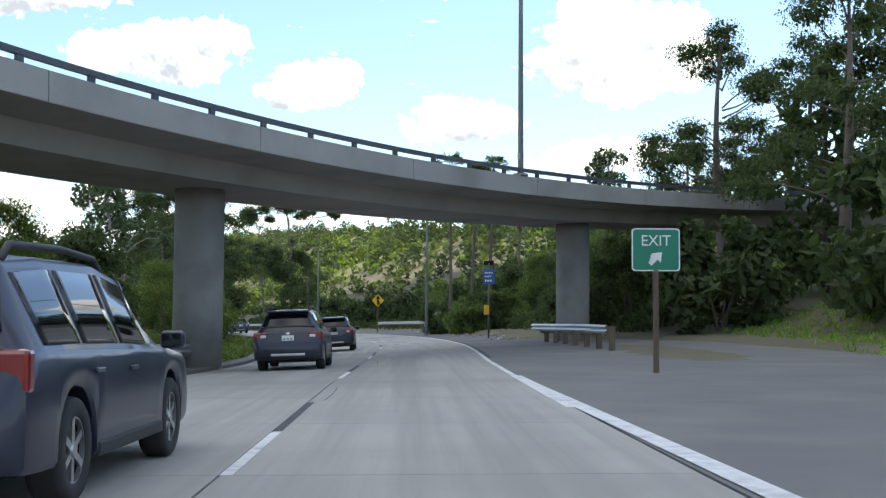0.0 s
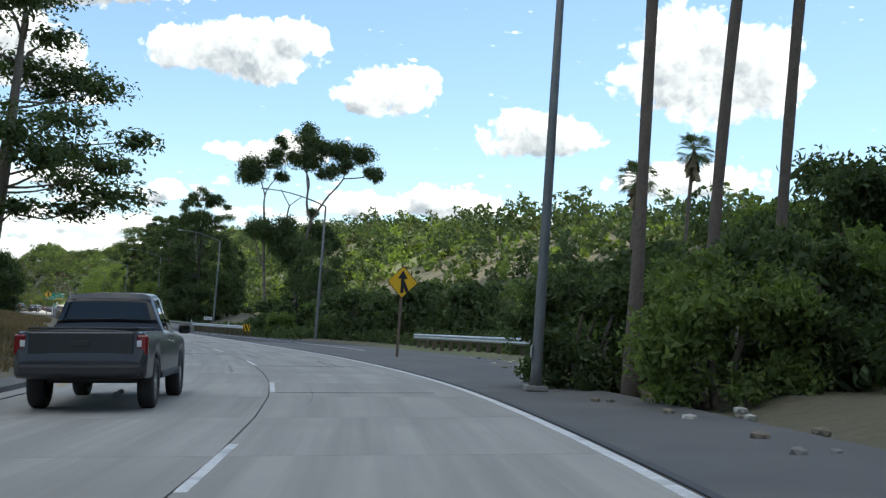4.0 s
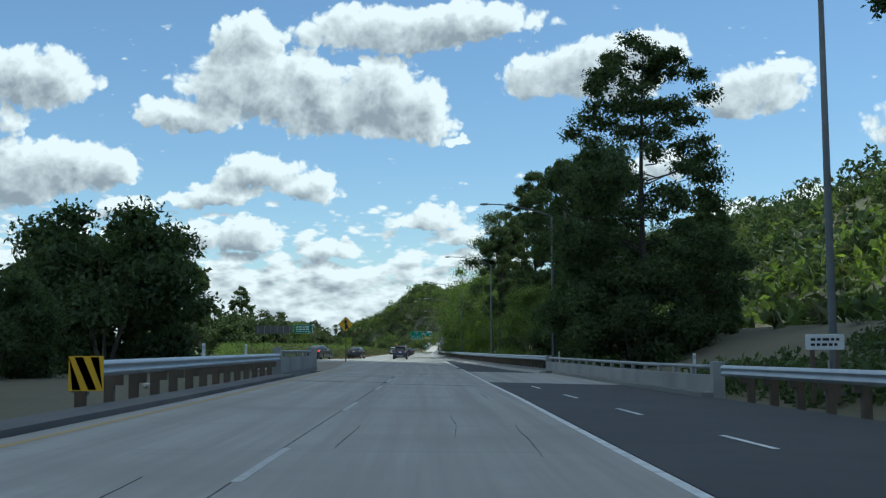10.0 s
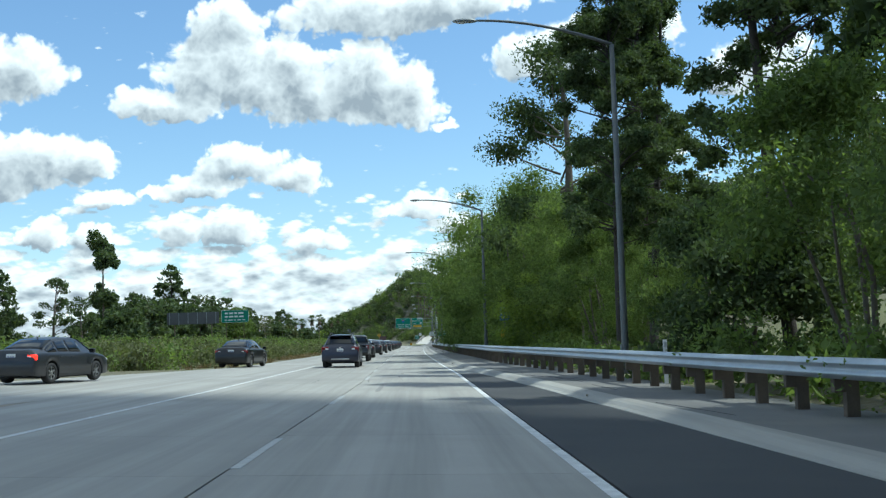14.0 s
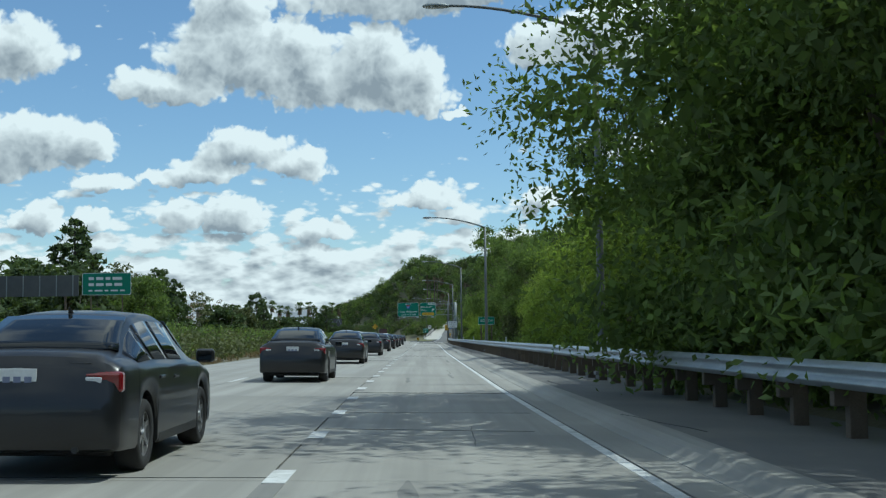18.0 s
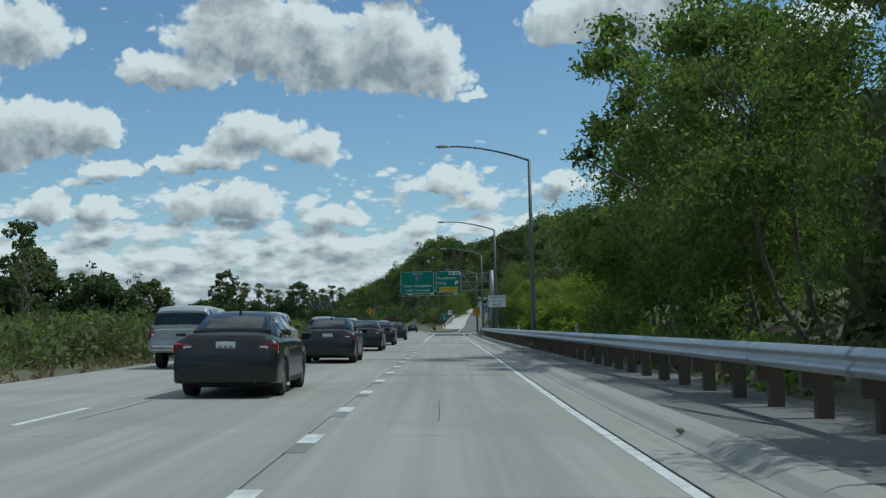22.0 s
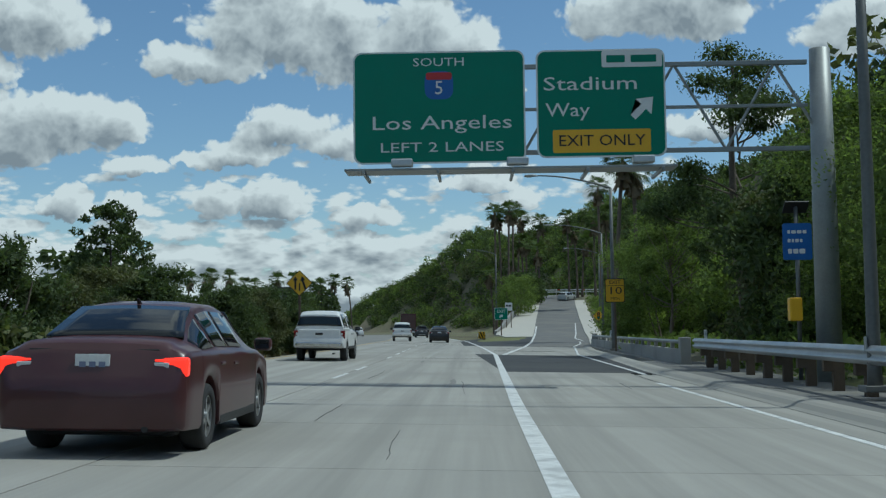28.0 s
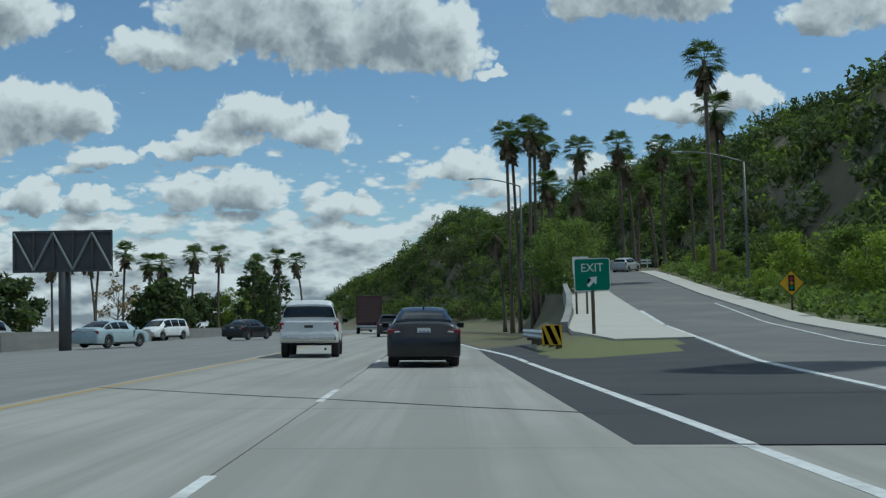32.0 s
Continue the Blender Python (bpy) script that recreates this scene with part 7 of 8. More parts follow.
verge("dry_grass", 90, 700, 168, 438, lambda s: float(lin(LEFT_EDGE, s)) - 3.2, lambda s: float(lin(LEFT_EDGE, s)) - 0.7, 0.2, M["grass_dry"], "dry grass tufts beside the median hedge", 0.045, 300, -1.0, 7.0)
verge("verge_grass", 91, 300, -120, -60, lambda s: float(lin(LEFT_EDGE, s)) - 9, lambda s: float(lin(LEFT_EDGE, s)) - 1.6, 0.5, M["leaf_green"], "low green weeds by the flyover", 0.16, 120)

# ---- vehicles ----
def wheel_meshes():
    """Tyre, rim with spokes and hub of unit radius; the axle runs along x."""
    prof = [(0.62, -0.3), (0.66, -0.36), (0.9, -0.37), (0.97, -0.31), (1.0, -0.2), (1.0, 0.2), (0.97, 0.31), (0.9, 0.37), (0.66, 0.36), (0.62, 0.3)]
    n, m = 28, len(prof)
    vs = [(w, r * math.cos(2 * math.pi * i / n), r * math.sin(2 * math.pi * i / n)) for i in range(n) for r, w in prof]
    fs = [(i * m + k, i * m + k + 1, ((i + 1) % n) * m + k + 1, ((i + 1) % n) * m + k) for i in range(n) for k in range(m - 1)]
    tyre = bpy.data.meshes.new("tyre")
    tyre.from_pydata(vs, [], fs)
    tyre.polygons.foreach_set("use_smooth", [True] * len(fs))
    tyre.materials.append(M["tyre"])
    bm = bmesh.new()
    turn = Matrix.Rotation(math.pi / 2, 4, "Y")
    bmesh.ops.create_cone(bm, cap_ends=True, segments=24, radius1=0.16, radius2=0.13, depth=0.1, matrix=Matrix.Translation((0.28, 0, 0)) @ turn)
    for k in range(6):
        bmesh.ops.create_cube(bm, size=1, matrix=Matrix.Rotation(k * math.pi / 3, 4, "X") @ Matrix.Translation((0.25, 0, 0.36)) @ Matrix.Diagonal((0.07, 0.15, 0.5, 1)))
    for k in range(24):
        bmesh.ops.create_cube(bm, size=1, matrix=Matrix.Rotation(k * math.pi / 12, 4, "X") @ Matrix.Translation((0.26, 0, 0.61)) @ Matrix.Diagonal((0.1, 0.165, 0.05, 1)))
    rim = bpy.data.meshes.new("rim")
    bm.to_mesh(rim)
    bm.free()
    rim.materials.append(M["rim"])
    bm = bmesh.new()
    bmesh.ops.create_cone(bm, cap_ends=True, segments=20, radius1=0.62, radius2=0.62, depth=0.1, matrix=Matrix.Translation((0.1, 0, 0)) @ turn)
    drum = bpy.data.meshes.new("drum")
    bm.to_mesh(drum)
    bm.free()
    drum.materials.append(M["black_plastic"])
    return tyre, rim, drum


WHEEL = wheel_meshes()

# stations from the tail forwards: y, half width, underside, belt, top, half width of the roof
SHAPES = dict(
    sedan=dict(st=[(-2.30, 0.76, 0.36, 0.60, 0.66, 0.70), (-2.26, 0.83, 0.27, 0.66, 0.74, 0.76), (-2.22, 0.86, 0.25, 0.86, 0.93, 0.74), (-2.17, 0.87, 0.24, 0.93, 1.03, 0.72), (-2.10, 0.88, 0.24, 0.95, 1.07, 0.72), (-1.62, 0.89, 0.22, 0.96, 1.09, 0.70), (-1.25, 0.89, 0.21, 0.96, 1.27, 0.62), (-0.88, 0.89, 0.2, 0.96, 1.41, 0.58), (-0.4, 0.89, 0.2, 0.95, 1.455, 0.57), (0.2, 0.89, 0.2, 0.94, 1.45, 0.58), (0.55, 0.89, 0.2, 0.93, 1.39, 0.6), (1.25, 0.88, 0.2, 0.92, 1.0, 0.72), (1.9, 0.86, 0.2, 0.82, 0.9, 0.7), (2.15, 0.82, 0.22, 0.7, 0.78, 0.68), (2.27, 0.72, 0.28, 0.58, 0.64, 0.6)],
               axles=(-1.3, 1.38), r=0.325, glass=[(-1.52, -0.98), (-0.9, -0.32), (-0.26, 0.42)], rear=(-1.6, -0.92), front=(1.22, 0.58), lamp=(-2.2, 0.83, 0.33, 0.18), plate=(-2.225, 0.86), bumper=(-2.29, 0.5, 1.5)),
    wagon=dict(st=[(-2.38, 0.78, 0.42, 0.62, 0.68, 0.72), (-2.33, 0.86, 0.33, 0.7, 0.78, 0.8), (-2.29, 0.9, 0.3, 0.92, 0.98, 0.78), (-2.23, 0.91, 0.29, 0.98, 1.1, 0.75), (-1.98, 0.92, 0.28, 1.0, 1.48, 0.62), (-1.88, 0.92, 0.28, 1.0, 1.58, 0.6), (-1.2, 0.92, 0.26, 0.99, 1.63, 0.6), (0.0, 0.92, 0.25, 0.97, 1.64, 0.61), (0.55, 0.92, 0.25, 0.96, 1.56, 0.63), (1.2, 0.91, 0.25, 0.96, 1.06, 0.74), (2.0, 0.89, 0.26, 0.88, 0.97, 0.72), (2.3, 0.84, 0.28, 0.74, 0.82, 0.68), (2.4, 0.74, 0.34, 0.62, 0.68, 0.6)],
               axles=(-1.34, 1.4), r=0.35, glass=[(-1.84, -1.12), (-1.04, -0.2), (-0.12, 0.62)], rear=(-2.2, -1.99), front=(1.16, 0.6), lamp=(-2.27, 0.9, 0.36, 0.26), plate=(-2.31, 0.86), bumper=(-2.37, 0.55, 1.55), rails=True, sill=True),
    hatch=dict(st=[(-1.95, 0.72, 0.36, 0.6, 0.66, 0.66), (-1.9, 0.8, 0.28, 0.68, 0.76, 0.74), (-1.86, 0.84, 0.25, 0.9, 0.97, 0.72), (-1.8, 0.85, 0.24, 0.95, 1.08, 0.68), (-1.5, 0.86, 0.24, 0.96, 1.38, 0.58), (-1.36, 0.86, 0.23, 0.96, 1.44, 0.57), (-0.5, 0.86, 0.2, 0.95, 1.49, 0.57), (0.3, 0.86, 0.2, 0.94, 1.47, 0.58), (0.55, 0.86, 0.2, 0.93, 1.42, 0.6), (1.2, 0.85, 0.2, 0.92, 1.0, 0.7), (1.7, 0.83, 0.2, 0.82, 0.9, 0.68), (1.95, 0.78, 0.24, 0.68, 0.74, 0.64), (2.05, 0.68, 0.3, 0.58, 0.62, 0.56)],
               axles=(-1.15, 1.3), r=0.31, glass=[(-1.3, -0.72), (-0.66, -0.1), (-0.04, 0.56)], rear=(-1.77, -1.53), front=(1.16, 0.6), lamp=(-1.84, 0.92, 0.18, 0.34), plate=(-1.88, 0.72), bumper=(-1.94, 0.5, 1.4)),
    van=dict(st=[(-2.5, 0.8, 0.42, 0.64, 0.7, 0.74), (-2.45, 0.9, 0.34, 0.74, 0.82, 0.84), (-2.41, 0.95, 0.3, 1.0, 1.08, 0.84), (-2.37, 0.97, 0.3, 1.05, 1.18, 0.82), (-2.2, 0.97, 0.29, 1.06, 1.66, 0.72), (-2.08, 0.97, 0.28, 1.06, 1.75, 0.7), (-1.0, 0.97, 0.26, 1.05, 1.79, 0.7), (0.4, 0.97, 0.26, 1.04, 1.77, 0.7), (0.9, 0.97, 0.26, 1.03, 1.66, 0.7), (1.75, 0.95, 0.26, 1.0, 1.12, 0.76), (2.25, 0.9, 0.27, 0.86, 0.94, 0.72), (2.5, 0.78, 0.34, 0.66, 0.72, 0.62)],
             axles=(-1.5, 1.5), r=0.34, glass=[(-2.04, -1.1), (-1.0, 0.0), (0.1, 1.0)], rear=(-2.34, -2.22), front=(1.7, 0.95), lamp=(-2.38, 1.0, 0.16, 0.5), plate=(-2.43, 0.86), bumper=(-2.49, 0.55, 1.6)),
    pickup=dict(st=[(-2.62, 0.84, 0.56, 0.7, 0.74, 0.8), (-2.57, 0.88, 0.5, 0.78, 0.84, 0.84), (-2.53, 0.9, 0.48, 1.08, 1.12, 0.84), (-2.45, 0.9, 0.46, 1.1, 1.14, 0.84), (-0.62, 0.9, 0.42, 1.1, 1.14, 0.84), (-0.58, 0.9, 0.42, 1.1, 1.16, 0.82), (-0.5, 0.9, 0.42, 1.1, 1.62, 0.66), (-0.4, 0.9, 0.42, 1.1, 1.7, 0.65), (0.35, 0.9, 0.4, 1.08, 1.73, 0.65), (0.7, 0.9, 0.4, 1.08, 1.66, 0.66), (1.25, 0.89, 0.4, 1.06, 1.17, 0.74), (2.2, 0.88, 0.4, 1.0, 1.08, 0.74), (2.5, 0.84, 0.42, 0.86, 0.92, 0.7), (2.6, 0.76, 0.46, 0.74, 0.78, 0.62)],
                axles=(-1.5, 1.62), r=0.375, glass=[(-0.34, 0.06), (0.12, 0.78)], rear=(-0.565, -0.5), front=(1.22, 0.72), lamp=(-2.53, 0.93, 0.16, 0.3), plate=(-2.56, 0.62), bumper=(-2.66, 0.62, 1.7), bed=True),
)


class Hull:
    """Interpolated stations of one body shape."""

    def __init__(self, st, axles, r):
        self.st, self.axles, self.r = st, axles, r
        self.y = [q[0] for q in st]

    def row(self, y):
        v = [float(np.interp(y, self.y, [q[k] for q in self.st])) for k in range(1, 6)]
        for a in self.axles:                     # open wheel arches
            d = abs(y - a)
            R = self.r + 0.06
            if d < R:
                v[1] = max(v[1], self.r + math.sqrt(R * R - d * d))
        return v

    def section(self, y):
        w, zb, belt, top, wt = self.row(y)
        belt = min(belt, top - 0.03)
        hgt = top - belt
        z7 = top - 0.075 if hgt > 0.16 else belt + hgt * 0.55
        m = zb + max(0.03, (belt - zb) * 0.5)
        return [(0.0, zb), (w * 0.7, zb), (w * 0.965, zb + 0.012), (w * 0.99, zb + 0.05 if m > zb + 0.07 else zb + 0.025), (w, m), (w * 0.985, belt - 0.045), (w * 0.955, belt), (wt + (w * 0.955 - wt) * 0.93, belt + 0.012), (wt, z7), (wt - 0.035, top - 0.03), (wt - 0.1, top - 0.006), (wt * 0.5, top + 0.012), (0.0, top + 0.016)]

    def body(self):
        ys = set(self.y)
        for a in self.axles:
            R = self.r + 0.06
            ys |= {a + R * math.cos(t) for t in np.linspace(0, math.pi, 13)}
            ys |= {a - R - 0.004, a + R + 0.004}
        ys |= set(np.arange(self.y[0] + 0.1, self.y[-1], 0.22))
        ys = sorted(ys)
        ys = [ys[0]] + [b for a, b in zip(ys, ys[1:]) if b - a > 0.003]
        vs, fs = [], []
        for y in ys:
            half = self.section(y)
            ring = half + [(-x, z) for x, z in half[-2:0:-1]]
            m = len(ring)
            vs += [(x, y, z) for x, z in ring]
        for i in range(len(ys) - 1):
            for k in range(m):
                j = (k + 1) % m
                fs.append((i * m + k, i * m + j, (i + 1) * m + j, (i + 1) * m + k))
        fs += [tuple(range(m - 1, -1, -1)), tuple((len(ys) - 1) * m + k for k in range(m))]
        me = bpy.data.meshes.new("body")
        me.from_pydata(vs, [], fs)
        bm = bmesh.new()
        bm.from_mesh(me)
        bmesh.ops.recalc_face_normals(bm, faces=bm.faces)
        bm.to_mesh(me)
        bm.free()
        me.polygons.foreach_set("use_smooth", [True] * len(me.polygons))
        me.set_sharp_from_angle(angle=radians(32))
        return me

    def side_pane(self, y0, y1, side):
        fr, bk = [], []
        n = 8
        for i in range(n + 1):
            y = y0 + (y1 - y0) * i / n
            s = self.section(y)
            (xa, za), (xb, zb) = s[7], s[8]
            for t in (0.08, 0.5, 0.97):
                x, z = xa + (xb - xa) * t, za + (zb - za) * t
                fr.append((side * (x + 0.008), y, z))
                bk.append((side * (x - 0.02), y, z))
        return sheet(fr, bk, n + 1, 3)

    def end_pane(self, ya, yb):
        """Windscreen or rear window between two stations."""
        fr, bk = [], []
        n, c = 6, 9
        za, zb = self.row(ya)[3], self.row(yb)[3]
        d = Vector((0, yb - ya, zb - za)).normalized()
        nrm = Vector((0, -d.z, d.y)) * (1 if yb > ya else -1)
        for i in range(n + 1):
            y = ya + (yb - ya) * i / n
            v = self.row(y)
            wt = v[4] - 0.025
            for k in range(c):
                u = -1 + 2 * k / (c - 1)
                p = Vector((wt * u, y, v[3] - 0.006 + 0.018 * (1 - abs(u) ** 1.5)))
                fr.append(tuple(p + nrm * 0.012))
                bk.append(tuple(p - nrm * 0.02))
        return sheet(fr, bk, n + 1, c)


def sheet(fr, bk, rows, cols):
    vs = fr + bk
    o = len(fr)
    fs = []
    for i in range(rows - 1):
        for k in range(cols - 1):
            a, b, c, d = i * cols + k, i * cols + k + 1, (i + 1) * cols + k + 1, (i + 1) * cols + k
            fs += [(a, b, c, d), (o + d, o + c, o + b, o + a)]
    edge = [k for k in range(cols)] + [i * cols + cols - 1 for i in range(1, rows)] + [(rows - 1) * cols + k for k in range(cols - 2, -1, -1)] + [i * cols for i in range(rows - 2, 0, -1)]
    for a, b in zip(edge, edge[1:] + edge[:1]):
        fs.append((b, a, o + a, o + b))
    return vs, fs


PAINT = dict(
    navy=paint_mat("navy_paint", (0.012, 0.015, 0.032)), black=paint_mat("black_paint", (0.007, 0.007, 0.008)), charcoal=paint_mat("charcoal_paint", (0.02, 0.021, 0.024)),
    maroon=paint_mat("maroon_paint", (0.06, 0.016, 0.018)), silver=paint_mat("silver_paint", (0.36, 0.38, 0.375)), white=paint_mat("white_paint", (0.72, 0.72, 0.71)), bluegrey=paint_mat("blue_grey_paint", (0.38, 0.47, 0.5)))
CAR_DATA = {}


def car(kind, x, y, yaw, colour, label, category="car", lit=False, group="cars on the freeway", shell=False, scale=1.0, slope=0.0):
    """A vehicle whose rear axle's middle stands at (x, y)."""
    spec = SHAPES[kind]
    h = Hull(spec["st"], spec["axles"], spec["r"])
    s, u = to_plan(np.array([x]), np.array([y]))
    bank = float(lin(BANK, s)[0])
    z = float(base(s, u)[0])
    c, n = math.cos(radians(yaw)), math.sin(radians(yaw))
    a0 = spec["axles"][0] * scale
    m = pose(x + a0 * n, y - a0 * c, z, slope, bank, yaw) @ Matrix.Diagonal((scale, scale, scale, 1))
    g = group_at(category if category != "car" else "car", m, label, category, group)
    if kind not in CAR_DATA:
        CAR_DATA[kind] = h.body()
    me = CAR_DATA[kind].copy()
    me.materials.append(PAINT[colour])
    body = new("body", me)
    body.parent = g
    for side in (1, -1):
        for y0, y1 in spec["glass"]:
            mesh_ob("side_window", *h.side_pane(y0, y1, side), M["glass"], g, "", True)
    mesh_ob("rear_window", *h.end_pane(*spec["rear"]), M["glass"], g, "", True)
    mesh_ob("windscreen", *h.end_pane(*spec["front"]), M["glass"], g, "", True)
    w = spec["st"][3][1]
    ly, lz, lw, lh = spec["lamp"]
    for side in (1, -1):
        lamp = part("tail_light", box_bm(lw, 0.12, lh, (side * (w - lw / 2 + 0.002), ly + 0.03, lz), 0.03), M["brake"] if lit else M["tail"], g, "lit red tail light" if lit else "red tail light")
        part("reverse_lens", box_bm(lw * 0.42, 0.02, lh * 0.3, (side * (w - lw * 0.72), ly - 0.028, lz + lh * 0.08), 0.008), M["lens"], lamp)
        part("headlight", box_bm(0.3, 0.16, 0.14, (side * (w - 0.24), spec["st"][-2][0] + 0.0, 0.66 if kind != "pickup" else 0.86), 0.04), M["lens"], g)
        arm = spec["front"][0] - 0.35
        mir = part("mirror", box_bm(0.2, 0.13, 0.15, (side * (w + 0.12), arm, h.row(arm)[2] + 0.08), 0.04), M["black_plastic"] if kind in ("pickup", "van") else PAINT[colour], g)
        part("mirror_glass", box_bm(0.16, 0.01, 0.11, (side * (w + 0.12), arm - 0.066, h.row(arm)[2] + 0.08), 0.004), M["glass"], mir)
        for y0, y1 in spec["glass"][-2:]:
            part("door_handle", box_bm(0.03, 0.2, 0.035, (side * (w + 0.012), y0 + 0.12, h.row(y0)[2] - 0.13), 0.012), M["chrome"] if kind == "pickup" else PAINT[colour], g)
        part("rocker_panel", box_bm(0.05, spec["axles"][1] - spec["axles"][0] - 2 * spec["r"] - 0.2, 0.1, (side * (w - 0.01), sum(spec["axles"]) / 2, h.row(0)[1] + 0.06), 0.015), M["black_plastic"], g)
    by, bz, bw = spec["bumper"]
    part("rear_bumper", box_bm(bw * 0.96, 0.14, 0.16, (0, by + (0.04 if kind == "pickup" else 0.078), bz - 0.03), 0.04), M["chrome"] if kind == "pickup" and colour != "charcoal" else (M["black_plastic"] if kind != "sedan" else PAINT[colour]), g)
    if spec.get("sill"):
        part("skid_plate", box_bm(0.9, 0.05, 0.07, (0, by - 0.01, 0.43), 0.02), M["rim"], g, "silver skid plate")
        for side in (1, -1):
            part("reflector", box_bm(0.08, 0.03, 0.12, (side * 0.74, by + 0.015, 0.56), 0.01), M["tail"], g)
    part("underbody", box_bm(1.3, 3.4, 0.12, (0, 0, h.row(0)[1] + 0.02), 0.03), M["black_plastic"], g)
    part("exhaust", tube_bm([(0.5, by + 0.5, 0.28), (0.5, by + 0.02, 0.27)], 0.032), M["black_plastic"], g)
    py, pz = spec["plate"]
    pl = part("number_plate", box_bm(0.32, 0.012, 0.165, (0, py - 0.012, pz), 0.003), M["plate"], g)
    for k in (-0.09, 0.0, 0.09):
        part("bar", box_bm(0.06, 0.004, 0.05, (k, py - 0.02, pz - 0.01)), M["plate_ink"], pl)
    part("badge", box_bm(0.11, 0.012, 0.06, (0, ly - 0.025, lz + 0.09), 0.02), M["chrome"], g)
    top_y = spec["rear"][1] + 0.06
    part("high_brake_light", box_bm(0.3, 0.03, 0.03, (0, top_y, h.row(top_y)[3] - 0.012), 0.008), M["brake"] if lit else M["tail"], g)
    if spec.get("rails"):
        for side in (1, -1):
            pts = [(side * 0.52, yy, h.row(yy)[3] + zz) for yy, zz in ((-1.75, -0.02), (-1.6, 0.08), (-0.6, 0.075), (0.2, 0.07), (0.4, -0.01))]
            mesh_ob("roof_rail", *tube(pts, 0.028, 8), M["black_plastic"], g, "", True)
        part("spoiler", box_bm(1.1, 0.24, 0.045, (0, -2.02, 1.575), 0.018), PAINT[colour], g)
        part("wiper", box_bm(0.4, 0.02, 0.02, (-0.12, -2.2, 1.16), 0.006), M["black_plastic"], g)
    if kind == "sedan":
        mesh_ob("antenna", *tube([(0, -0.8, 1.43), (0, -0.86, 1.49)], [0.03, 0.008], 6), M["black_plastic"], g)
        part("lid_seam", box_bm(1.2, 0.012, 0.012, (0, -2.19, 0.985), 0.003), M["black_plastic"], g)
    if spec.get("bed"):
        part("tailgate", box_bm(1.42, 0.05, 0.5, (0, -2.56, 0.86), 0.02), PAINT[colour], g)
        part("tailgate_handle", box_bm(0.26, 0.03, 0.08, (0, -2.59, 0.96), 0.012), M["black_plastic"], g)
        if shell:
            cap = [(-2.5, 0.9, 1.1, 1.12, 1.18, 0.84), (-2.46, 0.9, 1.1, 1.13, 1.62, 0.7), (-2.36, 0.9, 1.1, 1.13, 1.73, 0.68), (-1.5, 0.9, 1.1, 1.13, 1.77, 0.68), (-0.66, 0.9, 1.1, 1.13, 1.75, 0.67)]
            sh = Hull(cap, (), 0.1)
            me = sh.body()
            me.materials.append(PAINT[colour])
            so = new("camper_shell", me)
            so.parent = g
            mesh_ob("shell_window", *sh.end_pane(-2.495, -2.465), M["glass"], so, "", True)
            for side in (1, -1):
                mesh_ob("shell_side_window", *sh.side_pane(-2.2, -0.85, side), M["glass"], so, "", True)
        else:
            part("bed_liner", box_bm(1.5, 1.8, 0.03, (0, -1.55, 1.165), 0.01), M["black_plastic"], g, "dark cover over the bed")
    for a in spec["axles"]:
        for side in (1, -1):
            t = new("wheel", WHEEL[0])
            t.parent = g
            rr = spec["r"]
            t.matrix_local = Matrix.Translation((side * (w - 0.125), a, rr)) @ Matrix.Rotation(0 if side > 0 else math.pi, 4, "Z") @ Matrix.Diagonal((0.32, rr, rr, 1))
            for nm, me in (("rim", WHEEL[1]), ("drum", WHEEL[2])):
                o = new(nm, me)
                o.parent = t
    return g


def tube_bm(pts, r):
    v, f = tube(pts, r, 8)
    me = bpy.data.meshes.new("tmp")
    me.from_pydata(v, [], f)
    b = bmesh.new()
    b.from_mesh(me)
    bpy.data.meshes.remove(me)
    return b


car("wagon", -31.98, -132.73, -22.5, "navy", "dark navy estate car passing in the next lane", "car", group="cars near the flyover")
car("wagon", -23.4, -110.3, -21.0, "navy", "dark navy estate car with roof rails", "car", group="cars near the flyover")
car("wagon", *plan(-90.5, -3.3), head(-90.5) - 1, "navy", "dark navy estate car entering the bend", "car", group="cars near the flyover")
car("pickup", *plan(-66, -3.3), head(-66), "charcoal", "dark grey pickup truck with a covered bed", "pickup", group="cars near the flyover")
car("wagon", *plan(-17.0, -3.4), head(-17), "navy", "dark navy estate car leaving the bend")
car("wagon", -2.75, 163.0, 0, "navy", "dark navy estate car in the middle lane")
car("pickup", -3.0, 181.5, 0, "charcoal", "dark pickup truck ahead of an estate car", "pickup")
car("sedan", -11.4, 142.5, -15, "charcoal", "charcoal saloon braking on the entrance road", "car", True)
car("sedan", -8.6, 167.0, -7, "black", "black saloon car on the entrance road")
for _y, _what in ((199.6, "on the outer lane line"), (220.4, "beside the leafy bank"), (241.0, "with chrome boot badge"), (263.6, "before the green south sign"), (284.4, "under the overhanging trees"), (302.0, "in dappled shade"), (319.6, "near a silver pickup"), (335.3, "before the lane sign"), (360.0, "beside a silver pickup")):
    car("sedan", -3.3, _y, 0, "black", "black saloon car " + _what)
for _x, _y, _what in ((-6.9, 297.4, "beyond a black saloon"), (-7.0, 312.8, "near the dry verge"), (-7.2, 339.2, "by the median hedge"), (-6.95, 356.0, "before the gantry")):
    car("pickup", _x, _y, 0, "silver", "silver pickup truck with camper shell " + _what, "pickup", shell=True)
car("sedan", -4.75, 379.6, 0, "maroon", "dark maroon saloon with lit brake lights", "car", True, scale=0.97)
car("pickup", -6.8, 410.0, 0.5, "white", "white pickup truck with a camper shell", "pickup", shell=True)
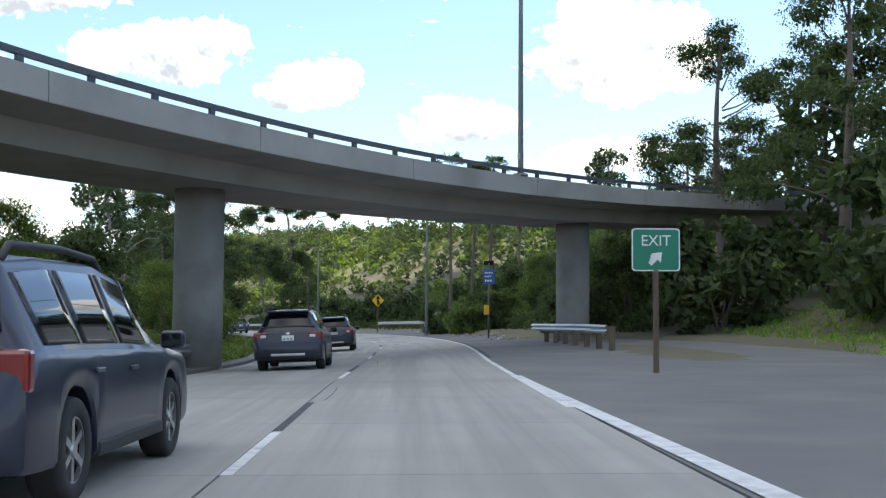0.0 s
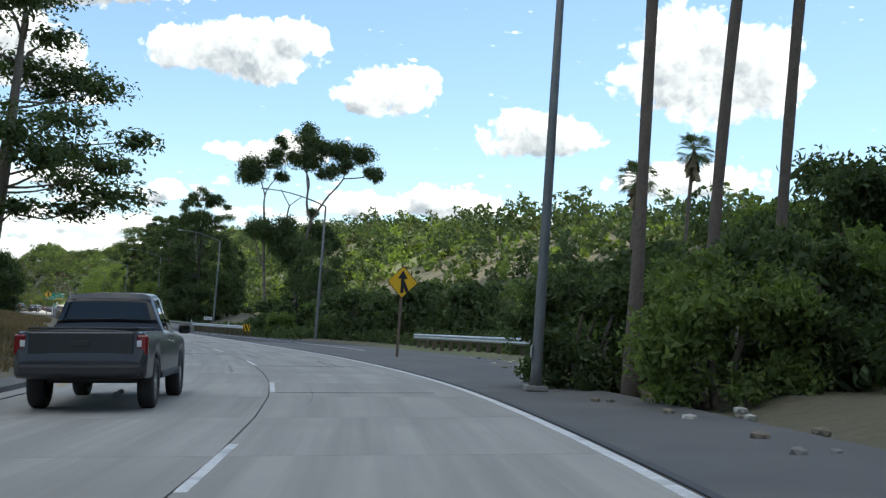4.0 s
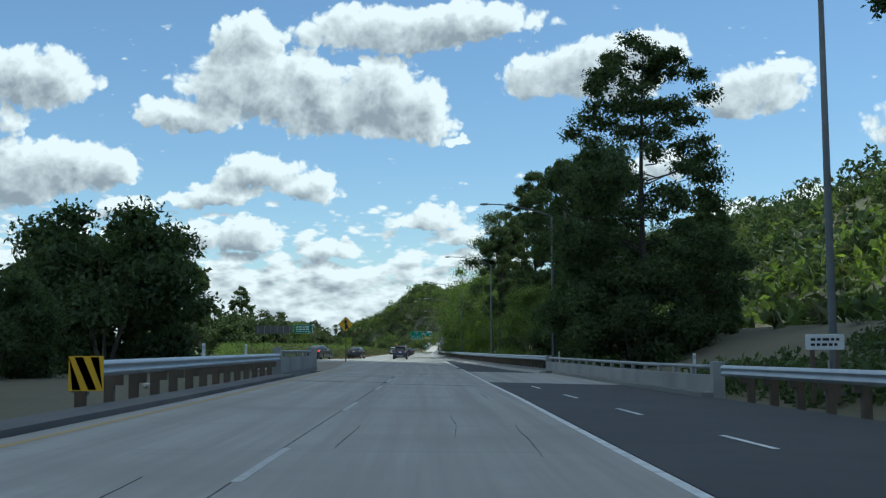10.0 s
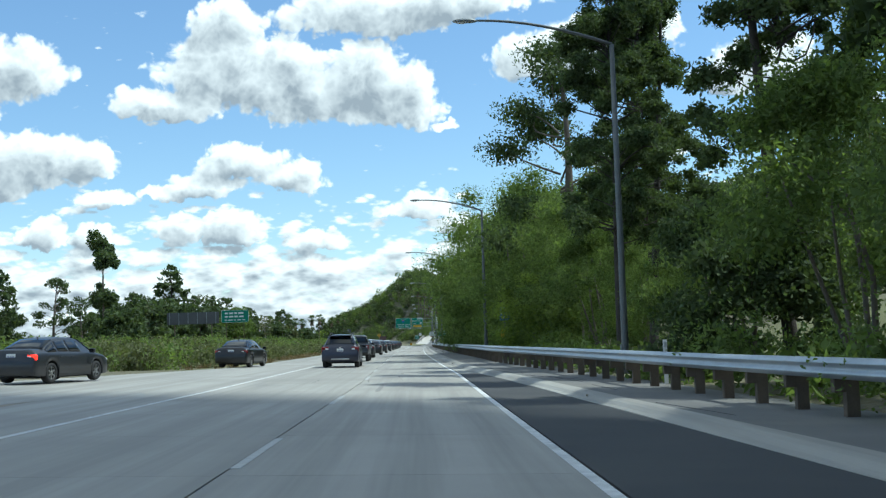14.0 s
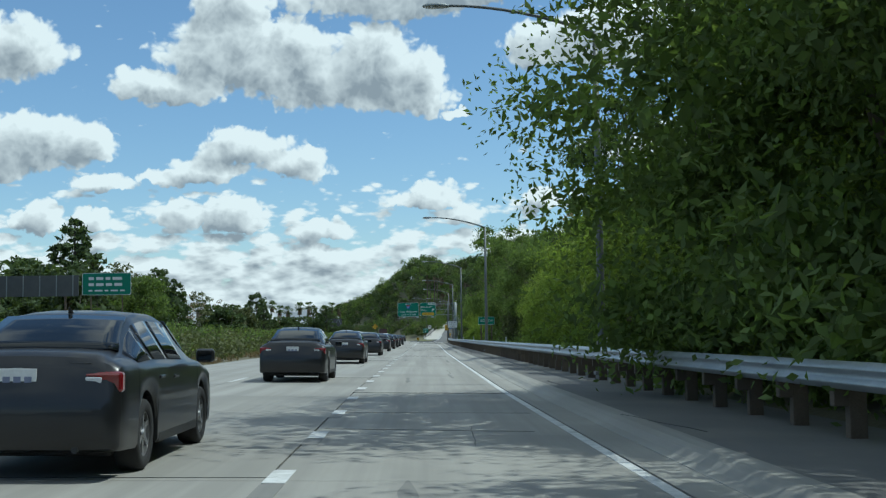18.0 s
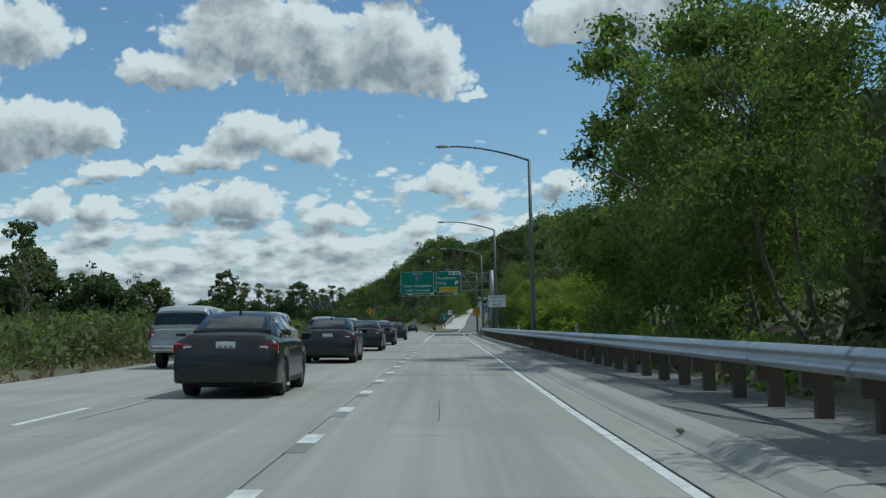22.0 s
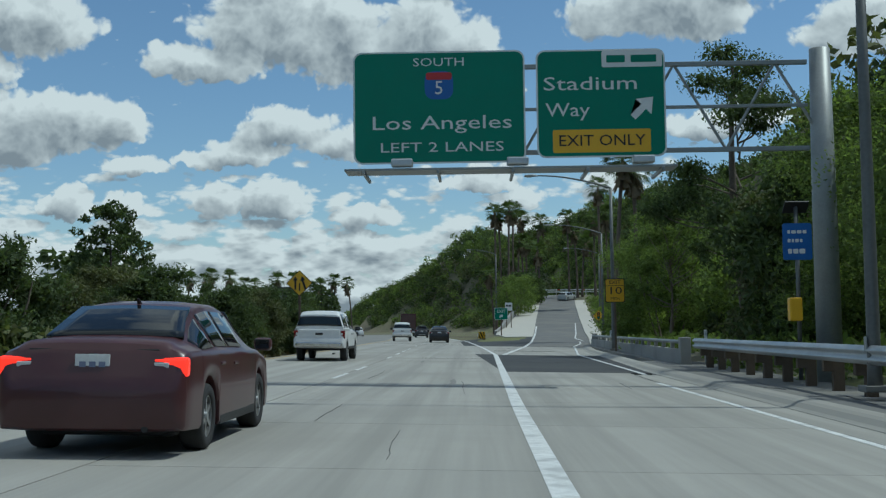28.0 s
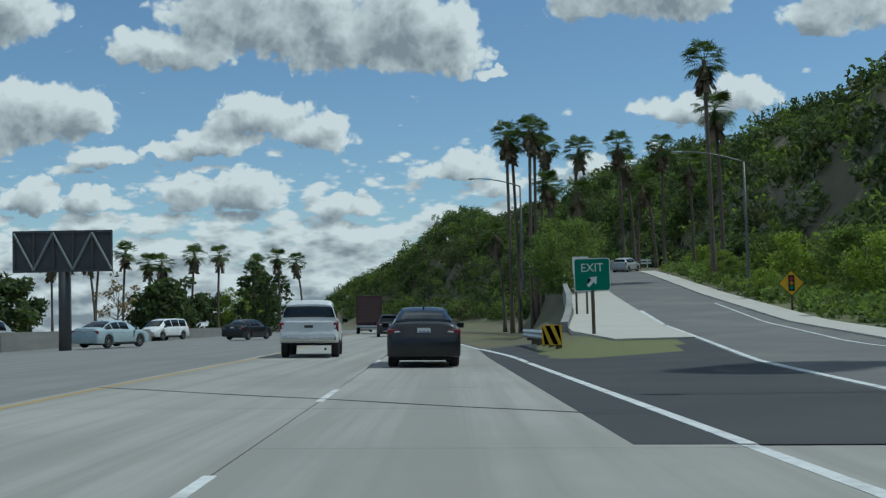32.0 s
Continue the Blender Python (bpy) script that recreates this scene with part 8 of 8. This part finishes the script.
car("sedan", -4.4, 470.2, 2.0, "black", "black saloon car with silver boot badge")
car("pickup", -8.15, 478.0, 4.0, "white", "white pickup truck with a camper shell", "pickup", shell=True)
car("wagon", -8.5, 527.5, 4.0, "charcoal", "dark estate car far along the freeway")
car("sedan", -22.8, 503.4, -22.0, "bluegrey", "pale blue-grey saloon car near the median")
car("sedan", -19.2, 525.0, -20.0, "black", "black saloon car near the median")
car("van", -31.0, 506.0, -16.0, "silver", "silver van beyond the median barrier", "van")
car("van", -27.5, 540.0, 160.0, "white", "white van beyond the median barrier", "van")
car("sedan", -35.0, 498.0, 160.0, "charcoal", "grey saloon beyond the median barrier")
car("sedan", -24.5, 556.0, 4.0, "charcoal", "dark saloon far along the freeway")
car("hatch", -21.0, 566.0, 6.0, "white", "small white car far along the freeway")
car("hatch", -14.0, 575.0, 6.0, "silver", "small silver car far along the freeway")


def ramp_car():
    g = car("hatch", 13.6, 560.0, -31.0, "silver", "small silver hatchback climbing the ramp", slope=3.6)
    g.matrix_world = Matrix.Translation((0, 0, float(ramp_z(560.0)) + float(base(560, 4.0)) - float(base(560, 13.6)))) @ g.matrix_world


ramp_car()


def box_truck():
    g = group_at("truck", pose(-11.8, 552, float(base(552, -11.8)), 0, 1.4, 4), "tall dark maroon box truck", "truck", "cars on the freeway")
    part("cargo_box", box_bm(2.4, 6.2, 2.6, (0, 0, 2.25), 0.04), PAINT["maroon"], g)
    part("cab", box_bm(2.2, 1.9, 2.1, (0, 4.15, 1.6), 0.16), PAINT["charcoal"], g)
    part("windscreen", box_bm(1.9, 0.04, 0.8, (0, 5.1, 2.1), 0.02), M["glass"], g)
    part("roller_door", box_bm(2.1, 0.04, 2.2, (0, -3.12, 2.2), 0.01), M["charcoal_door"], g)
    for k in range(7):
        part("door_slat", box_bm(2.06, 0.02, 0.02, (0, -3.15, 1.35 + k * 0.3), 0.004), M["black_plastic"], g)
    part("bumper", box_bm(2.3, 0.12, 0.18, (0, -3.15, 0.7), 0.02), M["steel"], g)
    for side in (1, -1):
        part("tail_light", box_bm(0.16, 0.06, 0.16, (side * 1.0, -3.16, 0.92), 0.02), M["tail"], g)
        for a in (-1.9, 3.9):
            t = new("wheel", WHEEL[0])
            t.parent = g
            t.matrix_local = Matrix.Translation((side * 1.02, a, 0.48)) @ Matrix.Rotation(0 if side > 0 else math.pi, 4, "Z") @ Matrix.Diagonal((0.36, 0.48, 0.48, 1))
            for nm, me in (("rim", WHEEL[1]), ("drum", WHEEL[2])):
                o = new(nm, me)
                o.parent = t
    part("chassis", box_bm(1.6, 7.6, 0.3, (0, 0.8, 0.8), 0.03), M["black_plastic"], g)


M["charcoal_door"] = mat("roller_door_paint", (0.1, 0.05, 0.045), (0.07, 0.035, 0.03), rough=0.5, fine=20)
box_truck()

# ---- small litter and verge clutter ----
def pebble_mesh(seed):
    rnd = random.Random(seed)
    bm = bmesh.new()
    bmesh.ops.create_icosphere(bm, subdivisions=1, radius=1)
    for v in bm.verts:
        v.co *= rnd.uniform(0.7, 1.15)
        v.co.z *= 0.6
    me = bpy.data.meshes.new("stone")
    bm.to_mesh(me)
    bm.free()
    return me


STONES = []
for k, mm in enumerate(("dirt", "concrete_old", "pale")):
    me = pebble_mesh(k)
    me.materials.append(M[mm])
    STONES.append(me)
paper = bpy.data.meshes.new("paper")
bm = bmesh.new()
bmesh.ops.create_grid(bm, x_segments=4, y_segments=4, size=0.5)
for v in bm.verts:
    v.co.z = 0.22 * noise.noise(v.co * 3.1) + 0.12
bmesh.ops.solidify(bm, geom=bm.faces[:], thickness=0.01)
bm.to_mesh(paper)
bm.free()
paper.materials.append(M["sign_white"])


def surface_z(x, y):
    s, u = to_plan(np.array([x]), np.array([y]))
    return max(ground_z(x, y), -9) if abs(u[0]) > 11 else max(ground_z(x, y), float(base(s, u)[0]) - 0.01)


def loose(kind, s, u, size, dz=0.0):
    x, y = plan(s, u)
    rnd = random.Random(int(s * 13 + u * 101))
    if kind == "stone":
        me, nm, lab, cat = rnd.choice(STONES), "stone", "small pale stone lying on the verge", "stone"
    else:
        me, nm, lab, cat = paper, "litter", "crumpled white paper litter on the ground", "litter"
    o = new(nm, me)
    o.matrix_world = pose(x, y, surface_z(x, y) + dz, 0, 0, rnd.uniform(0, 360)) @ Matrix.Diagonal((size, size * rnd.uniform(0.6, 1), size, 1))
    return tagged(o, lab, cat, "loose verge clutter")


_r = random.Random(17)
for i in range(70):
    s = _r.uniform(-70, 60)
    loose("stone" if _r.random() < 0.72 else "litter", s, float(lin(LEFT_EDGE, s)) - _r.uniform(0.7, 5.0), _r.uniform(0.05, 0.17))
for i in range(60):
    s = _r.uniform(-88, -36)
    loose("stone" if _r.random() < 0.75 else "litter", s, float(np.interp(s, [-88, -74, -60, -50, -36], [5.2, 5.0, 5.2, 6.6, 9.5])) + _r.uniform(-0.6, 1.6), _r.uniform(0.04, 0.15), 0.01)
for i in range(40):
    s = _r.uniform(100, 395)
    loose("stone" if _r.random() < 0.6 else "litter", s, float(lin(CURB_R, s)) + _r.uniform(-0.25, 0.9), _r.uniform(0.03, 0.09), 0.1)
for i in range(26):
    s = _r.uniform(170, 420)
    loose("stone", s, float(lin(LEFT_EDGE, s)) - _r.uniform(0.2, 1.6), _r.uniform(0.04, 0.12), 0.05)


def fallen_branch(s, u, length, turn):
    x, y = plan(s, u)
    rng = np.random.default_rng(int(s * 7 + 900))
    pts = [(length * (t - 0.5), 0.12 * math.sin(4 * t), 0.05 + 0.03 * math.sin(7 * t)) for t in np.linspace(0, 1, 8)]
    v = [tube(pts, [0.035 - 0.025 * k / 7 for k in range(8)], 6)]
    for k in range(4):
        a = pts[2 + k]
        v.append(tube([a, (a[0] + 0.3, a[1] + rng.uniform(-0.4, 0.4), a[2] + 0.05)], [0.014, 0.004], 5))
    ob = mesh_ob("fallen_branch", *merge(*v), M["bark"], None, "", True)
    ob.matrix_world = pose(x, y, surface_z(x, y), 0, 0, turn)
    return tagged(ob, "dry brown branch lying on the shoulder", "branch")


fallen_branch(-56, 6.2, 2.2, 20)
fallen_branch(-53, 7.4, 1.4, -30)
fallen_branch(-60, 6.4, 1.0, 60)

# strip of rubber lying beside the lane edge
rub = mesh_ob("tyre_scrap", *tube([(-0.3, 0, 0.03), (-0.1, 0.05, 0.05), (0.12, 0.02, 0.04), (0.34, -0.05, 0.03)], [0.02, 0.05, 0.05, 0.015], 6), M["tyre"], None, "", True)
rub.matrix_world = pose(2.45, 96, float(base(96, 2.4)), 0, 0, 15) @ Matrix.Diagonal((0.6, 0.6, 0.6, 1))
tagged(rub, "torn black tyre scrap on the lane edge", "tyre scrap")


def bare_trunk(s, u, h, lean):
    x, y = plan(s, u)
    ob = mesh_ob("dead_trunk", *merge(tube([(0, 0, -0.1), (0.1, 0, h * 0.5), (lean, 0.1, h)], [0.07, 0.055, 0.02], 7), tube([(0.08, 0, h * 0.45), (-0.3, 0.1, h * 0.8)], [0.035, 0.01], 6)), M["pale_bark"], None, "", True)
    ob.matrix_world = pose(x, y, surface_z(x, y), 0, 0, 30)
    return tagged(ob, "pale bare trunk leaning out of the brush", "trunk")


bare_trunk(-60.5, 7.6, 1.7, -0.3)
bare_trunk(-63.5, 7.3, 1.3, 0.4)
